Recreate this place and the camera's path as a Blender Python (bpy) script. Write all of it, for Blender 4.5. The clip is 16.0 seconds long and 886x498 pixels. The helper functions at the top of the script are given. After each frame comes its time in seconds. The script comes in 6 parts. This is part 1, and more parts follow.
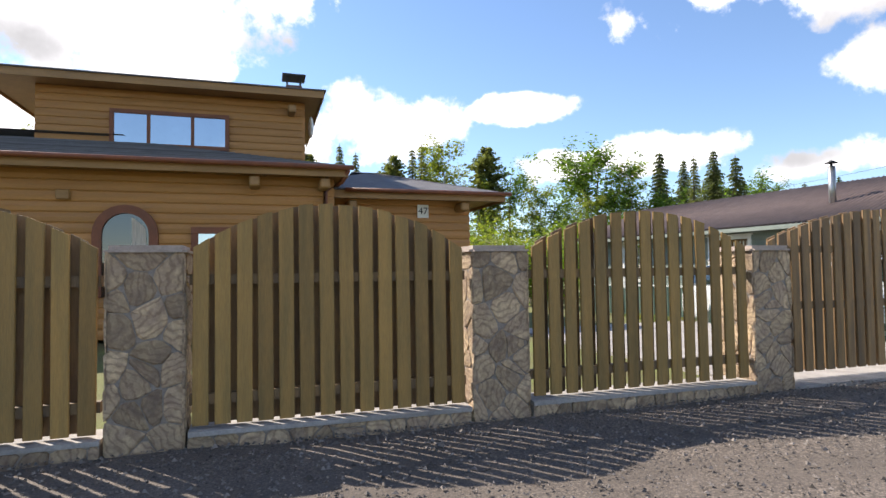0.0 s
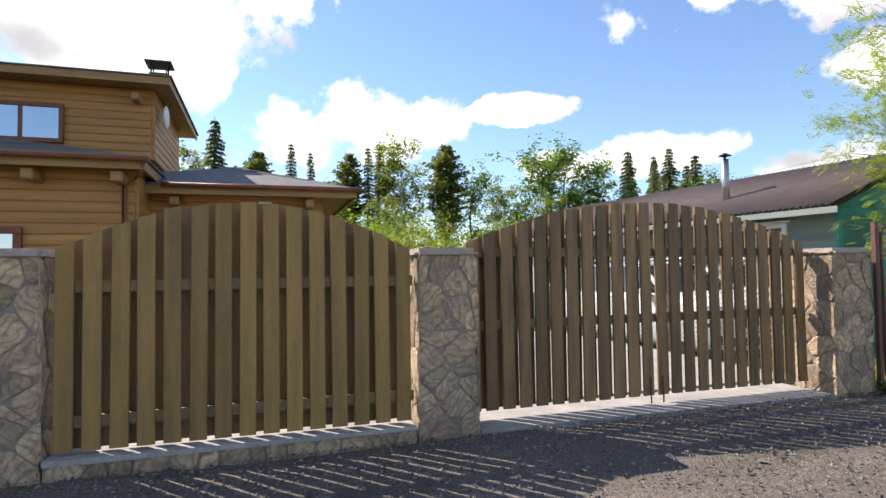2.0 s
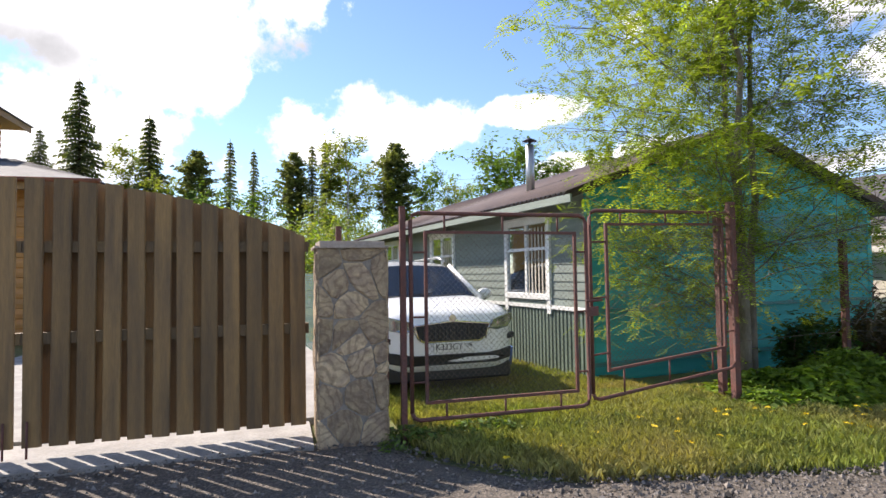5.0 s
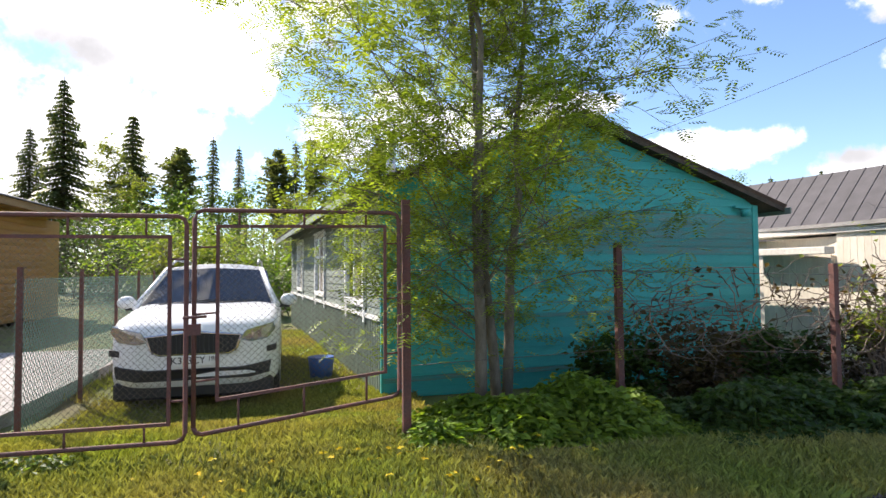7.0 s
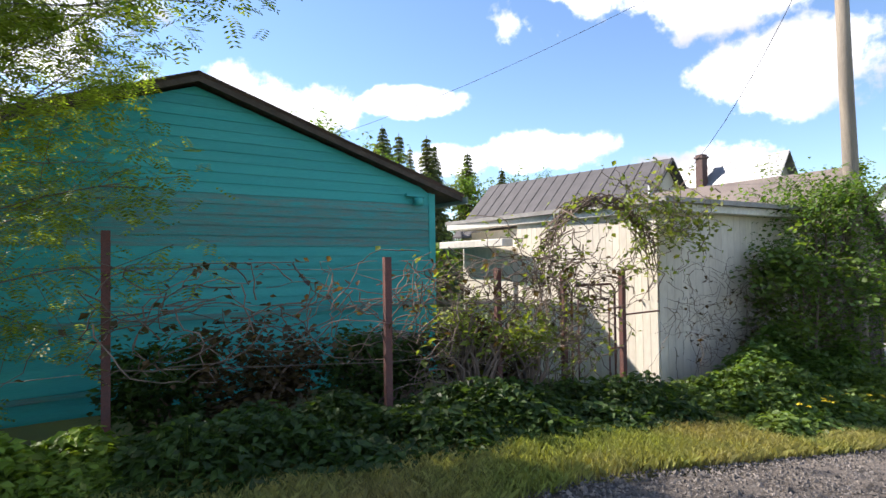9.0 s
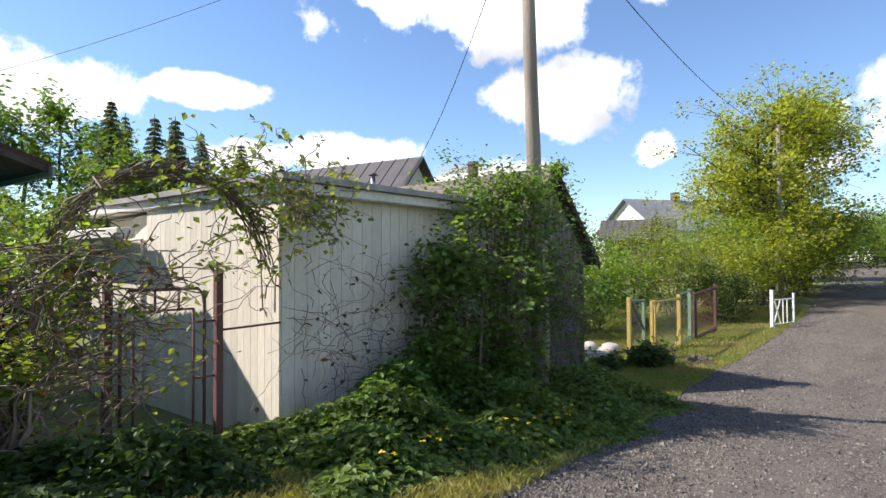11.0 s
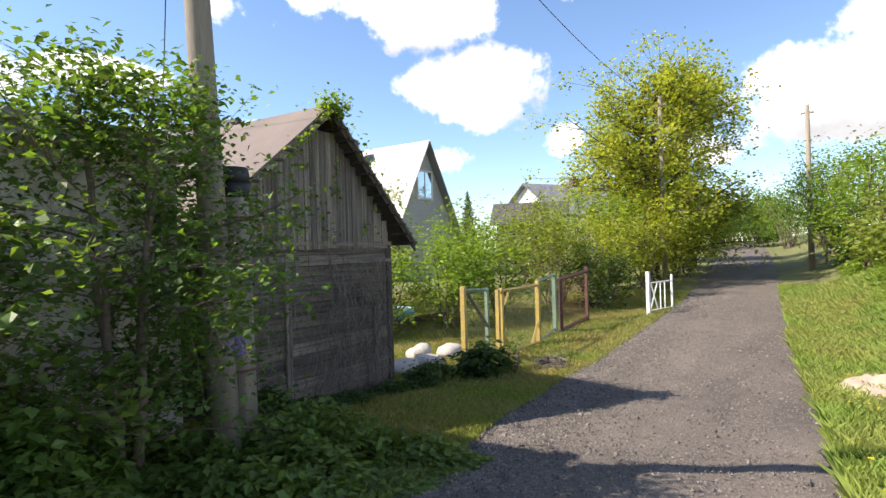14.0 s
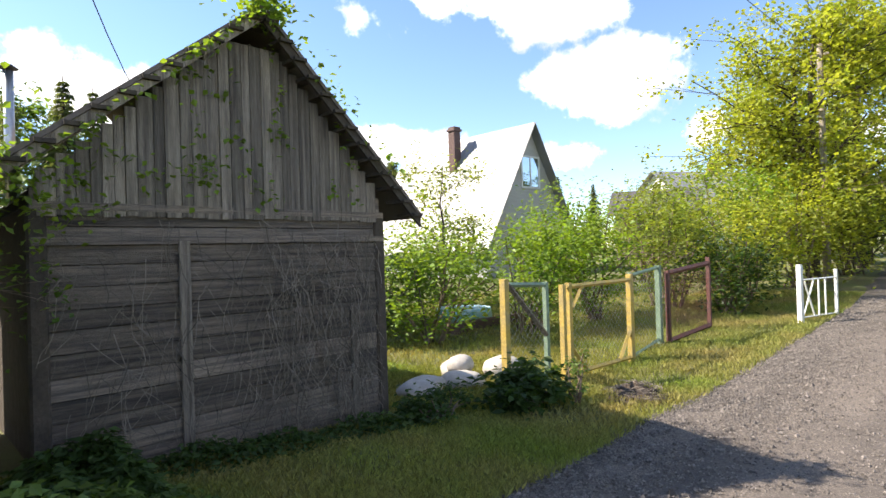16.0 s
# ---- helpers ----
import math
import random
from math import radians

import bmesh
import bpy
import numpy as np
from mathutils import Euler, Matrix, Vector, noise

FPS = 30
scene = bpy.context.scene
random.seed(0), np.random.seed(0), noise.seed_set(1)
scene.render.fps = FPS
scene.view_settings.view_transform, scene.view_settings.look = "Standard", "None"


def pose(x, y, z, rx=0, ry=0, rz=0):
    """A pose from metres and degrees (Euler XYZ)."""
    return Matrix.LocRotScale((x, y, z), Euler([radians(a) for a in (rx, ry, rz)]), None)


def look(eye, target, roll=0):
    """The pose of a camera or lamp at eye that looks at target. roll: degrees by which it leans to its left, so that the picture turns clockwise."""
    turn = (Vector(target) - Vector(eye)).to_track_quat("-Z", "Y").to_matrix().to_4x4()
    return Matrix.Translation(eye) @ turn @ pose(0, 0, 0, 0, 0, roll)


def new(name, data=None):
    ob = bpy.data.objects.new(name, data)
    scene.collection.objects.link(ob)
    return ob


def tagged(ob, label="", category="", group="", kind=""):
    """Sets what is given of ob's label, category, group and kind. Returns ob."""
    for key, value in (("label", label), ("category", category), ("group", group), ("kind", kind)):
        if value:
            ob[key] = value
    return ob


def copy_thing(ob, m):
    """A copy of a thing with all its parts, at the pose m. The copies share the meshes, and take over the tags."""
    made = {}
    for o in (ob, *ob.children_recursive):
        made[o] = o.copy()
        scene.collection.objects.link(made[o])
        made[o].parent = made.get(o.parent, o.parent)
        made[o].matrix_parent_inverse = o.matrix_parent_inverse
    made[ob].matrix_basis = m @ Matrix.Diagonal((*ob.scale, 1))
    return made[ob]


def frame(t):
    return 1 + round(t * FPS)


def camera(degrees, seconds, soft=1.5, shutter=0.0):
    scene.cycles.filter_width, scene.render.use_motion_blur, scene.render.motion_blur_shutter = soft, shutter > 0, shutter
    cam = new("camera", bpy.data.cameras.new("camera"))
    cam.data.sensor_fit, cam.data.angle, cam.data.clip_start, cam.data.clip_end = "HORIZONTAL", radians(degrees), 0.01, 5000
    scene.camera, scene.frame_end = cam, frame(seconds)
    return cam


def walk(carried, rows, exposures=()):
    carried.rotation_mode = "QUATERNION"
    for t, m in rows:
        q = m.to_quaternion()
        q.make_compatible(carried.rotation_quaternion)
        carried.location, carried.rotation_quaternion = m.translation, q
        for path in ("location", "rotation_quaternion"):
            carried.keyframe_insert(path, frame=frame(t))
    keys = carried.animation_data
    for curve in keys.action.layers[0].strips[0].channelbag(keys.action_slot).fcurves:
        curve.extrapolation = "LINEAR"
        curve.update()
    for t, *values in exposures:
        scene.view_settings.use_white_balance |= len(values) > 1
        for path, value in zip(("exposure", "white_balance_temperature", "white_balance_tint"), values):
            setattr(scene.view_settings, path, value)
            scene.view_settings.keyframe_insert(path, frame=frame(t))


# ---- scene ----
PATH = [
    (0, (-1.749, -4.653, 1.312), (-1.144, -2.748, 1.388), -0.8),
    (0.5, (-0.833, -4.58, 1.341), (-0.248, -2.669, 1.417), -0.7),
    (1, (0.058, -4.443, 1.368), (0.62, -2.525, 1.441), -0.8),
    (1.5, (1.003, -4.437, 1.353), (1.552, -2.516, 1.432), -0.9),
    (2, (1.912, -4.382, 1.341), (2.518, -2.478, 1.419), -0.8),
    (2.5, (2.816, -4.218, 1.318), (3.469, -2.329, 1.396), -0.8),
    (3, (3.705, -4.164, 1.329), (4.34, -2.269, 1.411), -0.8),
    (3.5, (4.589, -4.211, 1.335), (5.204, -2.31, 1.421), -0.8),
    (4, (5.526, -4.287, 1.316), (6.118, -2.379, 1.406), -0.6),
    (4.2, (5.875, -4.303, 1.272), (6.465, -2.395, 1.363), -0.5),
    (6.3, (9.386, -4.335, 1.276), (9.865, -2.395, 1.36), -0.6),
    (6.5, (9.718, -4.372, 1.304), (10.192, -2.431, 1.394), -0.2),
    (7, (10.613, -4.419, 1.338), (11.084, -2.477, 1.416), -0.5),
    (7.5, (11.455, -4.449, 1.385), (12.022, -2.532, 1.438), -0.4),
    (8, (12.353, -4.487, 1.402), (12.986, -2.59, 1.441), -0.3),
    (8.5, (13.222, -4.429, 1.356), (14.032, -2.601, 1.394), -0.4),
    (9, (13.929, -4.272, 1.338), (14.89, -2.518, 1.382), -0.8),
    (9.5, (14.694, -4.371, 1.324), (15.805, -2.709, 1.364), -0.8),
    (10, (15.434, -4.354, 1.357), (16.654, -2.769, 1.371), -0.4),
    (10.2, (15.68, -4.318, 1.341), (16.965, -2.786, 1.368), -0.4),
    (12.3, (18.963, -3.842, 1.154), (20.61, -2.708, 1.173), -1.0),
    (12.5, (19.273, -3.841, 1.138), (20.931, -2.722, 1.162), -1.3),
    (13, (19.97, -3.76, 1.019), (21.636, -2.654, 1.04), -1.1),
    (13.5, (20.542, -3.928, 1.016), (22.21, -2.823, 1.031), -1.3),
    (14, (21.185, -3.868, 1.038), (22.853, -2.764, 1.043), -1.7),
    (14.5, (22.149, -3.598, 0.913), (23.809, -2.482, 0.923), -1.7),
    (15, (22.97, -3.465, 0.83), (24.572, -2.267, 0.841), -2.0),
    (15.5, (23.81, -3.359, 0.759), (25.314, -2.042, 0.773), -1.9),
    (16, (24.6, -3.206, 0.719), (25.98, -1.757, 0.731), -1.8),
]
cam = camera(75.9, 16.0)
walk(cam, [(t, look(eye, target, roll)) for t, eye, target, roll in PATH], [(0.0, 1.15, 6850, 14), (4.0, 1.15, 6800, 15), (6.5, 1.3, 6800, 15), (8.5, 1.35, 6700, 15), (10.0, 1.05, 6400, 12), (12.5, 1.1, 6750, 14), (16.0, 1.55, 6950, 13)])

# ---- world, sun, exposure ----
SUN_DIR = Vector((-0.70, 0.86, 1.03)).normalized()      # towards the sun
world = bpy.data.worlds.new("world")
scene.world = world
world.use_nodes = True
wn, wl = world.node_tree.nodes, world.node_tree.links
wn.clear()


def wmath(op, a, b=None):
    n = wn.new("ShaderNodeMath")
    n.operation = op
    for i, v in enumerate((a, b)):
        if v is None:
            continue
        if isinstance(v, (int, float)):
            n.inputs[i].default_value = v
        else:
            wl.new(v, n.inputs[i])
    return n.outputs[0]


sky = wn.new("ShaderNodeTexSky")
sky.sky_type = "NISHITA"
sky.sun_disc = False
sky.sun_elevation = math.asin(SUN_DIR.z)
sky.sun_rotation = math.atan2(SUN_DIR.x, SUN_DIR.y)
sky.air_density, sky.dust_density, sky.ozone_density = 1.0, 0.1, 3.0
coord = wn.new("ShaderNodeTexCoord")
sep = wn.new("ShaderNodeSeparateXYZ")
wl.new(coord.outputs["Generated"], sep.inputs[0])
az = wmath("MULTIPLY", wmath("ARCTAN2", sep.outputs[0], sep.outputs[1]), 180 / math.pi)
el = wmath("MULTIPLY", wmath("ARCSINE", sep.outputs[2]), 180 / math.pi)
# cumulus clouds: bearing, elevation, half width, half height, weight (degrees)
CLOUDS = [(-14, 25, 21, 13, 1.2), (-28, 12, 26, 9, 1.1), (9, 14.5, 13, 4.2, 1.0), (25.5, 15.7, 6.0, 1.8, 1.4), (36, 10.9, 4.5, 2.2, 1.0),
          (43, 10.3, 4.0, 2.0, 1.0), (30, 10.2, 5, 1.8, 0.9), (36, 21.8, 5.5, 2.0, 0.3), (48, 27, 10, 5.6, 1.6), (56, 22.6, 8.5, 4.2, 1.6),
          (60.5, 15.8, 8.0, 5.0, 1.7), (57, 9.2, 4.5, 1.8, 0.8), (69, 10.6, 2.6, 1.6, 0.8), (68, 25, 4.5, 2.2, 0.8), (50, 8.6, 5, 1.5, 0.8),
          (91, 11.8, 9.5, 4.8, 1.6), (99, 15, 9, 6, 1.0), (80, 8.5, 5, 2.2, 0.8), (165, 12, 20, 4, 0.8)]
# grey undersides of the larger clouds: bearing, elevation, half width, half height
BASES = [(4, 20.8, 7, 2.0), (-20, 18.5, 6, 2.0), (57, 19.6, 8, 1.8), (65, 13.2, 4.5, 3.0), (92, 8.5, 9, 1.6), (50, 9.2, 4, 1.0)]


def blob_field(blobs):
    total = None
    for a0, e0, hw, hh, wt in blobs:
        da = wmath("DIVIDE", wmath("SUBTRACT", az, a0), hw)
        de = wmath("DIVIDE", wmath("SUBTRACT", el, e0), hh)
        d = wmath("ADD", wmath("MULTIPLY", da, da), wmath("MULTIPLY", de, de))
        v = wmath("MULTIPLY", wmath("SUBTRACT", 1.0, d), wt)
        total = v if total is None else wmath("MAXIMUM", total, v)
    return total


field = blob_field(CLOUDS)
base_field = blob_field([(*b, 1.0) for b in BASES])
# broken cloud goes on overhead and behind
wide = wn.new("ShaderNodeTexNoise")
wide.inputs["Scale"].default_value, wide.inputs["Detail"].default_value = 2.6, 3.0
wl.new(coord.outputs["Generated"], wide.inputs["Vector"])
high = wn.new("ShaderNodeMapRange")
high.inputs["From Min"].default_value, high.inputs["From Max"].default_value = 33.0, 42.0
wl.new(el, high.inputs["Value"])
behind = wn.new("ShaderNodeMapRange")
behind.inputs["From Min"].default_value, behind.inputs["From Max"].default_value = 70.0, 95.0
wl.new(wmath("ABSOLUTE", wmath("SUBTRACT", az, 35.0)), behind.inputs["Value"])
beyond = wmath("MAXIMUM", high.outputs["Result"], behind.outputs["Result"])
broken = wmath("MULTIPLY", wmath("SUBTRACT", wide.outputs["Fac"], 0.56), 9.0)
field = wmath("MAXIMUM", field, wmath("ADD", wmath("MULTIPLY", beyond, wmath("ADD", broken, 3.0)), -3.0))
nz = wn.new("ShaderNodeTexNoise")
nz.inputs["Scale"].default_value, nz.inputs["Detail"].default_value, nz.inputs["Roughness"].default_value = 10.0, 9.0, 0.6
wl.new(coord.outputs["Generated"], nz.inputs["Vector"])
puff = wmath("ADD", wmath("MAXIMUM", field, -1.2), wmath("MULTIPLY", wmath("SUBTRACT", nz.outputs["Fac"], 0.5), 4.4))
cover = wn.new("ShaderNodeMapRange")
cover.interpolation_type = "SMOOTHSTEP"
cover.inputs["From Min"].default_value, cover.inputs["From Max"].default_value = 0.10, 0.75
wl.new(puff, cover.inputs["Value"])
nz2 = wn.new("ShaderNodeTexNoise")
nz2.inputs["Scale"].default_value, nz2.inputs["Detail"].default_value = 7.0, 4.0
wl.new(coord.outputs["Generated"], nz2.inputs["Vector"])
tone = wn.new("ShaderNodeMapRange")
tone.inputs["From Min"].default_value, tone.inputs["From Max"].default_value = 0.42, 0.66
tone.inputs["To Min"].default_value, tone.inputs["To Max"].default_value = 1.0, 0.75
wl.new(nz2.outputs["Fac"], tone.inputs["Value"])
white = wn.new("ShaderNodeVectorMath")
white.operation = "SCALE"
white.inputs[0].default_value = (6.6, 6.8, 7.2)
under = wn.new("ShaderNodeMapRange")
under.interpolation_type = "SMOOTHSTEP"
under.inputs["From Min"].default_value, under.inputs["From Max"].default_value = -0.6, 1.2
under.inputs["To Min"].default_value, under.inputs["To Max"].default_value = 1.0, 0.5
wl.new(wmath("ADD", wmath("MAXIMUM", base_field, -2.0), wmath("MULTIPLY", wmath("SUBTRACT", nz.outputs["Fac"], 0.5), 2.6)), under.inputs["Value"])
wl.new(wmath("MULTIPLY", tone.outputs["Result"], under.outputs["Result"]), white.inputs["Scale"])
skymul = wn.new("ShaderNodeVectorMath")
skymul.operation = "MULTIPLY"
skymul.inputs[1].default_value = (0.76, 0.82, 0.88)
wl.new(sky.outputs[0], skymul.inputs[0])
mixc = wn.new("ShaderNodeMix")
mixc.data_type = "RGBA"
wl.new(cover.outputs["Result"], mixc.inputs["Factor"])
wl.new(skymul.outputs[0], mixc.inputs["A"])
wl.new(white.outputs[0], mixc.inputs["B"])
bg = wn.new("ShaderNodeBackground")
bg.inputs["Strength"].default_value = 0.115
wl.new(mixc.outputs["Result"], bg.inputs["Color"])
wout = wn.new("ShaderNodeOutputWorld")
wl.new(bg.outputs[0], wout.inputs[0])

sun = new("sun", bpy.data.lights.new("sun", "SUN"))
sun.data.energy, sun.data.angle, sun.data.color = 4.2, radians(0.53), (1.0, 0.94, 0.84)
sun.matrix_world = look(SUN_DIR * 100, (0, 0, 0))

# ---- materials ----


def mat(name, col, rough=0.8, scale=4.0, var=0.35, bump=0.3, bscale=40.0, col2=None, metal=0.0, stretch=(1, 1, 1), island=0.0, objvar=0.0, spec=0.5, translucent=0.0, distort=0.0):
    """A procedural surface: two scales of colour variation, fine relief, variation by piece."""
    m = bpy.data.materials.new(name)
    m.use_nodes = True
    n, l = m.node_tree.nodes, m.node_tree.links
    p = n["Principled BSDF"]
    p.inputs["Roughness"].default_value, p.inputs["Metallic"].default_value = rough, metal
    p.inputs["Specular IOR Level"].default_value = spec
    tc = n.new("ShaderNodeTexCoord")
    mp = n.new("ShaderNodeMapping")
    mp.inputs["Scale"].default_value = stretch
    l.new(tc.outputs["Object"], mp.inputs["Vector"])
    src = mp.outputs[0]
    if objvar > 0:
        oi = n.new("ShaderNodeObjectInfo")
        sh = n.new("ShaderNodeVectorMath")
        sh.operation = "MULTIPLY_ADD"
        comb = n.new("ShaderNodeCombineXYZ")
        for i in range(3):
            l.new(oi.outputs["Random"], comb.inputs[i])
        l.new(comb.outputs[0], sh.inputs[0])
        sh.inputs[1].default_value = (37.0, 51.0, 23.0)
        l.new(src, sh.inputs[2])
        src = sh.outputs[0]
    big, fine = n.new("ShaderNodeTexNoise"), n.new("ShaderNodeTexNoise")
    big.inputs["Scale"].default_value, big.inputs["Detail"].default_value = scale, 5.0
    fine.inputs["Scale"].default_value, fine.inputs["Detail"].default_value, fine.inputs["Roughness"].default_value = bscale, 6.0, 0.65
    big.inputs["Distortion"].default_value = distort
    l.new(src, big.inputs["Vector"]), l.new(src, fine.inputs["Vector"])
    c2 = col2 or tuple(c * (1 - var) for c in col)
    r = n.new("ShaderNodeMapRange")
    r.inputs["From Min"].default_value, r.inputs["From Max"].default_value = 0.32, 0.68
    l.new(big.outputs["Fac"], r.inputs["Value"])
    mx = n.new("ShaderNodeMix")
    mx.data_type = "RGBA"
    mx.inputs["A"].default_value, mx.inputs["B"].default_value = (*col, 1), (*c2, 1)
    l.new(r.outputs["Result"], mx.inputs["Factor"])
    r2 = n.new("ShaderNodeMapRange")
    r2.inputs["From Min"].default_value, r2.inputs["From Max"].default_value = 0.3, 0.7
    r2.inputs["To Min"].default_value, r2.inputs["To Max"].default_value = 1 - var * 0.6, 1 + var * 0.6
    l.new(fine.outputs["Fac"], r2.inputs["Value"])
    sc = n.new("ShaderNodeVectorMath")
    sc.operation = "SCALE"
    l.new(mx.outputs["Result"], sc.inputs[0]), l.new(r2.outputs["Result"], sc.inputs["Scale"])
    out = sc.outputs[0]
    for amount, node, sock in ((island, "ShaderNodeNewGeometry", "Random Per Island"), (objvar, "ShaderNodeObjectInfo", "Random")):
        if amount > 0:
            g = n.new(node)
            rr = n.new("ShaderNodeMapRange")
            rr.inputs["To Min"].default_value, rr.inputs["To Max"].default_value = 1 - amount, 1 + amount
            l.new(g.outputs[sock], rr.inputs["Value"])
            s2 = n.new("ShaderNodeVectorMath")
            s2.operation = "SCALE"
            l.new(out, s2.inputs[0]), l.new(rr.outputs["Result"], s2.inputs["Scale"])
            out = s2.outputs[0]
    l.new(out, p.inputs["Base Color"])
    if bump > 0:
        b = n.new("ShaderNodeBump")
        b.inputs["Strength"].default_value, b.inputs["Distance"].default_value = bump, 0.02
        l.new(fine.outputs["Fac"], b.inputs["Height"]), l.new(b.outputs[0], p.inputs["Normal"])
    if translucent > 0:
        t = n.new("ShaderNodeBsdfTranslucent")
        ts = n.new("ShaderNodeVectorMath")
        ts.operation = "MULTIPLY"
        ts.inputs[1].default_value = (1.5, 1.45, 0.55)
        l.new(out, ts.inputs[0])
        l.new(ts.outputs[0], t.inputs["Color"])
        ms = n.new("ShaderNodeMixShader")
        ms.inputs[0].default_value = translucent
        l.new(p.outputs[0], ms.inputs[1]), l.new(t.outputs[0], ms.inputs[2])
        l.new(ms.outputs[0], n["Material Output"].inputs["Surface"])
    return m


def gravel_mat(name, dark, light, cell):
    """Packed gravel: cells of stone of many tones, broad worn and dusty patches, relief from the cells."""
    m = mat(name, dark, 0.92, 0.5, 0.4, 0, 60)
    n, l = m.node_tree.nodes, m.node_tree.links
    p = n["Principled BSDF"]
    under_col = p.inputs["Base Color"].links[0].from_socket
    tc = n.new("ShaderNodeTexCoord")
    vo = n.new("ShaderNodeTexVoronoi")
    vo.inputs["Scale"].default_value = cell
    l.new(tc.outputs["Object"], vo.inputs["Vector"])
    bw = n.new("ShaderNodeSeparateColor")
    l.new(vo.outputs["Color"], bw.inputs[0])
    pick = n.new("ShaderNodeMapRange")
    pick.inputs["From Min"].default_value, pick.inputs["From Max"].default_value = 0.45, 1.0
    l.new(bw.outputs[0], pick.inputs["Value"])
    worn = n.new("ShaderNodeTexNoise")
    worn.inputs["Scale"].default_value, worn.inputs["Detail"].default_value = 1.1, 6.0
    mp = n.new("ShaderNodeMapping")
    mp.inputs["Scale"].default_value = (0.35, 1.5, 1)
    l.new(tc.outputs["Object"], mp.inputs["Vector"]), l.new(mp.outputs[0], worn.inputs["Vector"])
    wr = n.new("ShaderNodeMapRange")
    wr.inputs["From Min"].default_value, wr.inputs["From Max"].default_value = 0.35, 0.65
    wr.inputs["To Min"].default_value, wr.inputs["To Max"].default_value = 0.25, 0.95
    l.new(worn.outputs["Fac"], wr.inputs["Value"])
    fac = n.new("ShaderNodeMath")
    fac.operation = "MULTIPLY"
    l.new(pick.outputs["Result"], fac.inputs[0]), l.new(wr.outputs["Result"], fac.inputs[1])
    mx = n.new("ShaderNodeMix")
    mx.data_type = "RGBA"
    mx.inputs["B"].default_value = (*light, 1)
    l.new(fac.outputs[0], mx.inputs["Factor"]), l.new(under_col, mx.inputs["A"])
    l.new(mx.outputs["Result"], p.inputs["Base Color"])
    b = n.new("ShaderNodeBump")
    b.inputs["Strength"].default_value, b.inputs["Distance"].default_value, b.invert = 0.45, 0.008, True
    l.new(vo.outputs["Distance"], b.inputs["Height"]), l.new(b.outputs[0], p.inputs["Normal"])
    return m


def flagstone_mat(name):
    """Sandstone flags with swirling rust-brown strata, each stone of its own tone."""
    m = mat(name, (0.46, 0.345, 0.215), 0.8, 5, 0.4, 0.9, 26, (0.27, 0.195, 0.14), objvar=0.35, distort=1.5)
    n, l = m.node_tree.nodes, m.node_tree.links
    p = n["Principled BSDF"]
    under_col = p.inputs["Base Color"].links[0].from_socket
    tc, oi = n.new("ShaderNodeTexCoord"), n.new("ShaderNodeObjectInfo")
    mp = n.new("ShaderNodeVectorRotate")
    mp.rotation_type = "Y_AXIS"
    ang = n.new("ShaderNodeMath")
    ang.operation = "MULTIPLY"
    ang.inputs[1].default_value = 40.0
    l.new(oi.outputs["Random"], ang.inputs[0]), l.new(ang.outputs[0], mp.inputs["Angle"]), l.new(tc.outputs["Object"], mp.inputs["Vector"])
    wv = n.new("ShaderNodeTexWave")
    wv.bands_direction = "Z"
    wv.inputs["Scale"].default_value, wv.inputs["Distortion"].default_value, wv.inputs["Detail"].default_value, wv.inputs["Detail Scale"].default_value = 5.0, 16.0, 4.0, 0.9
    l.new(mp.outputs[0], wv.inputs["Vector"])
    r = n.new("ShaderNodeMapRange")
    r.inputs["From Min"].default_value, r.inputs["From Max"].default_value = 0.0, 0.45
    r.inputs["To Min"].default_value, r.inputs["To Max"].default_value = 0.5, 0.0
    l.new(wv.outputs["Fac"], r.inputs["Value"])
    mx = n.new("ShaderNodeMix")
    mx.data_type = "RGBA"
    mx.inputs["B"].default_value = (0.15, 0.095, 0.065, 1)
    l.new(r.outputs["Result"], mx.inputs["Factor"]), l.new(under_col, mx.inputs["A"])
    l.new(mx.outputs["Result"], p.inputs["Base Color"])
    return m


def glass(name, col=(0.25, 0.3, 0.34), rough=0.03):
    m = bpy.data.materials.new(name)
    m.use_nodes = True
    p = m.node_tree.nodes["Principled BSDF"]
    p.inputs["Base Color"].default_value = (*[c * 0.12 for c in col], 1)
    p.inputs["Roughness"].default_value = rough
    p.inputs["Specular IOR Level"].default_value = 1.0
    p.inputs["Coat Weight"].default_value = 1.0
    p.inputs["Coat Roughness"].default_value = 0.02
    return m


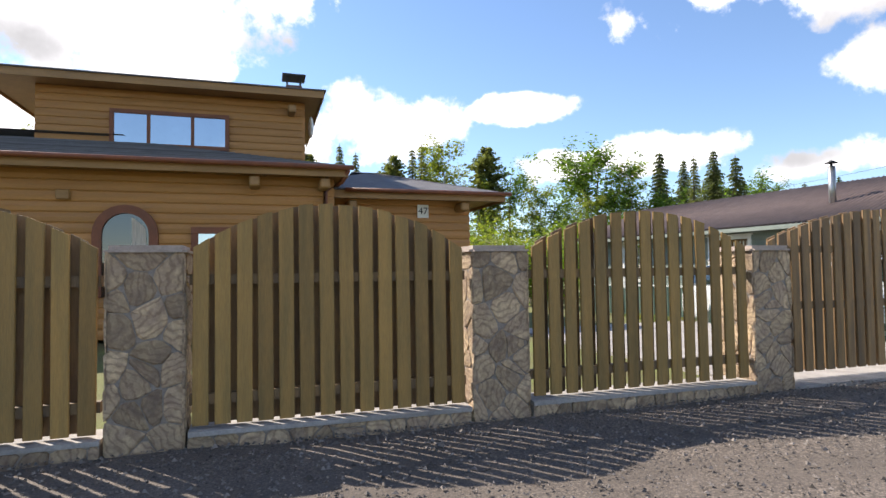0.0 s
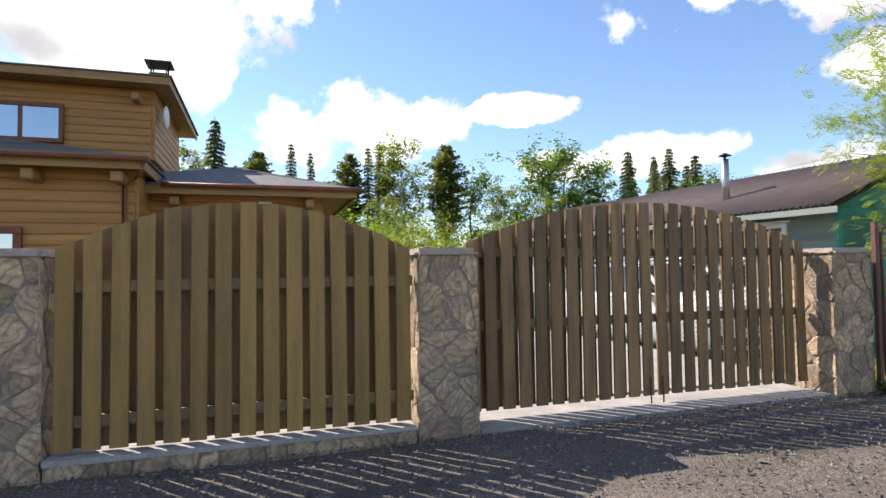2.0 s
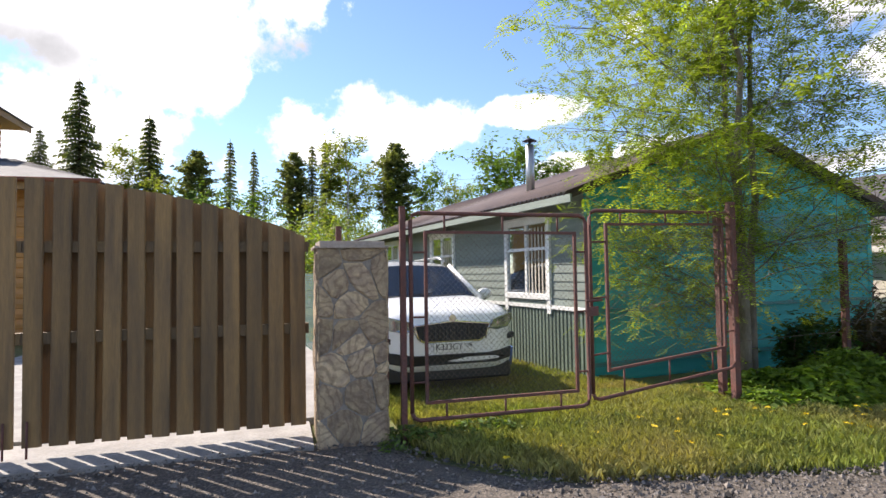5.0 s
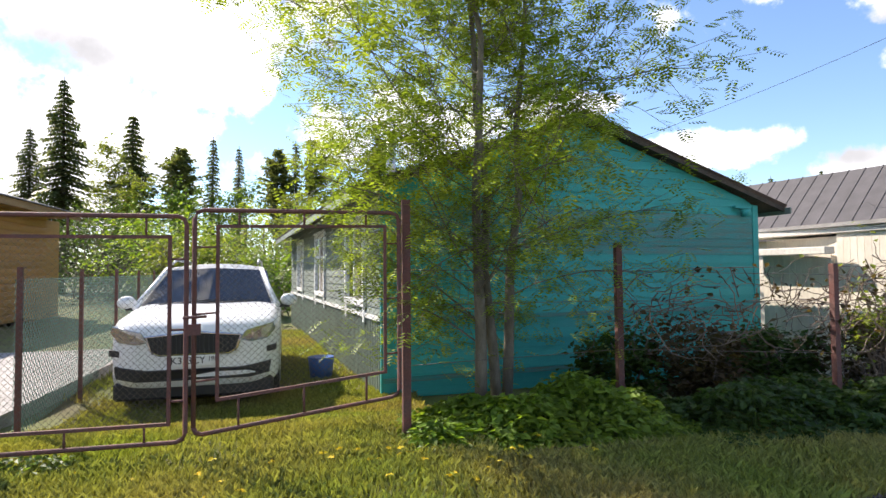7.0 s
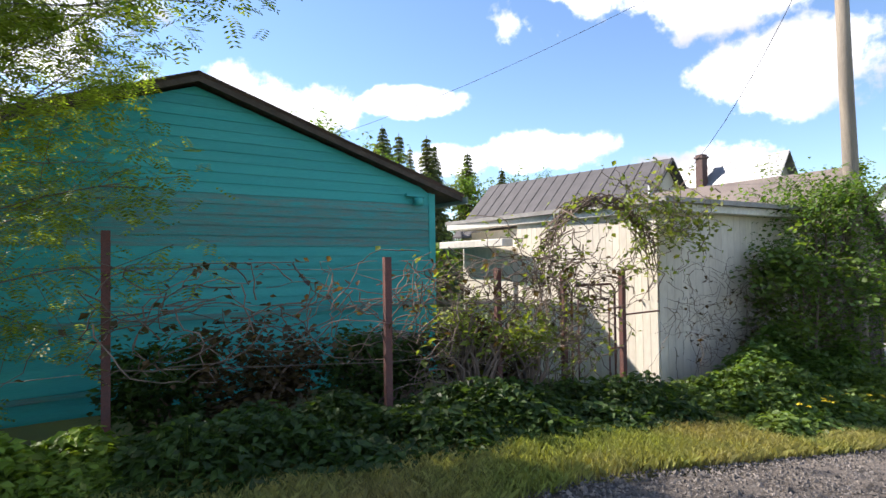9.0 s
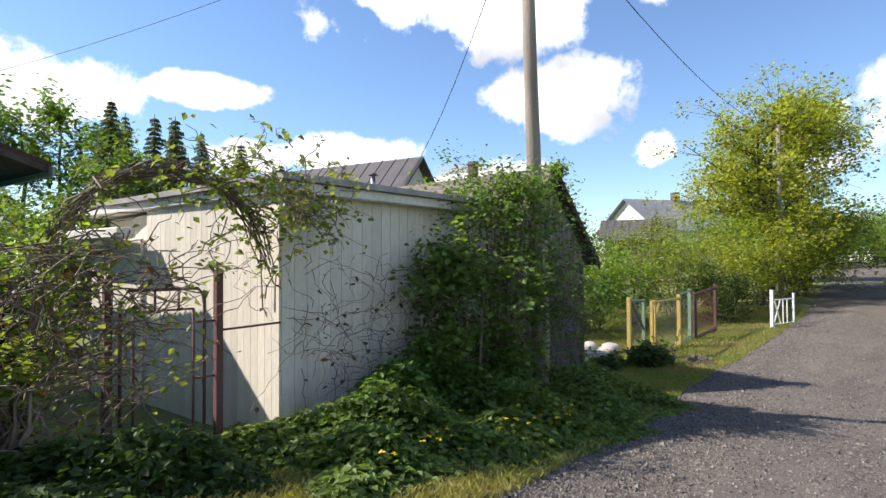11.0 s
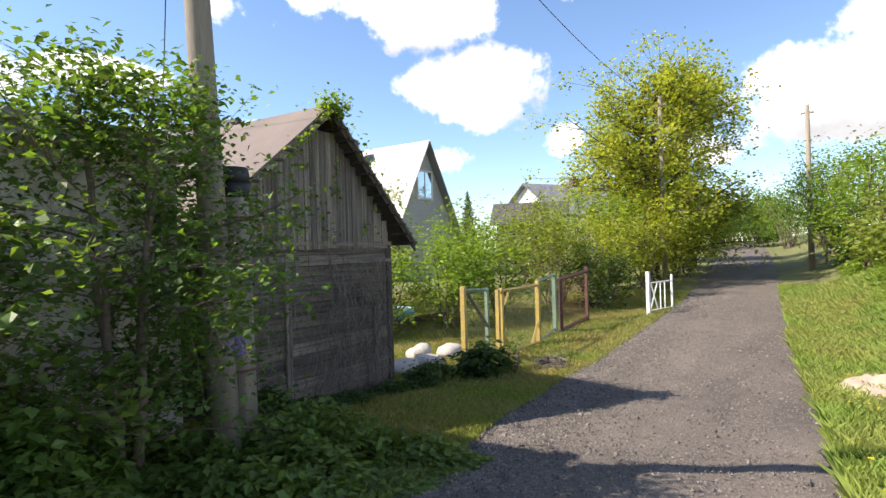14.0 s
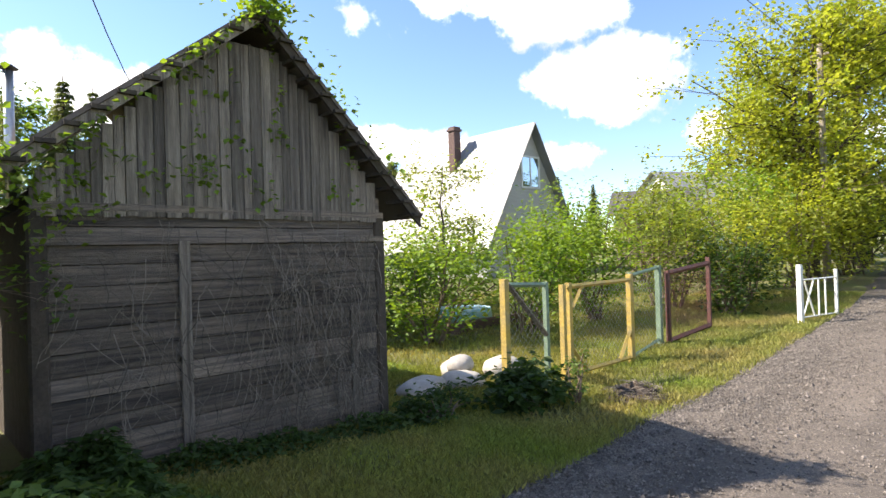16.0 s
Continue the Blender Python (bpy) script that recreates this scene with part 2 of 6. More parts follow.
M = {
    "asphalt": gravel_mat("asphalt", (0.105, 0.087, 0.073), (0.225, 0.185, 0.152), 85),
    "grass_ground": mat("grass_ground", (0.13, 0.155, 0.04), 0.95, 0.9, 0.4, 0.8, 30, (0.11, 0.095, 0.04)),
    "grass_lush": mat("grass_lush", (0.20, 0.29, 0.06), 0.6, 0.7, 0.3, 0, 20, (0.28, 0.29, 0.09), island=0.4, translucent=0.4),
    "grass": mat("grass", (0.20, 0.25, 0.052), 0.6, 0.7, 0.3, 0, 20, (0.30, 0.25, 0.10), island=0.4, translucent=0.32),
    "soil": mat("soil", (0.07, 0.05, 0.035), 0.95, 3, 0.4, 0.8, 30),
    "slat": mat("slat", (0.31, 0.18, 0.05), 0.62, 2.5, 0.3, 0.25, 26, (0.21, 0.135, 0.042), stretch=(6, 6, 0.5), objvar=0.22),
    # back slats and rails: greyer wood, shade between the rows put into the colour
    "slat_shaded": mat("slat_shaded", (0.19, 0.12, 0.055), 0.7, 2.5, 0.35, 0.3, 26, (0.11, 0.075, 0.045), stretch=(6, 6, 0.5), objvar=0.25),
    "slat_gate": mat("slat_gate", (0.25, 0.145, 0.055), 0.62, 2.5, 0.3, 0.25, 26, (0.13, 0.08, 0.04), stretch=(6, 6, 0.5), objvar=0.3),
    "stone": flagstone_mat("stone"),
    "mortar": mat("mortar", (0.30, 0.265, 0.235), 0.95, 5, 0.3, 0.6, 50),
    "concrete": mat("concrete", (0.36, 0.34, 0.32), 0.9, 4, 0.3, 0.4, 40),
    "cap": mat("cap", (0.44, 0.36, 0.31), 0.8, 5, 0.3, 0.4, 30),
    "log": mat("log", (0.44, 0.215, 0.062), 0.5, 2, 0.25, 0.2, 24, (0.36, 0.17, 0.05), stretch=(0.4, 0.4, 6), objvar=0.12),
    "trimred": mat("trimred", (0.20, 0.06, 0.022), 0.5, 3, 0.3, 0.2, 30),
    "fascia": mat("fascia", (0.34, 0.19, 0.07), 0.55, 2, 0.3, 0.2, 25, stretch=(0.4, 0.4, 5)),
    "shingle": mat("shingle", (0.13, 0.13, 0.14), 0.8, 3, 0.3, 0.5, 60, island=0.3),
    "shingle_brown": mat("shingle_brown", (0.12, 0.085, 0.075), 0.7, 3, 0.4, 0.4, 30, (0.085, 0.06, 0.055)),
    "darkroof": mat("darkroof", (0.085, 0.078, 0.082), 0.8, 2, 0.3, 0.4, 40),
    "metalroof": mat("metalroof", (0.23, 0.23, 0.24), 0.45, 1, 0.15, 0.1, 20, metal=0.2),
    "teal": mat("teal", (0.012, 0.31, 0.29), 0.65, 1.6, 0.2, 0.25, 24, (0.03, 0.33, 0.31), stretch=(0.5, 0.5, 6), objvar=0.08),
    "teal_worn": mat("teal_worn", (0.02, 0.29, 0.275), 0.75, 4.5, 0.3, 0.4, 24, (0.12, 0.20, 0.18), stretch=(0.7, 0.7, 9), objvar=0.1),
    "greygreen": mat("greygreen", (0.21, 0.25, 0.22), 0.7, 2, 0.2, 0.2, 24, stretch=(0.5, 0.5, 5), objvar=0.1),
    "greysiding": mat("greysiding", (0.46, 0.45, 0.44), 0.7, 2, 0.15, 0.2, 24, stretch=(0.5, 0.5, 5)),
    "greengrey2": mat("greengrey2", (0.145, 0.19, 0.155), 0.6, 2, 0.2, 0.15, 24),
    "whitepaint": mat("whitepaint", (0.78, 0.78, 0.76), 0.55, 3, 0.12, 0.15, 30),
    "cream": mat("cream", (0.68, 0.62, 0.52), 0.65, 1.4, 0.16, 0.2, 22, (0.58, 0.52, 0.44), stretch=(1, 1, 0.3), objvar=0.05),
    "creamtrim": mat("creamtrim", (0.74, 0.70, 0.64), 0.7, 2, 0.25, 0.25, 20),
    "rust": mat("rust", (0.15, 0.052, 0.04), 0.75, 8, 0.45, 0.5, 60, (0.10, 0.05, 0.045)),
    "galv": mat("galv", (0.45, 0.46, 0.47), 0.35, 5, 0.2, 0.1, 30, metal=0.85),
    "wire": mat("wire", (0.16, 0.13, 0.11), 0.6, 5, 0.3, 0, 30, metal=0.3),
    "netgreen": mat("netgreen", (0.05, 0.16, 0.12), 0.6, 5, 0.3, 0, 30),
    "carpaint": mat("carpaint", (0.80, 0.81, 0.82), 0.18, 1, 0.03, 0, 30),
    "blackplastic": mat("blackplastic", (0.018, 0.018, 0.02), 0.5, 5, 0.2, 0.1, 50),
    "rubber": mat("rubber", (0.02, 0.02, 0.02), 0.85, 5, 0.2, 0.3, 60),
    "chrome": mat("chrome", (0.75, 0.76, 0.78), 0.12, 5, 0.05, 0, 30, metal=1.0),
    "plate": mat("plate", (0.78, 0.78, 0.76), 0.4, 5, 0.05, 0, 30),
    "black": mat("black", (0.012, 0.012, 0.014), 0.6, 5, 0.1, 0, 30),
    "blue": mat("blue", (0.03, 0.10, 0.35), 0.5, 5, 0.2, 0.1, 30),
    "bluecover": mat("bluecover", (0.15, 0.42, 0.55), 0.5, 5, 0.3, 0.2, 30, (0.5, 0.6, 0.62)),
    "bark": mat("bark", (0.20, 0.17, 0.13), 0.9, 8, 0.45, 0.8, 30, stretch=(1, 1, 0.35)),
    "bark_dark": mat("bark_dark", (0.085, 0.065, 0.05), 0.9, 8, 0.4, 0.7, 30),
    "bark_white": mat("bark_white", (0.55, 0.53, 0.48), 0.8, 6, 0.5, 0.4, 25, (0.12, 0.1, 0.09), stretch=(1, 1, 3)),
    "twig": mat("twig", (0.21, 0.15, 0.115), 0.85, 8, 0.35, 0.3, 40, island=0.35),
    "vine": mat("vine", (0.24, 0.20, 0.165), 0.85, 8, 0.35, 0.3, 40, island=0.6),
    "pole": mat("pole", (0.30, 0.25, 0.19), 0.85, 3, 0.3, 0.5, 26, (0.20, 0.17, 0.14), stretch=(4, 4, 0.3)),
    "greywood": mat("greywood", (0.30, 0.235, 0.185), 0.85, 3, 0.6, 1.0, 26, (0.10, 0.082, 0.075), stretch=(0.5, 4, 9), objvar=0.42),
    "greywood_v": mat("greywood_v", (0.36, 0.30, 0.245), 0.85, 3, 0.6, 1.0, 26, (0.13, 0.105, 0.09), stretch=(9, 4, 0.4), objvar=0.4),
    "felt": mat("felt", (0.18, 0.145, 0.125), 0.9, 1.2, 0.25, 0.4, 40, (0.14, 0.112, 0.1)),
    "yellow": mat("yellow", (0.48, 0.33, 0.06), 0.7, 6, 0.4, 0.3, 30, (0.34, 0.26, 0.11)),
    "greenpaint": mat("greenpaint", (0.19, 0.27, 0.19), 0.7, 6, 0.3, 0.3, 30),
    "bag": mat("bag", (0.44, 0.41, 0.37), 0.8, 6, 0.2, 0.5, 20),
    "sand": mat("sand", (0.50, 0.38, 0.29), 0.95, 3, 0.25, 0.6, 50),
    "gravel": mat("gravel", (0.16, 0.14, 0.124), 0.9, 4, 0.3, 0.4, 40, island=0.65),
    "flower": mat("flower", (0.75, 0.55, 0.02), 0.7, 5, 0.2, 0, 30, translucent=0.2),
    "lilac": mat("lilac", (0.28, 0.22, 0.50), 0.7, 5, 0.2, 0, 30),
    "brickred": mat("brickred", (0.14, 0.085, 0.075), 0.85, 8, 0.3, 0.5, 30),
    "glass": mat("glass", (0.52, 0.56, 0.60), 0.04, 0.5, 0.08, 0.02, 2, metal=1.0),
    "glass_dark": glass("glass_dark", (0.12, 0.13, 0.14)),
    "lampglass": mat("lampglass", (0.5, 0.52, 0.55), 0.08, 3, 0.2, 0, 20, metal=0.8),
    "curtain": mat("curtain", (0.55, 0.5, 0.42), 0.9, 6, 0.3, 0.3, 10, stretch=(8, 8, 0.4)),
}


def leafmat(name, col, col2, tr=0.48, spec=0.35, rough=0.5):
    return mat(name, col, rough, 0.9, 0.25, 0, 12, col2, island=0.4, translucent=tr, spec=spec)


L = {
    "rowan": leafmat("rowan_leaf", (0.16, 0.24, 0.04), (0.22, 0.27, 0.045), 0.55),
    "nettle": leafmat("nettle_leaf", (0.10, 0.165, 0.04), (0.14, 0.20, 0.045)),
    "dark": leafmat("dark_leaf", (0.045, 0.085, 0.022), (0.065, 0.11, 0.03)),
    "lilac": leafmat("lilac_leaf", (0.085, 0.155, 0.032), (0.115, 0.19, 0.04)),
    "bright": leafmat("bright_leaf", (0.14, 0.24, 0.035), (0.19, 0.26, 0.04)),
    "yellowgreen": leafmat("yellowgreen_leaf", (0.25, 0.305, 0.05), (0.31, 0.32, 0.06), 0.52),
    # far conifers: needle greens lightened, distance haze put into the colour
    "spruce": leafmat("spruce_needle", (0.085, 0.115, 0.05), (0.11, 0.13, 0.06), 0.35),
    "pine": leafmat("pine_needle", (0.12, 0.15, 0.07), (0.15, 0.165, 0.08), 0.35),
    "birch": leafmat("birch_leaf", (0.15, 0.205, 0.04), (0.20, 0.23, 0.05)),
    "brown": leafmat("brown_leaf", (0.075, 0.058, 0.03), (0.095, 0.055, 0.028)),
}

# ---- shape helpers ----


def bx(bm, x0, x1, y0, y1, z0, z1, jit=0.0, rng=random):
    vs = [bm.verts.new((x + rng.uniform(-jit, jit), y + rng.uniform(-jit, jit), z + rng.uniform(-jit, jit))) for x in (x0, x1) for y in (y0, y1) for z in (z0, z1)]
    for f in ((0, 1, 3, 2), (4, 6, 7, 5), (0, 4, 5, 1), (2, 3, 7, 6), (0, 2, 6, 4), (1, 5, 7, 3)):
        bm.faces.new([vs[i] for i in f])
    return vs


def prism(bm, pts, axis, a, b):
    """Extrudes a polygon (list of 2D points) along an axis from a to b."""
    def v3(p, c):
        return {"x": (c, p[0], p[1]), "y": (p[0], c, p[1]), "z": (p[0], p[1], c)}[axis]
    lo = [bm.verts.new(v3(p, a)) for p in pts]
    hi = [bm.verts.new(v3(p, b)) for p in pts]
    bm.faces.new(lo[::-1]), bm.faces.new(hi)
    n = len(pts)
    for i in range(n):
        bm.faces.new((lo[i], lo[(i + 1) % n], hi[(i + 1) % n], hi[i]))


def tube(bm, pts, r0, r1=None, sides=6, cap=True):
    """A tapered tube along points."""
    r1 = r0 if r1 is None else r1
    pts = [Vector(p) for p in pts]
    rings = []
    n = len(pts)
    for i, p in enumerate(pts):
        d = (pts[min(i + 1, n - 1)] - pts[max(i - 1, 0)]).normalized()
        u = d.orthogonal().normalized() if abs(d.z) > 0.9 else d.cross(Vector((0, 0, 1))).normalized()
        w = d.cross(u)
        r = r0 + (r1 - r0) * i / max(1, n - 1)
        rings.append([bm.verts.new(p + (u * math.cos(2 * math.pi * k / sides) + w * math.sin(2 * math.pi * k / sides)) * r) for k in range(sides)])
    for a, b in zip(rings, rings[1:]):
        for k in range(sides):
            f = bm.faces.new((a[k], a[(k + 1) % sides], b[(k + 1) % sides], b[k]))
            f.smooth = True
    if cap:
        bm.faces.new(rings[0][::-1]), bm.faces.new(rings[-1])


def to_mesh(name, bm, material, bevel=0.0):
    bmesh.ops.recalc_face_normals(bm, faces=bm.faces)
    if bevel > 0:
        bmesh.ops.bevel(bm, geom=[e for e in bm.edges], offset=bevel, segments=1, affect="EDGES")
    me = bpy.data.meshes.new(name)
    bm.to_mesh(me)
    bm.free()
    me.materials.append(material)
    return me


def part(name, bm, material, parent, label="", bevel=0.0):
    ob = new(name, to_mesh(name, bm, material, bevel))
    ob.parent = parent
    if label:
        ob["label"] = label
    return ob


def piece(name, me, parent, m=None):
    ob = new(name, me)
    ob.parent = parent
    if m is not None:
        ob.matrix_basis = m
    return ob


def thing(name, x, y, z, label, category, group="", rz=0.0):
    ob = new(name)
    ob.empty_display_size = 0.1
    ob.matrix_basis = pose(x, y, z, 0, 0, rz)
    return tagged(ob, label, category, group)


def solo(name, bm, material, label, category, group="", kind="", bevel=0.0, at=None):
    ob = new(name, to_mesh(name, bm, material, bevel))
    if at is not None:
        ob.matrix_basis = at
    return tagged(ob, label, category, group, kind)


def np_mesh(name, V, F, material, smooth=False):
    me = bpy.data.meshes.new(name)
    V, F = np.asarray(V, dtype=np.float32), np.asarray(F, dtype=np.int32)
    k = F.shape[1]
    me.vertices.add(len(V)), me.loops.add(F.size), me.polygons.add(len(F))
    me.vertices.foreach_set("co", V.ravel())
    me.loops.foreach_set("vertex_index", F.ravel())
    me.polygons.foreach_set("loop_start", np.arange(0, F.size, k, dtype=np.int32))
    me.polygons.foreach_set("use_smooth", np.full(len(F), smooth))
    me.update(calc_edges=True)
    me.materials.append(material)
    return me


def leaf_quads(P, size, rng, aspect=0.6, flat=0.5, droop=0.0, var=0.35):
    """Small pointed leaves, one kite of four corners each, at the points P."""
    n = len(P)
    a = rng.uniform(0, 2 * np.pi, n)
    tilt = rng.uniform(-1, 1, n) * (1 - flat) - droop
    d = np.stack([np.cos(a) * np.cos(tilt), np.sin(a) * np.cos(tilt), np.sin(tilt)], 1)
    up = np.stack([rng.normal(0, 0.5, n), rng.normal(0, 0.5, n), np.ones(n)], 1)
    s = np.cross(d, up)
    s /= np.linalg.norm(s, axis=1, keepdims=True) + 1e-9
    ln = (size * rng.uniform(1 - var, 1 + var, n))[:, None]
    nrm = np.cross(s, d)
    V = np.empty((n, 4, 3))
    V[:, 0] = P
    V[:, 1] = P + d * ln * 0.45 + s * ln * aspect * 0.5 + nrm * ln * 0.06
    V[:, 2] = P + d * ln - nrm * ln * 0.1
    V[:, 3] = P + d * ln * 0.45 - s * ln * aspect * 0.5 + nrm * ln * 0.06
    return V.reshape(-1, 3), np.arange(n * 4).reshape(-1, 4)


def interp(x, xs, ys):
    return float(np.interp(x, xs, ys))


GX = [-60, 0, 10, 13, 17, 20, 23, 26, 29, 33, 38, 45, 70, 110, 160, 900]
GZ = [0.3, 0, 0, -0.03, -0.15, -0.42, -0.76, -1.08, -1.28, -1.42, -1.27, -0.98, -0.28, 0.7, 0.4, 0.0]


def smooth01(v):
    v = np.clip(v, 0, 1)
    return v * v * (3 - 2 * v)


def gz_np(x, y):
    """Height of the ground."""
    z = np.interp(x, GX, GZ)
    z = z - 0.3 * smooth01((y - 0.5) / 1.8) * smooth01((x - 7.6) / 0.8) * smooth01((21 - x) / 2)
    z = z + 1.0 * smooth01((np.interp(x, ROAD_RX, ROAD_R) - 0.7 - y) / 4) * smooth01((x - 26) / 8)
    return z


def gz(x, y):
    return float(gz_np(np.float64(x), np.float64(y)))


ROAD_X = [-60, 8.0, 8.4, 9.0, 10.0, 12.5, 16.5, 18, 20, 22.5, 25.7, 28, 31, 33, 43, 70, 110, 170]
ROAD_L = [0.2, 0.2, -0.5, -1.1, -1.34, -1.7, -1.3, -1.45, -1.6, -1.25, -0.68, -0.18, 0.12, 0.2, 0.4, 2.9, 6.6, 11.5]
ROAD_RX = [-60, 12, 24, 28, 30, 36, 43, 70, 110, 170]
ROAD_R = [-7.5, -6.4, -4.4, -4.05, -3.95, -3.4, -2.95, -1.0, 2.6, 7.6]

# ---- ground and road ----
xs = np.concatenate([np.linspace(-900, -30, 18), np.arange(-28, 60, 0.5), np.linspace(61, 200, 80), np.linspace(215, 1200, 22)])
ys = np.concatenate([np.linspace(-900, -30, 18), np.arange(-28, 30, 0.5), np.linspace(31, 120, 40), np.linspace(140, 1200, 20)])
X, Y = np.meshgrid(xs, ys, indexing="ij")
Z = gz_np(X, Y) + 0.03 * np.sin(X * 1.7 + Y * 0.6) * np.cos(Y * 1.3 - X * 0.4)
RL, RR = np.interp(X, ROAD_X, ROAD_L), np.interp(X, ROAD_RX, ROAD_R)
onroad = smooth01((RL + 0.35 - Y) / 0.5) * smooth01((Y - RR + 0.35) / 0.5)
Z = Z * (1 - onroad) + (gz_np(X, Y) - 0.05) * onroad
idx = np.arange(X.size).reshape(X.shape)
F = np.stack([idx[:-1, :-1], idx[1:, :-1], idx[1:, 1:], idx[:-1, 1:]], -1).reshape(-1, 4)
ground = tagged(new("ground", np_mesh("ground", np.stack([X.ravel(), Y.ravel(), Z.ravel()], 1), F, M["grass_ground"], True)), "uneven grassy ground with bare earth patches", "ground", kind="structure")

rx = np.concatenate([np.arange(-40, 60, 0.25), np.arange(60, 170, 1.5)])
nr = 24
rngr = np.random.default_rng(3)
le = np.interp(rx, ROAD_X, ROAD_L) + rngr.normal(0, 0.05, len(rx)) + 0.08 * np.sin(rx * 2.1)
re_ = np.interp(rx, ROAD_RX, ROAD_R) + rngr.normal(0, 0.05, len(rx)) + 0.08 * np.sin(rx * 1.7)
tt = np.linspace(0, 1, nr)
RXg = np.repeat(rx[:, None], nr, 1)
RYg = le[:, None] * (1 - tt) + re_[:, None] * tt
crown = 0.035 * np.sin(np.pi * tt)[None, :] - 0.02 * np.exp(-((tt - 0.28) / 0.07) ** 2)[None, :] - 0.02 * np.exp(-((tt - 0.72) / 0.07) ** 2)[None, :]
edge = -0.05 * (np.clip(0.06 - np.minimum(tt, 1 - tt), 0, 1) / 0.06)[None, :]
RZg = gz_np(RXg, RYg) + 0.012 + crown + edge + rngr.normal(0, 0.004, RXg.shape)
idx = np.arange(RXg.size).reshape(RXg.shape)
F = np.stack([idx[:-1, :-1], idx[:-1, 1:], idx[1:, 1:], idx[1:, :-1]], -1).reshape(-1, 4)
tagged(new("road", np_mesh("road", np.stack([RXg.ravel(), RYg.ravel(), RZg.ravel()], 1), F, M["asphalt"], True)), "worn grey gravelled asphalt lane", "road", kind="structure")

# ---- fence with stone posts ----
R = random.Random(5)


def voronoi_stones(w, h, n, rng, gap=0.009):
    """Irregular flat stones that fill a w by h face: convex polygons with joints between them."""
    cols = max(1, round(math.sqrt(n * w / h)))
    rows = max(1, math.ceil(n / cols))
    seeds = [((c + 0.5 + rng.uniform(-0.62, 0.62)) * w / cols, (r + 0.5 + rng.uniform(-0.62, 0.62)) * h / rows) for r in range(rows) for c in range(cols)]
    out = []
    for i, s in enumerate(seeds):
        poly = [(0, 0), (w, 0), (w, h), (0, h)]
        for j, o in enumerate(seeds):
            if i == j:
                continue
            nx, ny = o[0] - s[0], o[1] - s[1]
            ln = math.hypot(nx, ny)
            nx, ny = nx / ln, ny / ln
            lim = nx * (s[0] + o[0]) / 2 + ny * (s[1] + o[1]) / 2 - gap / 2
            res = []
            for k, p in enumerate(poly):
                q = poly[(k + 1) % len(poly)]
                dp, dq = nx * p[0] + ny * p[1] - lim, nx * q[0] + ny * q[1] - lim
                if dp <= 0:
                    res.append(p)
                if dp * dq < 0:
                    t = dp / (dp - dq)
                    res.append((p[0] + (q[0] - p[0]) * t, p[1] + (q[1] - p[1]) * t))
            poly = res
            if len(poly) < 3:
                break
        if len(poly) >= 3:
            soft = []
            for k, p in enumerate(poly):
                q = poly[(k + 1) % len(poly)]
                soft += [(p[0] * 0.8 + q[0] * 0.2, p[1] * 0.8 + q[1] * 0.2), (p[0] * 0.2 + q[0] * 0.8, p[1] * 0.2 + q[1] * 0.8)]
            out.append(soft)
    return out


def stone_mesh(poly, rng, thick):
    """One stone, its face towards -y, with chamfered uneven edges."""
    bm = bmesh.new()
    cx, cy = sum(p[0] for p in poly) / len(poly), sum(p[1] for p in poly) / len(poly)
    t = thick * rng.uniform(0.6, 1.3)
    rings = []
    for s, y in ((1.0, 0.0), (0.99, -t * 0.6), (0.88, -t)):
        rings.append([bm.verts.new((cx + (p[0] - cx) * s + rng.uniform(-0.004, 0.004), y + (rng.uniform(-0.004, 0.004) if y else 0), cy + (p[1] - cy) * s + rng.uniform(-0.004, 0.004))) for p in poly])
    n = len(poly)
    for a, b in zip(rings, rings[1:]):
        for k in range(n):
            bm.faces.new((a[k], a[(k + 1) % n], b[(k + 1) % n], b[k]))
    mid = bm.verts.new((cx, -t * rng.uniform(0.95, 1.25), cy))
    for k in range(n):
        bm.faces.new((rings[-1][k], rings[-1][(k + 1) % n], mid))
    return to_mesh("stone", bm, M["stone"])


def stone_pillar(x0, x1, y0, y1, h, z0):
    t = thing("stone_pillar", (x0 + x1) / 2, (y0 + y1) / 2, z0, "square fence pillar clad in irregular brown flagstones with pale cap", "pillar", "fence pillars")
    w, d = x1 - x0, y1 - y0
    bm = bmesh.new()
    bx(bm, -w / 2 + 0.02, w / 2 - 0.02, -d / 2 + 0.02, d / 2 - 0.02, -0.3, h - 0.04)
    part("core", bm, M["mortar"], t, "grey mortar core")
    bm = bmesh.new()
    bx(bm, -w / 2 - 0.012, w / 2 + 0.012, -d / 2 - 0.012, d / 2 + 0.012, h - 0.09, h)
    bmesh.ops.bevel(bm, geom=list(bm.edges), offset=0.036, segments=4, affect="EDGES")
    part("cap", bm, M["cap"], t, "pale weathered mortar cap")
    for rz, fw, off in ((0, w, d), (90, d, w), (-90, d, w)):
        for poly in voronoi_stones(fw, h - 0.05, 19 if rz == 0 else 15, R, 0.011):
            m = Matrix.Rotation(radians(rz), 4, "Z") @ Matrix.Translation((-fw / 2, -off / 2 + 0.02, 0))
            piece("stone", stone_mesh(poly, R, 0.013), t, m)


SLATS = {}


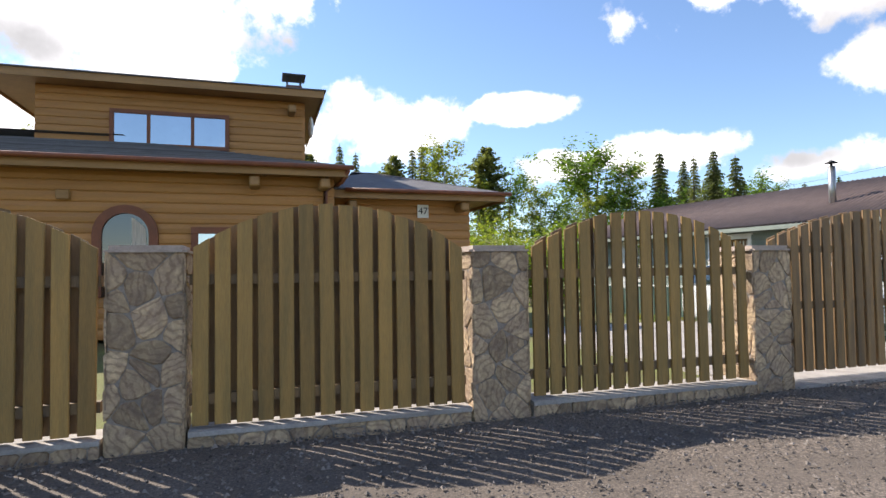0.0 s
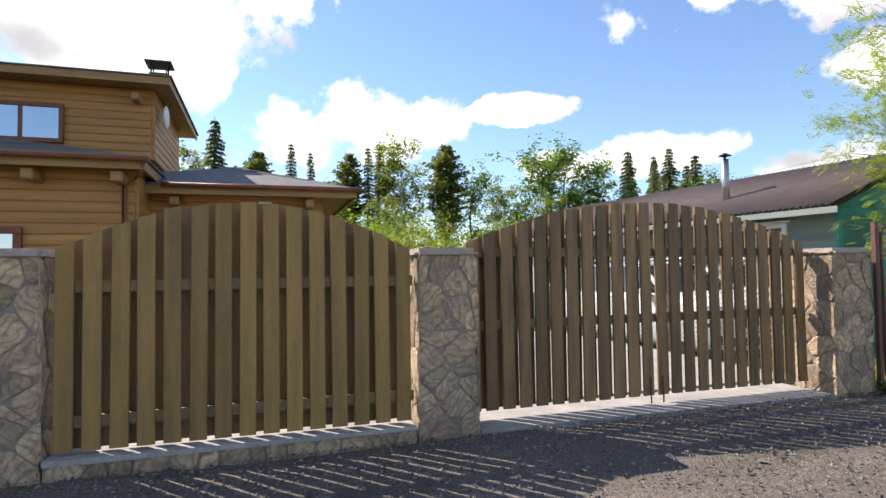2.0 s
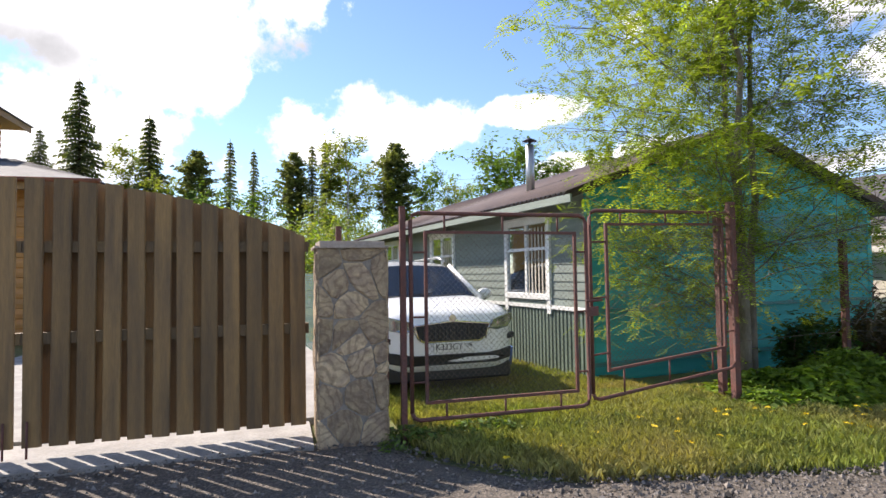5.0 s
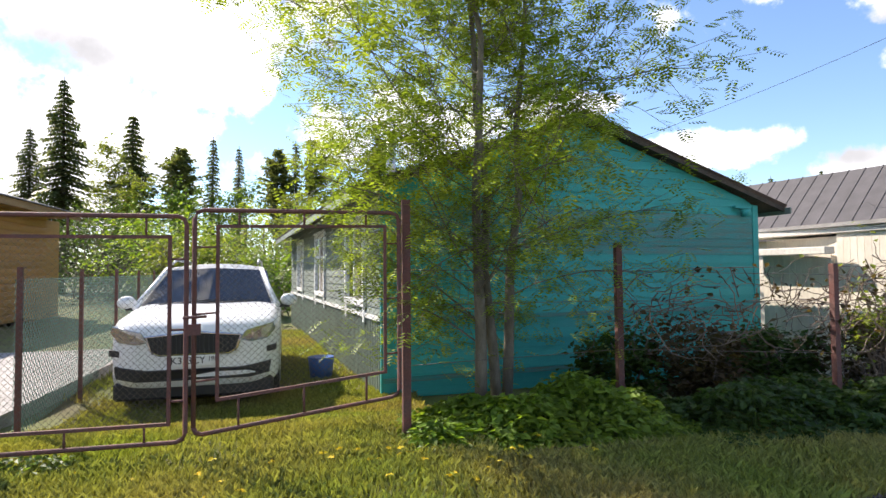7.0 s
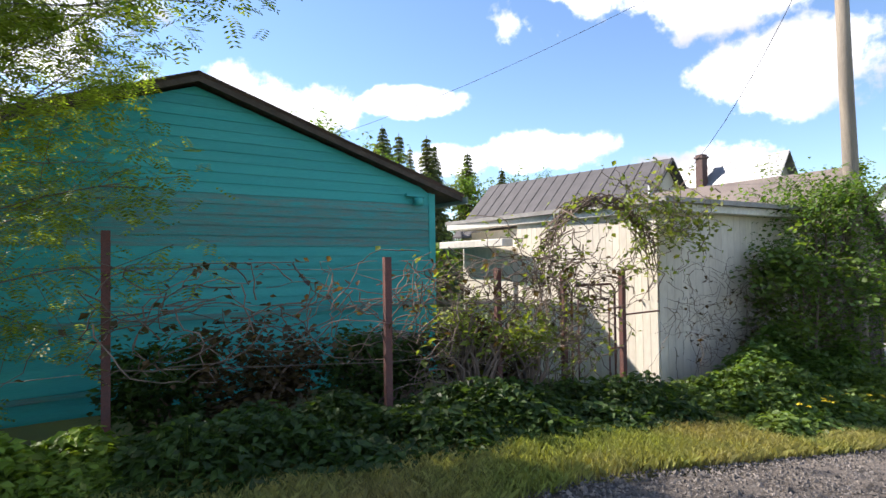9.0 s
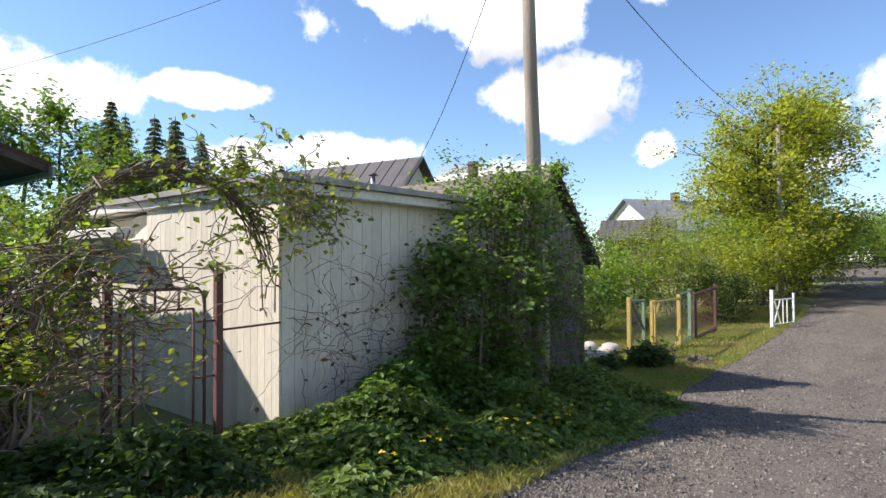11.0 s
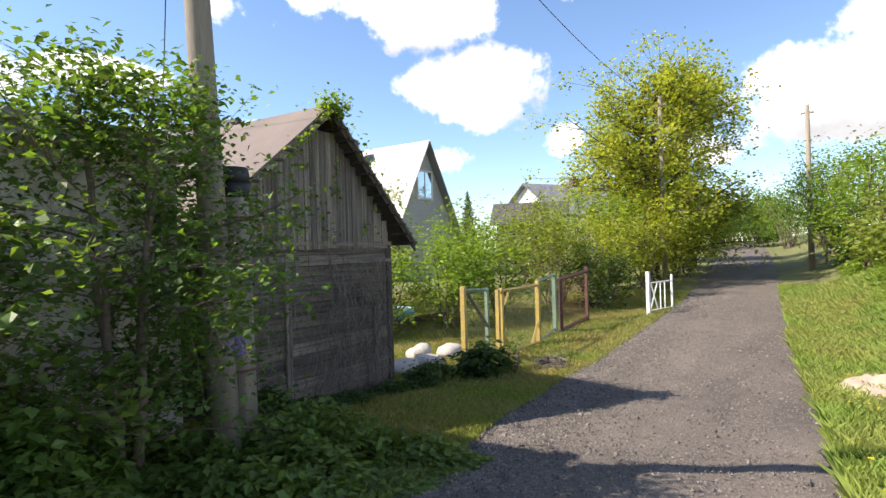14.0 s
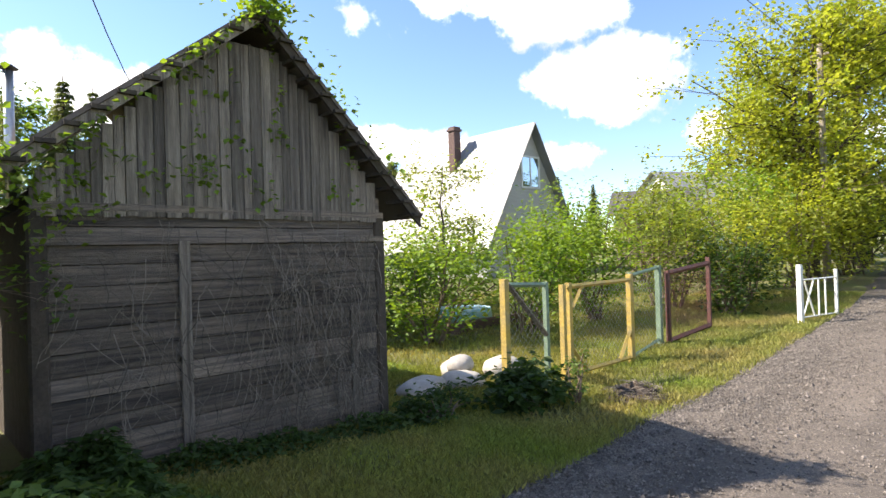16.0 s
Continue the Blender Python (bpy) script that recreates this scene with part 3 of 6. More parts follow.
def slat_mesh(w, h, material, slope=0.0):
    """An upright board whose top is cut along the arch."""
    slope = round(slope, 2)
    key = (round(w, 3), round(h, 2), material.name, slope)
    if key not in SLATS:
        bm = bmesh.new()
        c = 0.006
        prism(bm, [(-w / 2 + c, -0.012), (w / 2 - c, -0.012), (w / 2, -0.006), (w / 2, 0.012), (-w / 2, 0.012), (-w / 2, -0.006)], "z", 0, round(h, 2))
        for v in bm.verts:
            if v.co.z > 0.01:
                v.co.z += slope * v.co.x
        SLATS[key] = to_mesh("slat", bm, material)
    return SLATS[key]


def picket_bay(name, x0, x1, y, zb, zend, zmid, rails, pitch, material, label, cat, group, mid=None, half=False):
    t = thing(name, (x0 + x1) / 2, y, 0, label, cat, group)
    n = max(2, round((x1 - x0) / pitch))
    c, hw = ((x0 + x1) / 2 if mid is None else mid), (x1 - x0) / 2 * (2 if half else 1)
    for row, (dy, off) in enumerate(((-0.045, 0.5), (0.045, 1.0))):
        for i in range(n - row):
            x = x0 + (i + off) * (x1 - x0) / n
            u = min(1, abs(x - c) / hw)
            top = zend + (zmid - zend) * (1 - u * u)
            me = slat_mesh(0.115 if row == 0 else 0.112, top - zb + R.uniform(-0.008, 0.008), M["slat_shaded"] if row and material is M["slat"] else material, -2 * (x - c) / hw ** 2 * (zmid - zend))
            piece("slat", me, t, Matrix.Translation((x - (x0 + x1) / 2, dy + R.uniform(-0.003, 0.003), zb)) @ Matrix.Rotation(radians(R.uniform(-0.35, 0.35)), 4, "Y"))
    for z in rails:
        bm = bmesh.new()
        bx(bm, -(x1 - x0) / 2, (x1 - x0) / 2, -0.032, 0.032, z - 0.04, z + 0.04)
        # the rails' shade between the two slat rows is in their colour
        part("rail", bm, M["slat_shaded"], t)
    return t


FENCE_LABEL = "arched bay of olive-brown wooden picket fence, overlapping slats"
for x0, x1 in ((-8.6, -5.9), (-5.35, -2.87), (-2.28, -0.06), (0.56, 3.06)):
    picket_bay("picket_fence", x0, x1, 0.08, 0.17, 1.50, 1.87, (0.36, 1.27), 0.163, M["slat"], FENCE_LABEL, "fence", "fence bays")
for x0, x1, mid in ((3.585, 5.535, 5.53), (5.54, 7.48, 5.53)):
    g = picket_bay("wooden_gate", x0, x1, 0.32, 0.12, 1.58, 1.98, (0.86, 1.50), 0.165, M["slat_gate"], "closed arched leaf of brown wooden driveway gate", "gate", "driveway gate leaves", mid, True)
    bm = bmesh.new()
    xb = (5.46 if x0 < 5 else 5.60) - (x0 + x1) / 2
    tube(bm, [(xb, -0.07, 0.30), (xb, -0.07, 0.05)], 0.008)
    part("drop_bolt", bm, M["rust"], g, "rusty drop bolt")
for x0, x1 in ((-5.86, -5.36), (-2.84, -2.30), (-0.02, 0.53), (3.08, 3.60), (7.52, 8.06)):
    stone_pillar(x0, x1, -0.02, 0.50, 1.55, -0.02)


def stone_plinth(x0, x1):
    t = thing("stone_plinth", (x0 + x1) / 2, 0.1, -0.02, "low stone-clad plinth with concrete top below the fence", "plinth", "fence plinths")
    w = x1 - x0
    bm = bmesh.new()
    bx(bm, -w / 2, w / 2, -0.12, 0.22, -0.3, 0.125)
    part("core", bm, M["mortar"], t)
    bm = bmesh.new()
    bx(bm, -w / 2, w / 2, -0.145, 0.23, 0.125, 0.16, 0.006, R)
    part("coping", bm, M["concrete"], t, "rough grey concrete coping")
    for poly in voronoi_stones(w, 0.125, round(w / 0.26), R, 0.012):
        piece("stone", stone_mesh(poly, R, 0.015), t, Matrix.Translation((-w / 2, -0.12, 0)))


for x0, x1 in ((-8.6, -5.9), (-5.34, -2.86), (-2.28, -0.04), (0.55, 3.06)):
    stone_plinth(x0, x1)
bm = bmesh.new()
bx(bm, 3.62, 7.50, 0.02, 0.75, -0.1, 0.03, 0.01, R)
solo("threshold", bm, M["concrete"], "worn concrete strip under the driveway gate", "threshold", kind="structure")
bm = bmesh.new()
bx(bm, 3.3, 7.9, 0.76, 6.5, -0.1, 0.05)
solo("driveway", bm, M["concrete"], "sunlit pale concrete driveway behind the gate", "driveway", kind="structure")

# ---- log house behind the fence ----
house = thing("log_house", -4, 11, 0, "amber stained log house with low dark shingled hip roofs", "house")
HX, HY = -4, 11


def log_wall(x0, x1, y, z0, z1, axis="x", lh=0.2):
    n = round((z1 - z0) / lh)
    for i in range(n):
        z = z0 + (i + 0.5) * (z1 - z0) / n
        h = (z1 - z0) / n
        bm = bmesh.new()
        a, b = (x0, x1)
        prof = [(-0.10, -h / 2), (-0.118, -h * 0.40), (-0.128, 0), (-0.118, h * 0.40), (-0.10, h / 2), (0.1, h / 2), (0.1, -h / 2)]
        if axis == "x":
            prism(bm, [(p[0] + y - HY, p[1] + z) for p in prof], "x", a - HX, b - HX)
        else:
            prism(bm, [(-p[0] + y - HX, p[1] + z) for p in prof], "y", a - HY, b - HY)
        part("log", bm, M["log"], house)


log_wall(-14, -0.35, 7.55, 0.1, 3.3)
log_wall(7.5, 8.8, -0.42, 0.1, 3.3, "y")
log_wall(-0.35, 3.15, 8.8, 0.1, 3.1)
log_wall(8.75, 14.5, 3.1, 0.1, 3.1, "y")
log_wall(-6.95, -0.72, 11.25, 4.2, 5.95)
log_wall(11.2, 15.5, -0.76, 4.2, 5.95, "y")
bm = bmesh.new()
bx(bm, -10, 7.0, 3.2, 5, -0.3, 3.0), bx(bm, -2.9, 3.1, 0.4, 4.4, 2.9, 5.9)
part("inner_wall", bm, M["log"], house)


def hip_roof(x0, x1, y0, y1, z, rise, inset, th=0.16, fascia=True, back=None):
    bm = bmesh.new()
    o = [bm.verts.new((x - HX, y - HY, z + th)) for x, y in ((x0, y0), (x1, y0), (x1, y1), (x0, y1))]
    i = [bm.verts.new((x - HX, y - HY, z + th + rise)) for x, y in ((x0 + inset, y0 + inset), (x1 - inset, y0 + inset), (x1 - inset, y1 - inset), (x0 + inset, y1 - inset))]
    lo = [bm.verts.new((x - HX, y - HY, z + th - 0.03)) for x, y in ((x0, y0), (x1, y0), (x1, y1), (x0, y1))]
    for k in range(4):
        bm.faces.new((o[k], o[(k + 1) % 4], i[(k + 1) % 4], i[k]))
        bm.faces.new((lo[k], lo[(k + 1) % 4], o[(k + 1) % 4], o[k]))
    bm.faces.new(i), bm.faces.new(lo[::-1])
    part("roof", bm, M["shingle"], house, "dark grey shingle roof")
    bm = bmesh.new()
    e = 0.05
    bx(bm, x0 + e - HX, x1 - e - HX, y0 + e - HY, y0 + e + 0.04 - HY, z - 0.05, z + th - 0.032)
    bx(bm, x1 - e - 0.04 - HX, x1 - e - HX, y0 + e + 0.042 - HY, y1 - e - HY, z - 0.05, z + th - 0.032)
    bx(bm, x0 + e - HX, x0 + e + 0.04 - HX, y0 + e + 0.042 - HY, y1 - e - HY, z - 0.05, z + th - 0.032)
    part("fascia", bm, M["fascia"], house, "golden brown fascia board")
    bm = bmesh.new()
    bx(bm, x0 + 0.1 - HX, x1 - 0.1 - HX, y0 + 0.1 - HY, y1 - 0.1 - HY, z + 0.01, z + 0.035)
    part("soffit", bm, M["fascia"], house)
    return lo


hip_roof(-15, -0.05, 6.75, 16, 3.28, 1.35, 5.0)
hip_roof(-2.0, 3.95, 8.0, 15.2, 3.02, 0.95, 3.3)
hip_roof(-8.1, -0.15, 10.35, 16.5, 5.95, 0.7, 3.0)
# shingle courses on the front slopes
bm = bmesh.new()
for k in range(26):
    f = k / 26
    y, z = 6.76 + 4.6 * f - HY, 3.28 + 0.165 + 1.35 * 4.6 / 5.0 * f
    bx(bm, -14.5 + 4 * f - HX, -0.1 - 4.5 * f - HX, y, y + 0.19, z, z + 0.012 + 0.002 * (k % 2))
part("shingles", bm, M["shingle"], house)
for z, y, x0, x1 in ((3.3, 6.68, -15, -0.0), (3.04, 7.93, 0.0, 4.0)):
    bm = bmesh.new()
    tube(bm, [(x0 - HX, y - HY, z + 0.1), (x1 - HX, y - HY, z + 0.1)], 0.05, sides=8)
    part("gutter", bm, M["trimred"], house, "dark brown half-round gutter")
bm = bmesh.new()
tube(bm, [(-0.1 - HX, 6.75 - HY, 3.35), (-0.2 - HX, 7.0 - HY, 3.15), (-0.5 - HX, 7.3 - HY, 3.0), (-0.52 - HX, 7.36 - HY, 0.2)], 0.045, sides=8)
part("downpipe", bm, M["trimred"], house, "dark brown downpipe")
for x, y, z in ((-0.55, 7.2, 3.0), (-1.9, 7.2, 3.0), (2.9, 8.5, 2.75), (0.2, 8.5, 2.75), (-1.0, 11.0, 5.55)):
    bm = bmesh.new()
    bx(bm, x - 0.1 - HX, x + 0.1 - HX, y - 0.35 - HY, y + 0.2 - HY, z, z + 0.2)
    part("log_end", bm, M["fascia"], house, bevel=0.03)


def framed_window(parent, x0, x1, z0, z1, y, ox, oy, fm, fw=0.09, mull=()):
    bm = bmesh.new()
    X0, X1, Yf = x0 - ox, x1 - ox, y - oy
    bx(bm, X0 - fw, X1 + fw, Yf - 0.05, Yf + 0.03, z1, z1 + fw)
    bx(bm, X0 - fw, X1 + fw, Yf - 0.07, Yf + 0.03, z0 - fw, z0)
    bx(bm, X0 - fw, X0, Yf - 0.05, Yf + 0.03, z0, z1)
    bx(bm, X1, X1 + fw, Yf - 0.05, Yf + 0.03, z0, z1)
    for mx in mull:
        bx(bm, mx - ox - 0.04, mx - ox + 0.04, Yf - 0.045, Yf + 0.03, z0, z1)
    w = part("window", bm, fm, parent, "framed window", bevel=0.006)
    bm = bmesh.new()
    bx(bm, X0, X1, Yf - 0.012, Yf - 0.004, z0, z1)
    part("pane", bm, M["glass"], w)
    return w


framed_window(house, -5.25, -2.68, 4.6, 5.34, 11.08, HX, HY, M["trimred"], 0.1, (-4.48, -3.46))
bm = bmesh.new()
for k in range(5):
    bx(bm, -4.40 + k * 0.18 - HX, -4.26 + k * 0.18 - HX, 11.075 - HY, 11.085 - HY, 4.62, 5.3)
part("curtain", bm, M["curtain"], house, "pale grey curtain")
framed_window(house, -2.95, -2.25, 0.95, 2.1, 7.38, HX, HY, M["trimred"], 0.13)
framed_window(house, -0.1, 0.7, 0.95, 2.15, 8.63, HX, HY, M["trimred"], 0.14)
framed_window(house, -8.4, -7.2, 0.95, 2.1, 7.38, HX, HY, M["trimred"], 0.13)
# arched window
bm = bmesh.new()
arc = [(math.cos(a), math.sin(a)) for a in np.linspace(0, math.pi, 15)]
prev = None
for c, s in arc:
    ring = [bm.verts.new((-4.22 + c * r - HX, yy - HY, 2.08 + s * r)) for r in (0.40, 0.56) for yy in (7.34, 7.44)]
    if prev:
        bm.faces.new((prev[0], ring[0], ring[2], prev[2])), bm.faces.new((prev[1], prev[3], ring[3], ring[1]))
        bm.faces.new((prev[2], ring[2], ring[3], prev[3])), bm.faces.new((prev[0], prev[1], ring[1], ring[0]))
    prev = ring
bx(bm, -4.78 - HX, -4.62 - HX, 7.34 - HY, 7.44 - HY, 0.9, 2.08), bx(bm, -3.82 - HX, -3.66 - HX, 7.34 - HY, 7.44 - HY, 0.9, 2.08)
w = part("arched_window", bm, M["trimred"], house, "round-topped window in a red-brown frame")
bm = bmesh.new()
prism(bm, [(-4.62 - HX, 0.9), (-3.82 - HX, 0.9)] + [(-4.22 + c * 0.4 - HX, 2.08 + s * 0.4) for c, s in arc], "y", 7.39 - HY, 7.40 - HY)
part("pane", bm, M["glass_dark"], w)
bm = bmesh.new()
for k in range(4):
    prism(bm, [(-4.1 + k * 0.07 - HX, 0.95), (-4.04 + k * 0.07 - HX, 0.95), (-4.06 + k * 0.06 - HX, 2.38 - k * 0.06), (-4.12 + k * 0.06 - HX, 2.4 - k * 0.04)], "y", 7.375 - HY, 7.385 - HY)
part("curtain", bm, M["curtain"], w, "pale gathered curtain")
# chimney
bm = bmesh.new()
bx(bm, -1.08 - HX, -0.60 - HX, 12.85 - HY, 13.35 - HY, 5.9, 6.98)
ch = part("chimney", bm, M["brickred"], house, "brown brick chimney with metal cap", bevel=0.02)
bm = bmesh.new()
bx(bm, -1.18 - HX, -0.50 - HX, 12.75 - HY, 13.45 - HY, 7.24, 7.29)
for x in (-1.05, -0.66):
    for y in (12.9, 13.26):
        bx(bm, x - HX, x + 0.04 - HX, y - HY, y + 0.04 - HY, 6.98, 7.24)
part("cap", bm, M["black"], ch, "dark metal chimney cap")
# number plate, lamp box, satellite dish
bm = bmesh.new()
bx(bm, 1.83 - HX, 2.11 - HX, 8.62 - HY, 8.635 - HY, 2.60, 2.92)
np_ = part("number_plate", bm, M["whitepaint"], house, "white enamel house number plate", bevel=0.004)


def letters(text, size, m, material, parent=None, name="lettering"):
    cu = bpy.data.curves.new(name, "FONT")
    cu.body, cu.size, cu.align_x, cu.align_y, cu.extrude = text, size, "CENTER", "CENTER", 0.002
    tmp = bpy.data.objects.new(name, cu)
    me = bpy.data.meshes.new_from_object(tmp)
    bpy.data.objects.remove(tmp)
    me.materials.clear()
    me.materials.append(material)
    ob = new(name, me)
    ob.parent = parent
    ob.matrix_basis = m
    return ob


letters("47", 0.24, pose(1.97 - HX, 8.615 - HY, 2.76, 90), M["black"], np_)
bm = bmesh.new()
bx(bm, -5.36 - HX, -5.14 - HX, 7.32 - HY, 7.42 - HY, 2.72, 2.90)
part("vent", bm, M["fascia"], house, "small square wall vent", bevel=0.015)
bm = bmesh.new()
bmesh.ops.create_uvsphere(bm, u_segments=14, v_segments=8, radius=0.3)
for v in bm.verts:
    v.co.x *= 0.25
    v.co += Vector((-0.45 - HX, 11.6 - HY, 5.4))
part("satellite_dish", bm, M["whitepaint"], house, "grey satellite dish")

# ---- teal boarded house ----
teal = thing("teal_house", 11.6, 3.05, 0, "teal clapboard gabled house with brown corrugated roof", "house", rz=7.0)
W, D = 6.65, 11.5
zb, ze, za, xa = -0.45, 2.45, 3.58, 3.05


def gable_top(x):
    return ze + (za - ze) * (x / xa if x < xa else (W - x) / (W - xa))


z = zb
k = 0
while z < za - 0.03:
    h = 0.135
    x0, x1 = 0.0, W
    zt = min(z + h, za)
    if zt > ze:
        x0, x1 = xa * (z - ze) / (za - ze) if z > ze else 0, W - (W - xa) * ((z - ze) / (za - ze)) if z > ze else W
        t0, t1 = xa * (zt - ze) / (za - ze), W - (W - xa) * (zt - ze) / (za - ze)
    else:
        t0, t1 = x0, x1
    bm = bmesh.new()
    vs = []
    for y0, y1 in ((-0.022, -0.008), (0.02, 0.02)):
        vs.append([bm.verts.new((x0, y0, z)), bm.verts.new((x1, y0, z)), bm.verts.new((t1, y1, zt)), bm.verts.new((t0, y1, zt))])
    a, b = vs
    bm.faces.new(a), bm.faces.new(b[::-1])
    for q in range(4):
        bm.faces.new((a[q], b[q], b[(q + 1) % 4], a[(q + 1) % 4]))
    part("board", bm, M["teal_worn"] if 0.62 < z < 2.3 and R.random() < 0.4 else M["teal"], teal)
    z += h
    k += 1
bm = bmesh.new()
bx(bm, -0.02, W + 0.02, -0.05, -0.022, 0.66, 0.72)
bx(bm, 0.0, W, -0.045, -0.022, -0.12, -0.06)
part("ledge", bm, M["teal_worn"], teal, "worn horizontal drip board")
bm = bmesh.new()
bx(bm, -0.03, 0.09, -0.03, 0.02, zb, ze - 0.02)
part("corner_board", bm, M["teal"], teal)
bm = bmesh.new()
bx(bm, W - 0.09, W + 0.03, -0.03, 0.02, zb, ze - 0.02)
part("corner_board", bm, M["teal"], teal)
# side wall towards the car: clapboard above, upright ribs below
for k in range(13):
    bm = bmesh.new()
    z = 0.72 + k * 0.135
    prism(bm, [(-0.022, z), (0.03, z), (0.03, z + 0.135), (-0.008, z + 0.135)], "y", 0.02, D)
    part("board", bm, M["greygreen"], teal)
bm = bmesh.new()
bx(bm, 0.0, 0.03, 0.02, D, zb, 0.70)
y = 0.03
while y < D:
    bx(bm, -0.018, 0.0, y, y + 0.055, zb, 0.70)
    y += 0.1
part("ribbed_skirt", bm, M["greengrey2"], teal, "green ribbed metal skirting")
bm = bmesh.new()
bx(bm, -0.045, -0.024, 0.02, D, 0.68, 0.74)
part("sill_board", bm, M["whitepaint"], teal, "white horizontal trim board")
bm = bmesh.new()
bx(bm, 0.03, W, D - 0.05, D, zb, ze), bx(bm, W - 0.03, W, 0.03, D, zb, ze)
part("back_wall", bm, M["teal"], teal)


def side_window(y0, y1, z0, z1):
    bm = bmesh.new()
    f = 0.1
    for a, b, c, d in ((y0 - f, y1 + f, z1, z1 + f), (y0 - f, y1 + f, z0 - f, z0), (y0 - f, y0, z0, z1), (y1, y1 + f, z0, z1)):
        bx(bm, -0.06, 0.0, a, b, c, d)
    w = part("window", bm, M["whitepaint"], teal, "white framed window with glazing bars", bevel=0.005)
    for name, xa_, xb_, a, b, c, d in (("glazing_bar", -0.05, -0.01, (y0 + y1) / 2 - 0.03, (y0 + y1) / 2 + 0.03, z0, z1), ("glazing_bar", -0.048, -0.012, y0, y1, z0 + (z1 - z0) * 0.62, z0 + (z1 - z0) * 0.62 + 0.05),
                                       ("head_board", -0.075, -0.03, y0 - f - 0.06, y1 + f + 0.06, z1 + f, z1 + f + 0.04), ("apron", -0.05, -0.025, y0 - f, y0, z0 - 0.32, z0 - f), ("apron", -0.05, -0.025, y1, y1 + f, z0 - 0.32, z0 - f)):
        bm = bmesh.new()
        bx(bm, xa_, xb_, a, b, c, d)
        part(name, bm, M["whitepaint"], w)
    bm = bmesh.new()
    bx(bm, -0.024, -0.02, y0, y1, z0, z1)
    part("pane", bm, M["glass"], w)
    bm = bmesh.new()
    for q in range(6):
        bx(bm, -0.030, -0.027, y0 + 0.02 + q * (y1 - y0) / 12, y0 + 0.06 + q * (y1 - y0) / 12, z0, z1 * 0.97)
    part("curtain", bm, M["curtain"], w, "net curtain")


side_window(1.0, 2.25, 0.92, 2.08)
side_window(4.7, 5.9, 0.92, 2.08)
side_window(8.4, 9.5, 0.92, 2.08)


def corrugated(x0, z0, x1, z1, y0, y1, pitch=0.13, amp=0.022, th=0.02):
    """A sloping sheet from (x0,z0) to (x1,z1), its ridges running down the slope."""
    ny = int((y1 - y0) / pitch * 4)
    ysv = np.linspace(y0, y1, ny + 1)
    w = amp * np.cos(2 * np.pi * (ysv - y0) / pitch)
    V = []
    for zo in (0.0, -th):
        for (x, z) in ((x0, z0), ((x0 + x1) / 2, (z0 + z1) / 2 - 0.01), (x1, z1)):
            V.append(np.stack([np.full(ny + 1, x), ysv, z + w + zo], 1))
    V = np.concatenate(V)
    n = ny + 1
    F = []
    for r0 in (0, 1, 3, 4):
        a = np.arange(ny) + r0 * n
        F.append(np.stack([a, a + 1, a + n + 1, a + n], 1))
    a = np.arange(ny)
    F.append(np.stack([a, a + 1, a + 3 * n + 1, a + 3 * n], 1)), F.append(np.stack([a + 2 * n, a + 2 * n + 1, a + 5 * n + 1, a + 5 * n], 1))
    return V, np.concatenate(F)


sl = (za - ze) / xa
for x0, z0, x1, z1 in ((-0.5, ze - 0.5 * sl + 0.12, xa, za + 0.12), (W + 0.5, ze - 0.5 * (za - ze) / (W - xa) + 0.12, xa, za + 0.12)):
    V, F = corrugated(x0, z0, x1, z1, -0.22, D + 0.3)
    ob = new("roof_sheet", np_mesh("roof_sheet", V, F, M["shingle_brown"], True))
    ob.parent = teal
    ob["label"] = "brown corrugated roof slope"
    bm = bmesh.new()
    s = 1 if x1 > x0 else -1
    prism(bm, [(x0 + s * 0.02, z0 - 0.10), (x1, z1 - 0.10), (x1, z1 - 0.024), (x0 + s * 0.02, z0 - 0.024)], "y", -0.19, -0.16)
    part("bargeboard", bm, M["bark_dark"], teal, "dark brown bargeboard")
    bm = bmesh.new()
    prism(bm, [(x0 + s * 0.03, z0 - 0.075), (x1, z1 - 0.075), (x1, z1 - 0.045), (x0 + s * 0.03, z0 - 0.045)], "y", -0.16, D)
    part("soffit", bm, M["bark_dark"], teal, "dark bare boarded soffit")
    bm = bmesh.new()
    bx(bm, min(x0, x0 + s * 0.03), max(x0, x0 + s * 0.03), -0.3, D, z0 - 0.14, z0 - 0.03)
    part("eave_board", bm, M["greygreen"], teal, "pale grey eave board")
bm = bmesh.new()
tube(bm, [(0.95, 3.0, 2.7), (0.95, 3.0, 3.85)], 0.085, sides=14)
st = part("stovepipe", bm, M["galv"], teal, "galvanised stovepipe with rain cap")
bm = bmesh.new()
tube(bm, [(0.95, 3.0, 3.93), (0.95, 3.0, 4.0)], 0.15, 0.02, sides=14)
tube(bm, [(0.95, 3.0, 3.85), (0.95, 3.0, 3.94)], 0.03, sides=6)
part("rain_cap", bm, M["black"], st, "dark rain cap")
bm = bmesh.new()
tube(bm, [(W - 0.35, -0.12, 2.22), (W - 0.35, -0.12, 2.34)], 0.07, sides=10)
bx(bm, W - 0.55, W - 0.2, -0.10, -0.03, 2.36, 2.40)
part("wall_lamp", bm, M["teal"], teal, "teal painted wall fitting")

# ---- rusty tube gates with chain-link ----


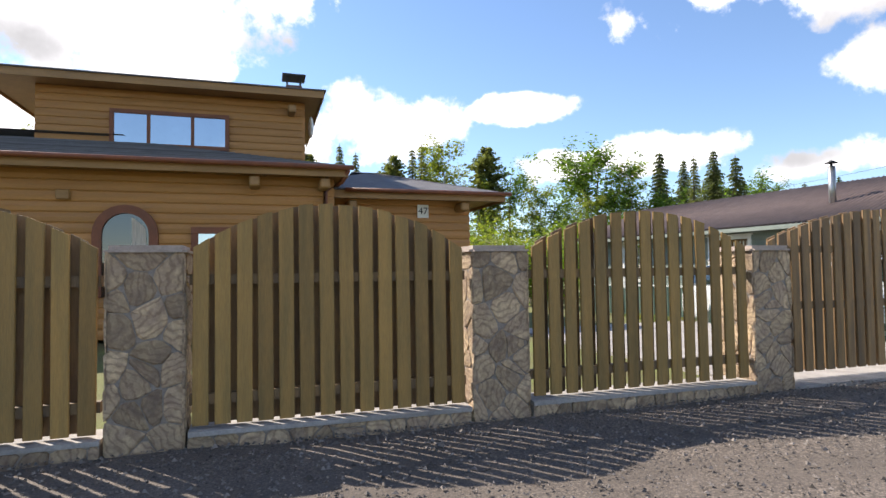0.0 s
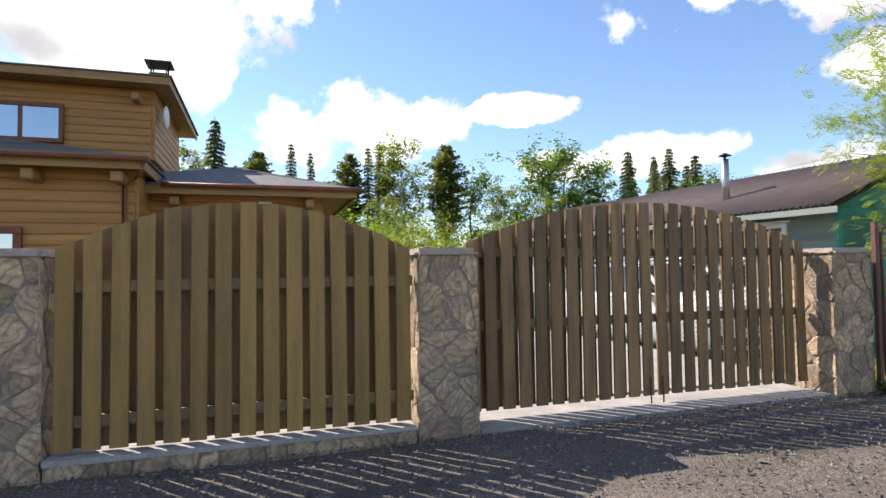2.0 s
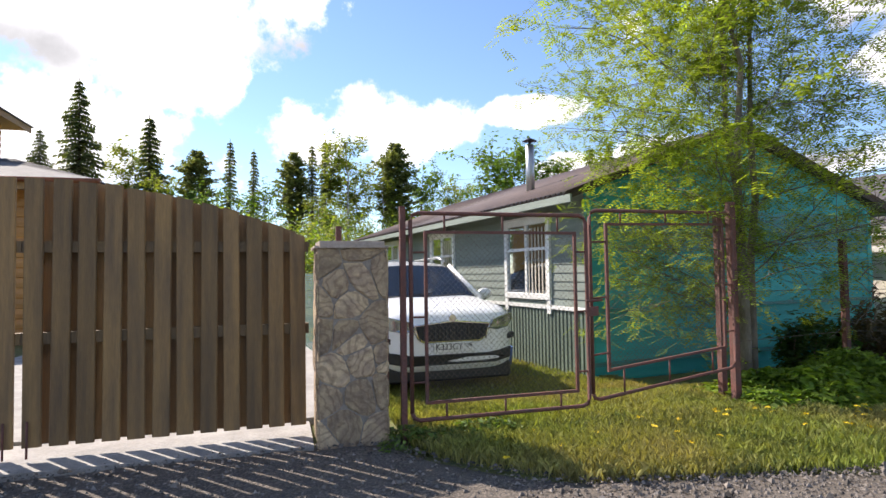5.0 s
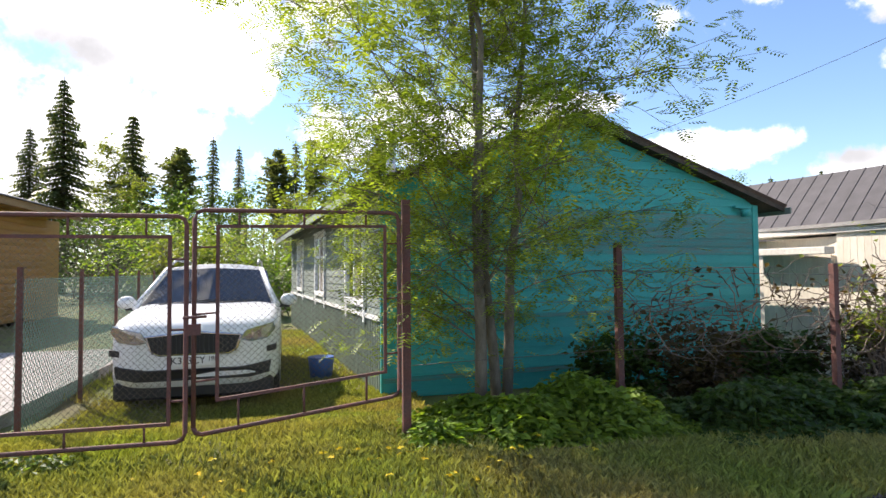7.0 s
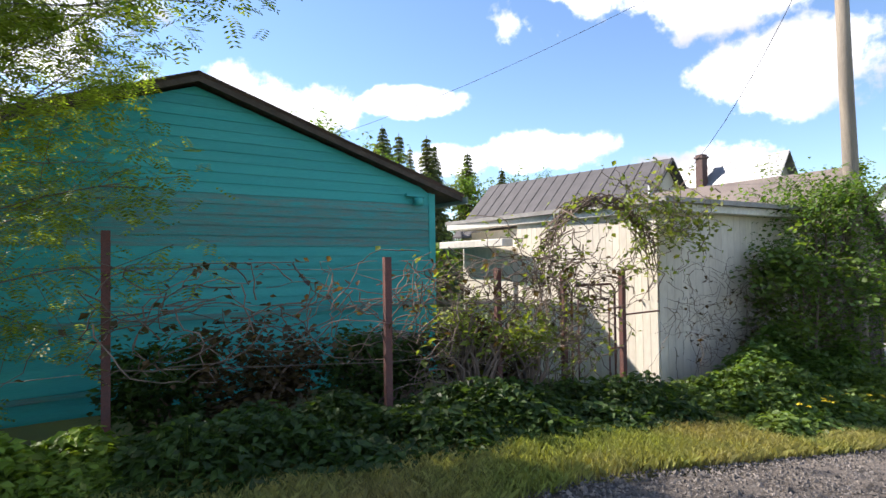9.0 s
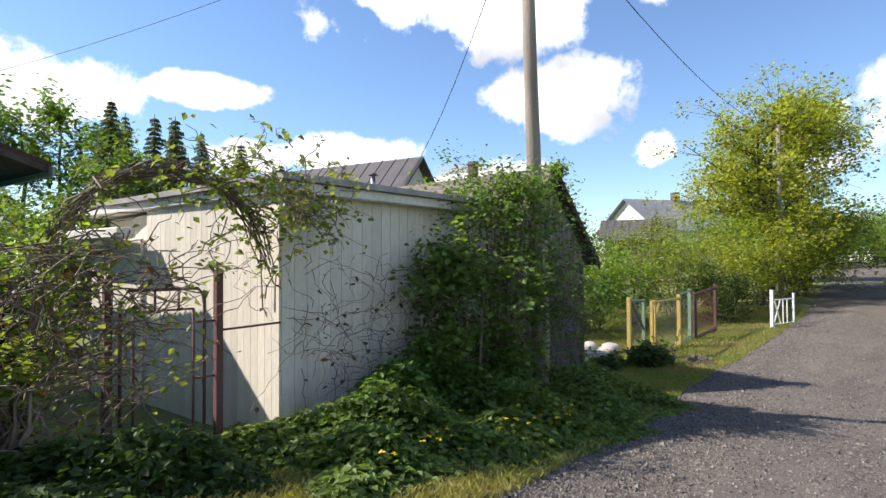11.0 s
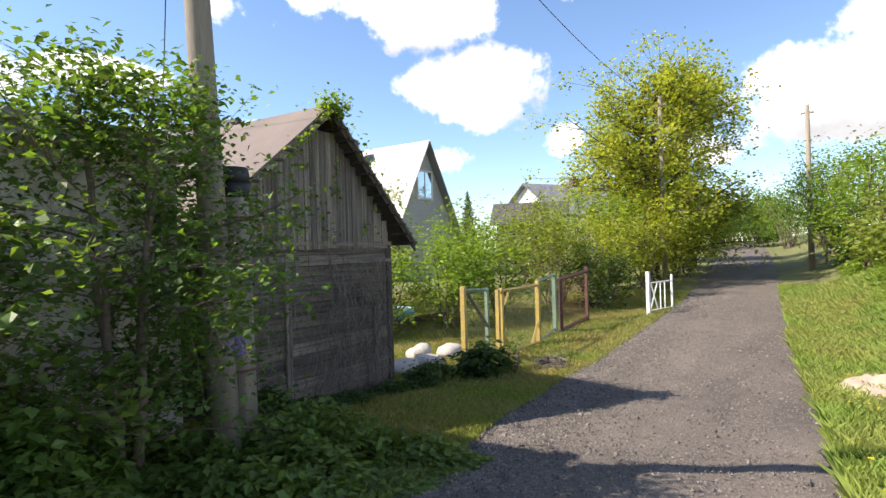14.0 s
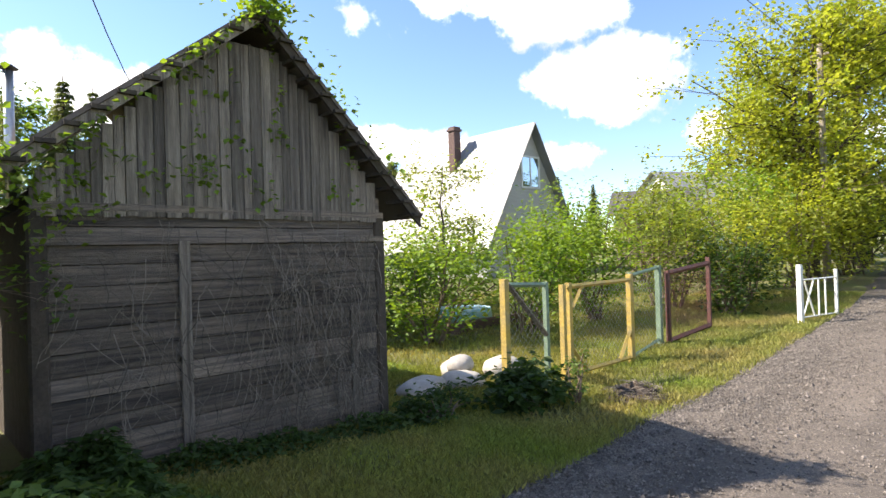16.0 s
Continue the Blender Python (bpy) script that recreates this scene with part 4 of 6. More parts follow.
def gate_panel(x0, x1, y, z0, z1, ix0, ix1, iz0, iz1, seed):
    g = thing("mesh_gate", (x0 + x1) / 2, y, z0, "rusty steel tube gate leaf with chain-link infill", "gate", "mesh gate leaves")
    cx = (x0 + x1) / 2
    r = 0.06
    a, b, c, d = x0 - cx, x1 - cx, 0, z1 - z0
    bm = bmesh.new()
    tube(bm, [(a, 0, c + r), (a, 0, d - r), (a + r * 0.3, 0, d - r * 0.3), (a + r, 0, d), (b - r, 0, d), (b - r * 0.3, 0, d - r * 0.3), (b, 0, d - r), (b, 0, c + r), (b - r * 0.3, 0, c + r * 0.3), (b - r, 0, c), (a + r, 0, c), (a + r * 0.3, 0, c + r * 0.3), (a, 0, c + r)], 0.017, sides=8)
    part("outer_frame", bm, M["rust"], g)
    A, B, C, E = ix0 - cx, ix1 - cx, iz0 - z0, iz1 - z0
    bm = bmesh.new()
    for p, q in (((A, C), (B, C)), ((A, E), (B, E))):
        bx(bm, p[0] - 0.012, q[0] + 0.012, -0.012, 0.012, p[1] - 0.012, p[1] + 0.012)
    for x in (A, B):
        bx(bm, x - 0.012, x + 0.012, -0.012, 0.012, C + 0.012, E - 0.012)
    part("inner_frame", bm, M["rust"], g)
    for f in (0.12, 0.5, 0.88):
        for (p, q) in (((A + (B - A) * f, 0, C), (A + (B - A) * f, 0, c)), ((A + (B - A) * f, 0, E), (A + (B - A) * f, 0, d))):
            bm = bmesh.new()
            tube(bm, [p, q], 0.009, sides=6)
            part("spacer_bar", bm, M["rust"], g)
        for (p, q) in (((A, 0, C + (E - C) * f), (a, 0, C + (E - C) * f)), ((B, 0, C + (E - C) * f), (b, 0, C + (E - C) * f))):
            bm = bmesh.new()
            tube(bm, [p, q], 0.009, sides=6)
            part("spacer_bar", bm, M["rust"], g)
    V, F = chain_link(B - A - 0.03, E - C - 0.03, 0.032, 0.0011)
    ob = new("chain_link", np_mesh("chain_link", V + np.array([A + 0.015, 0, C + 0.015]), F, M["wire"]))
    ob.parent = g
    ob["label"] = "fine rusty chain-link mesh"
    ob["kind"] = "stuff"
    return g


def chain_link(w, h, pitch, r):
    """Diagonal wires clipped to a w by h field, in the plane y = 0."""
    segs = []
    step = pitch * math.sqrt(2)
    for s in (1, -1):
        c = -h if s == 1 else 0.0
        end = w if s == 1 else w + h
        while c < end:
            if s == 1:
                p0, p1 = (max(0, c), max(0, -c)), (min(w, c + h), min(h, w - c))
            else:
                p0, p1 = (max(0, c - h), min(h, c)), (min(w, c), max(0, c - w))
            if abs(p1[0] - p0[0]) > 0.01:
                segs.append((p0, p1, s))
            c += step
    V, F = [], []
    for (p, q, s) in segs:
        b = len(V)
        dx, dz = q[0] - p[0], q[1] - p[1]
        ln = math.hypot(dx, dz)
        nx, nz_ = -dz / ln * r, dx / ln * r
        o = 0.002 * s
        for pt in (p, q):
            V += [(pt[0] + nx, o, pt[1] + nz_), (pt[0] - nx, o, pt[1] - nz_), (pt[0], o + r * 1.6, pt[1])]
        F += [(b, b + 1, b + 4, b + 3), (b + 1, b + 2, b + 5, b + 4), (b + 2, b, b + 3, b + 5)]
    return np.array(V), np.array(F)


gate_panel(8.24, 9.78, 0.0, 0.14, 1.75, 8.36, 9.67, 0.27, 1.60, 1)
g2 = gate_panel(9.83, 11.33, 0.02, 0.17, 1.80, 9.99, 11.22, 0.40, 1.68, 2)
bm = bmesh.new()
bx(bm, -0.80, -0.70, -0.035, -0.015, 0.72, 0.80), tube(bm, [(-0.82, -0.03, 0.85), (-0.66, -0.03, 0.85)], 0.012)
part("latch", bm, M["rust"], g2, "rusty sliding latch")
# the leaf has sagged out of square: its lower hinge corner sits higher
for ob in g2.children:
    for v in ob.data.vertices:
        v.co.z += 0.2 * max(0.0, min(1.0, v.co.x / 1.5 + 0.5)) * max(0.0, 1 - v.co.z / 1.63)


def post(x, y, h, r=0.03, lean=0.0, material="rust", name="steel_post", label="rusty square steel fence post", cat="post"):
    bm = bmesh.new()
    z = gz(x, y)
    if r > 0.045:
        tube(bm, [(0, 0, -0.3), (lean * h * 0.5, 0, h * 0.5), (lean * h, 0, h)], r, r * 0.95, sides=12)
    else:
        prism(bm, [(-r, -r), (r, -r), (r, r), (-r, r)], "z", -0.3, h)
        for v in bm.verts:
            v.co.x += lean * v.co.z
    return solo(name, bm, M[material], label, cat, at=Matrix.Translation((x, y, z)))


post(8.18, 0.02, 1.80, 0.022), post(7.78, 0.9, 1.72, 0.025), post(11.40, 0.10, 1.93, 0.032), post(11.43, 0.3, 1.85, 0.03), post(13.75, 0.86, 1.70, 0.032), post(15.88, 0.31, 1.50, 0.03), post(17.3, 0.7, 1.45, 0.03)

# garden gate before the cream shed
gg = thing("garden_gate", 18.95, 0.95, gz(18.95, 0.95), "narrow rusty steel tube garden gate, closed", "gate")
bm = bmesh.new()
tube(bm, [(-0.42, 0, 0.1), (-0.42, 0, 1.32), (-0.36, 0, 1.40), (0.22, 0, 1.40), (0.28, 0, 1.33), (0.28, 0, 0.1)], 0.015, sides=8)
part("outer_frame", bm, M["rust"], gg)
bm = bmesh.new()
for p, q in (((-0.32, 1.22), (0.18, 1.22)), ((-0.32, 0.15), (0.18, 0.15)), ((-0.32, 0.15), (-0.32, 1.22)), ((0.18, 0.15), (0.18, 1.22)), ((-0.15, 1.22), (-0.15, 1.4)), ((0.05, 1.22), (0.05, 1.4)), ((0.18, 0.6), (0.4, 0.6)), ((0.18, 1.1), (0.4, 1.1))):
    tube(bm, [(p[0], 0, p[1]), (q[0], 0, q[1])], 0.011, sides=6)
part("inner_frame", bm, M["rust"], gg)
post(19.36, 0.95, 1.6, 0.032), post(18.45, 1.0, 1.5, 0.03)
bm = bmesh.new()
tube(bm, [(19.36, 0.95, gz(19.4, 1) + 1.05), (20.0, 0.93, gz(19.4, 1) + 1.07)], 0.012)
solo("gate_rail", bm, M["rust"], "short rusty tube rail beside the garden gate", "rail")

# ---- cream sheds ----


def clad(parent, p, q, z0, z1, material, width=0.12, name="plank"):
    """Upright cladding boards along the line from p to q."""
    p, q = Vector((*p, 0)), Vector((*q, 0))
    d = (q - p).normalized()
    ln = (q - p).length
    n = max(1, round(ln / width))
    w = ln / n
    bm = bmesh.new()
    prism(bm, [(0.003, -0.018), (w - 0.003, -0.018), (w, 0.0), (w, 0.02), (0, 0.02), (0, 0.0)], "z", z0, z1)
    me = to_mesh(name, bm, material)
    ang = math.atan2(d.y, d.x)
    for i in range(n):
        piece(name, me, parent, Matrix.Translation(p + d * (w * i)) @ Matrix.Rotation(ang, 4, "Z"))


shed = thing("cream_shed", 20.0, 0.93, gz(20, 1) - 0.05, "cream vertical-boarded shed with flat white-edged roof", "shed")
clad(shed, (-0.2, 2.8), (0, 0), -0.2, 2.45, M["cream"])
clad(shed, (0, 0), (4.3, 0.3), -0.2, 2.45, M["cream"], 0.16)
bm = bmesh.new()
prism(bm, [(-0.17, 2.8), (0.03, 0.03), (4.28, 0.33), (4.3, 4.5), (-0.1, 4.5)], "z", -0.3, 2.4)
part("inner_wall", bm, M["cream"], shed)
bm = bmesh.new()
prism(bm, [(-0.28, 2.95), (-0.08, -0.2), (4.4, 0.06), (4.4, 4.8), (-0.5, 4.8)], "z", 2.45, 2.56)
part("roof_fascia", bm, M["creamtrim"], shed, "flaking white roof edge board", bevel=0.01)
bm = bmesh.new()
prism(bm, [(-0.34, 3.0), (-0.14, -0.27), (4.46, -0.02), (4.46, 4.85), (-0.5, 4.85)], "z", 2.563, 2.63)
part("roof_edge", bm, M["concrete"], shed, "weathered grey roof slab")
shed2 = thing("low_shed", 19.6, 3.8, gz(19.6, 3.8), "low cream boarded shed with pale flat roof", "shed")
clad(shed2, (0.0, 1.4), (0.15, 0), -0.2, 2.2, M["cream"])
bm = bmesh.new()
prism(bm, [(0.03, 1.4), (0.18, 0.0), (0.9, 0.0), (0.9, 1.4)], "z", -0.3, 2.18)
part("inner_wall", bm, M["cream"], shed2)
bm = bmesh.new()
prism(bm, [(-0.4, 1.7), (-0.22, -0.2), (0.0, -0.2), (0.0, 1.7)], "z", 2.2, 2.33)
part("roof", bm, M["creamtrim"], shed2, "white roof edge", bevel=0.01)
# grey metal boarded box by the teal house
bm = bmesh.new()
bx(bm, -0.33, 0.33, -0.3, 0.3, 0, 0.78), bx(bm, -0.38, 0.38, -0.35, 0.35, 0.78, 0.83)
solo("wooden_box", bm, M["greywood"], "grey weathered wooden box with flat lid", "box", at=pose(16.9, 2.7, gz(16.9, 2.7), 0, 0, 10), bevel=0.01)
bm = bmesh.new()
tube(bm, [(0, 0, 0), (0, 0, 0.35)], 0.16, 0.2, sides=14)
solo("blue_tub", bm, M["blue"], "blue plastic tub beside the car", "tub", at=pose(10.85, 4.6, gz(11, 4.6) + 0.0))

# ---- old barn ----
by = 2.27
bz = -1.1
barn = thing("barn", 27.0, by, bz, "grey weathered wooden barn with steep gable, overgrown with vines", "barn", rz=1.0)
x0, x1 = -1.66, 1.78
z = -0.36
k = 0
while z < 2.32:
    h = R.uniform(0.15, 0.2)
    bm = bmesh.new()
    o = R.uniform(0, 0.014)
    prism(bm, [(-0.02 - o, z + 0.006), (-0.026 - o, z + h * 0.5), (-0.02 - o, z + h - 0.006), (0.03, z + h - 0.002), (0.03, z + 0.002)], "x", x0 + R.uniform(-0.03, 0.02), x1 + R.uniform(-0.02, 0.03))
    for v in bm.verts:
        v.co.z += R.uniform(-0.004, 0.004)
    part("board", bm, M["greywood"], barn)
    z += h
zt = z
AP = 4.30
x = x0 + 0.02
while x < x1 - 0.03:
    w = R.uniform(0.085, 0.14)
    xm = x + w / 2
    xc = 0.2
    f = (xm - x0) / (xc - x0) if xm < xc else (x1 - xm) / (x1 - xc)
    top = zt + (AP - 0.06 - zt) * f
    if top > zt + 0.08:
        bm = bmesh.new()
        o = R.uniform(0, 0.02)
        prism(bm, [(x + 0.004, -0.055 - o), (x + w - 0.004, -0.055 - o), (x + w, -0.03 - o), (x, -0.03 - o)], "z", zt - 0.28 - R.uniform(0, 0.02), min(top, 3.95))
        part("plank", bm, M["greywood_v"], barn)
    x += w
for zz in (2.02, 2.30):
    bm = bmesh.new()
    bx(bm, x0 - 0.02, x1 + 0.02, -0.07, -0.028, zz - 0.045, zz + 0.02, 0.004, R)
    part("rail", bm, M["greywood"], barn)
for xx, wd in ((-0.53, 0.10), (1.33, 0.09)):
    bm = bmesh.new()
    bx(bm, xx - wd / 2, xx + wd / 2, -0.085, -0.045, -0.35, 2.0 if xx < 0 else 1.25)
    part("batten", bm, M["greywood_v"], barn, "upright batten", bevel=0.006)
for xx in (x0 + 0.02, x1 - 0.03):
    bm = bmesh.new()
    bx(bm, xx - 0.07, xx + 0.07, -0.06, 0.06, -0.5, 2.3)
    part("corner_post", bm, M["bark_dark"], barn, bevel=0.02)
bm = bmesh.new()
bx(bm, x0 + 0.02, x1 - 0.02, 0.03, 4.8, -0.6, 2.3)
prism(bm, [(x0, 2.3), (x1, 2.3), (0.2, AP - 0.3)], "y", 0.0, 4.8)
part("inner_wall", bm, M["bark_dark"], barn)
# roof slopes
for m2 in (1, -1):
    za_, xe = AP, (-2.28 if m2 == 1 else 2.22)
    ze_ = 2.28
    bm = bmesh.new()
    prism(bm, [(xe, ze_ - 0.03), (0.2, za_ - 0.03), (0.2, za_ + 0.02), (xe, ze_ + 0.02)], "y", -0.30, 5.2)
    part("roof_slope", bm, M["felt"], barn, "brown felt roof slope")
    n3 = 13
    for q in range(n3):
        f = (q + 0.5) / n3
        X_, Z_ = xe + (0.2 - xe) * f, ze_ + (za_ - ze_) * f - 0.05
        bm = bmesh.new()
        bx(bm, X_ - 0.07, X_ + 0.07, -0.33, 0.0, Z_ - 0.035, Z_ + 0.0)
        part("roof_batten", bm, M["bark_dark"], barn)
    bm = bmesh.new()
    prism(bm, [(xe, ze_ - 0.14), (0.2, za_ - 0.15), (0.2, za_ - 0.035), (xe, ze_ - 0.035)], "y", -0.28, -0.25)
    # left bargeboard in grey wood, right one in dark brown
    part("bargeboard", bm, M["greywood_v"] if m2 == 1 else M["bark_dark"], barn, "bargeboard, grey on the left slope and dark brown on the right")
bm = bmesh.new()
tube(bm, [(-1.3, 3.7, 2.5), (-1.3, 3.7, 4.35)], 0.06, sides=12)
part("stovepipe", bm, M["galv"], barn, "shiny steel stovepipe with cap")
bm = bmesh.new()
tube(bm, [(-1.3, 3.7, 4.38), (-1.3, 3.7, 4.43)], 0.12, 0.05, sides=12)
part("pipe_cap", bm, M["black"], barn)


def stems_np(paths, r, sides=3):
    V, F = [], []
    for pts in paths:
        pts = np.asarray(pts)
        n = len(pts)
        b = len(V)
        for i in range(n):
            d = pts[min(i + 1, n - 1)] - pts[max(i - 1, 0)]
            d = d / (np.linalg.norm(d) + 1e-9)
            u = np.cross(d, (0.3, 0.9, 0.2))
            u /= np.linalg.norm(u) + 1e-9
            w = np.cross(d, u)
            rr = r * (1 - 0.6 * i / n)
            for k in range(sides):
                a = 2 * math.pi * k / sides
                V.append(pts[i] + (u * math.cos(a) + w * math.sin(a)) * rr)
        for i in range(n - 1):
            for k in range(sides):
                F.append((b + i * sides + k, b + i * sides + (k + 1) % sides, b + (i + 1) * sides + (k + 1) % sides, b + (i + 1) * sides + k))
    return np.array(V), np.array(F)


def creeper(name, paths, r, P, size, leaf, label, cat, stem="vine", seed=1):
    """Thin stems and leaves as one plant with two parts."""
    t = thing(name, 0, 0, 0, label, cat)
    V, F = stems_np(paths, r)
    ob = new("stem", np_mesh("stem", V, F, M[stem], True))
    ob.parent = t
    if len(P):
        V, F = leaf_quads(np.asarray(P), size, np.random.default_rng(seed), 0.8, 0.3, 0.3)
        ob = new("foliage", np_mesh("foliage", V, F, L[leaf]))
        ob.parent = t
        ob["kind"] = "stuff"
    return t


rv = np.random.default_rng(11)
paths, P = [], []
for i in range(420):
    x = 27.0 + rv.uniform(-1.6, 1.65) if i > 190 else 27.0 + rv.uniform(0.1, 1.65)
    z = bz + rv.uniform(0.1, 2.2)
    pts = [(x, by - 0.085, z)]
    a = rv.normal(-1.5, 0.5)
    for s in range(rv.integers(5, 14)):
        a += rv.normal(0, 0.25) + (-1.45 - a) * 0.15
        l = 0.11
        x += math.cos(a) * l
        z += math.sin(a) * l
        if z < bz - 0.3 or abs(x - 27) > 1.72:
            break
        pts.append((x, by - 0.09 - 0.02 * abs(rv.normal()), z))
    if len(pts) > 2:
        paths.append(np.array(pts))
for i in range(240):
    f = rv.uniform(0.0, 1.0)
    s = -1 if rv.random() < 0.6 else 1
    P.append((27.2 + s * f * 2.1, by - 0.30 - rv.uniform(0, 0.12), bz + 4.30 - f * 1.95 + rv.normal(0, 0.06)))
for i in range(420):
    a = rv.normal(0, 1, 3)
    P.append((27.2 + a[0] * 0.15, by - 0.28 + a[1] * 0.12, bz + 4.30 + a[2] * 0.09))
for c in range(12):
    cx, cz = rv.uniform(-1.7, 0.2), rv.uniform(2.2, 2.75)
    cz = min(cz, 2.3 + 1.0 * max(0, (cx + 1.7)))
    for i in range(12):
        P.append((27 + cx + rv.normal(0, 0.11), by - 0.12 - abs(rv.normal(0, 0.06)), bz + cz + rv.normal(0, 0.09)))
for c in range(22):
    cx, cz = rv.uniform(-0.5, 1.4), rv.uniform(2.4, 4.0)
    for i in range(9):
        P.append((27 + cx + rv.normal(0, 0.05), by - 0.12, bz + cz + rv.normal(0, 0.1)))
for i in range(320):
    P.append((25.2 + rv.normal(0, 0.22), by - 0.35 + rv.normal(0, 0.12), bz + 2.4 + rv.normal(0, 0.3)))
creeper("barn_vine", paths, 0.0048, P, 0.065, "bright", "bare climbing vine stems with fresh green leaves on the barn", "vine", seed=4)

# ---- poles and wires ----
pole = thing("utility_pole", 24.36, 0.62, gz(24.4, 0.6), "tall weathered wooden utility pole strapped to a stub post", "utility pole")
bm = bmesh.new()
tube(bm, [(0, 0, -0.4), (-0.10, 0, 2.5), (-0.22, 0, 5), (-0.34, 0, 8.2)], 0.135, 0.09, sides=16)
part("shaft", bm, M["pole"], pole)
stub = thing("stub_post", 24.68, 0.82, gz(24.7, 0.8), "thick wooden stub post with black cap beside the pole", "post")
bm = bmesh.new()
tube(bm, [(0, 0, -0.3), (-0.03, 0, 1.5), (-0.05, 0, 2.7)], 0.15, 0.14, sides=16)
part("shaft", bm, M["pole"], stub)
bm = bmesh.new()
tube(bm, [(-0.05, 0, 2.68), (-0.05, 0, 2.76), (-0.05, 0, 2.83)], 0.17, 0.15, sides=9)
tube(bm, [(-0.05, 0, 2.54), (-0.05, 0, 2.68)], 0.148, 0.168, sides=9)
part("cap", bm, M["black"], stub, "crumpled black roofing felt cap")
for zz in (2.35, 0.9):
    for yy in (-0.15, 0.15):
        bm = bmesh.new()
        tube(bm, [(-0.34, yy, zz), (0.1, yy, zz)], 0.012)
        part("strap", bm, M["rust"], stub, "wire strapping")


def cable(p, q, sag, r=0.012):
    bm = bmesh.new()
    p, q = Vector(p), Vector(q)
    pts = [p.lerp(q, i / 16) - Vector((0, 0, sag * 4 * (i / 16) * (1 - i / 16))) for i in range(17)]
    tube(bm, pts, r, sides=4)
    return solo("overhead_cable", bm, M["black"], "thin black overhead cable", "cable")


cable((24.06, 0.62, 7.1), (49.9, 2.35, 8.0), 0.9)
cable((24.06, 0.62, 7.1), (30.0, 11.5, 3.6), 1.8, 0.008)
cable((24.06, 0.62, 7.2), (16.0, 14.0, 4.2), 0.6, 0.005)
cable((49.9, 2.35, 8.0), (84.0, 2.0, 8.0), 0.6)


def far_pole(x, y, h):
    t = thing("utility_pole", x, y, gz(x, y), "distant grey wooden utility pole", "utility pole", "far utility poles")
    bm = bmesh.new()
    tube(bm, [(0, 0, -0.5), (0, 0, h)], 0.15, 0.1, sides=10)
    part("shaft", bm, M["pole"], t)
    bm = bmesh.new()
    bx(bm, -0.04, 0.04, -0.3, 0.3, h - 0.45, h - 0.37)
    part("crossarm", bm, M["pole"], t)


far_pole(49.9, 2.35, 9.0), far_pole(56, -3.54, 8.53), far_pole(130, 6.8, 8)

# ---- garden entrance ----
gz0 = gz(32, 2)


def beam(p, q, w, material, parent, name):
    bm = bmesh.new()
    p, q = Vector(p), Vector(q)
    d = (q - p).normalized()
    u = d.orthogonal().normalized() if abs(d.z) < 0.9 else Vector((1, 0, 0))
    v = d.cross(u).normalized()
    u = v.cross(d)
    ring = []
    for c in (p, q):
        ring.append([bm.verts.new(c + u * a * w / 2 + v * b * w / 2) for a, b in ((-1, -1), (1, -1), (1, 1), (-1, 1))])
    for k in range(4):
        bm.faces.new((ring[0][k], ring[0][(k + 1) % 4], ring[1][(k + 1) % 4], ring[1][k]))
    bm.faces.new(ring[0]), bm.faces.new(ring[1])
    return part(name, bm, material, parent)


ent = thing("garden_fence", 33, 2.0, gz0, "yellow and green timber garden fence with chain-link", "fence")
for x, y, h, m_, w in ((30.72, 2.0, 1.70, "yellow", 0.095), (31.75, 2.05, 1.60, "greenpaint", 0.07), (34.25, 2.0, 1.60, "yellow", 0.10), (35.8, 2.2, 1.70, "greenpaint", 0.10), (34.45, 2.1, 1.62, "greenpaint", 0.06)):
    beam((x - 33, y - 2, -0.2), (x - 33, y - 2, h), w, M[m_], ent, "fence_post")
beam((30.8 - 33, 0, 1.62), (31.7 - 33, 0.02, 0.8), 0.06, M["greywood_v"], ent, "brace")
beam((30.72 - 33, 0, 1.62), (31.75 - 33, 0.05, 1.56), 0.05, M["greenpaint"], ent, "fence_rail")
beam((34.45 - 33, 0.1, 1.56), (35.8 - 33, 0.2, 1.66), 0.05, M["greenpaint"], ent, "fence_rail")
beam((34.5 - 33, 0.1, 0.05), (35.8 - 33, 0.2, 0.2), 0.05, M["greenpaint"], ent, "fence_rail")
yg = thing("yellow_gate", 33.1, 1.95, gz0, "yellow timber garden gate with chain-link, ajar", "gate")
for p, q, w in (((-1.05, 0, 0), (-1.05, 0, 1.54), 0.08), ((-0.88, 0, 0), (-0.88, 0, 1.56), 0.08), ((-0.95, 0, 1.5), (1.1, 0, 1.5), 0.055), ((-0.95, 0, 0.12), (1.1, 0, 0.1), 0.055), ((1.05, 0, 0), (1.05, 0, 1.52), 0.075), ((1.05, 0, 0.62), (0.65, 0, 0.12), 0.055), ((-0.85, 0, 0.55), (-0.4, 0, 0.1), 0.055), ((-0.8, 0, 1.15), (-0.5, 0, 1.48), 0.05)):
    beam(p, q, w, M["yellow"], yg, "gate_bar")
for t_, x_, w_, h_ in ((yg, -0.85, 1.9, 1.36), (ent, -2.2, 0.9, 1.48), (ent, 1.5, 1.25, 1.45)):
    V, F = chain_link(w_, h_, 0.085, 0.0016)
    ob = new("chain_link", np_mesh("chain_link", V + np.array([x_, 0.03, 0.1]), F, M["galv"]))
    ob.parent = t_
    ob["kind"] = "stuff"
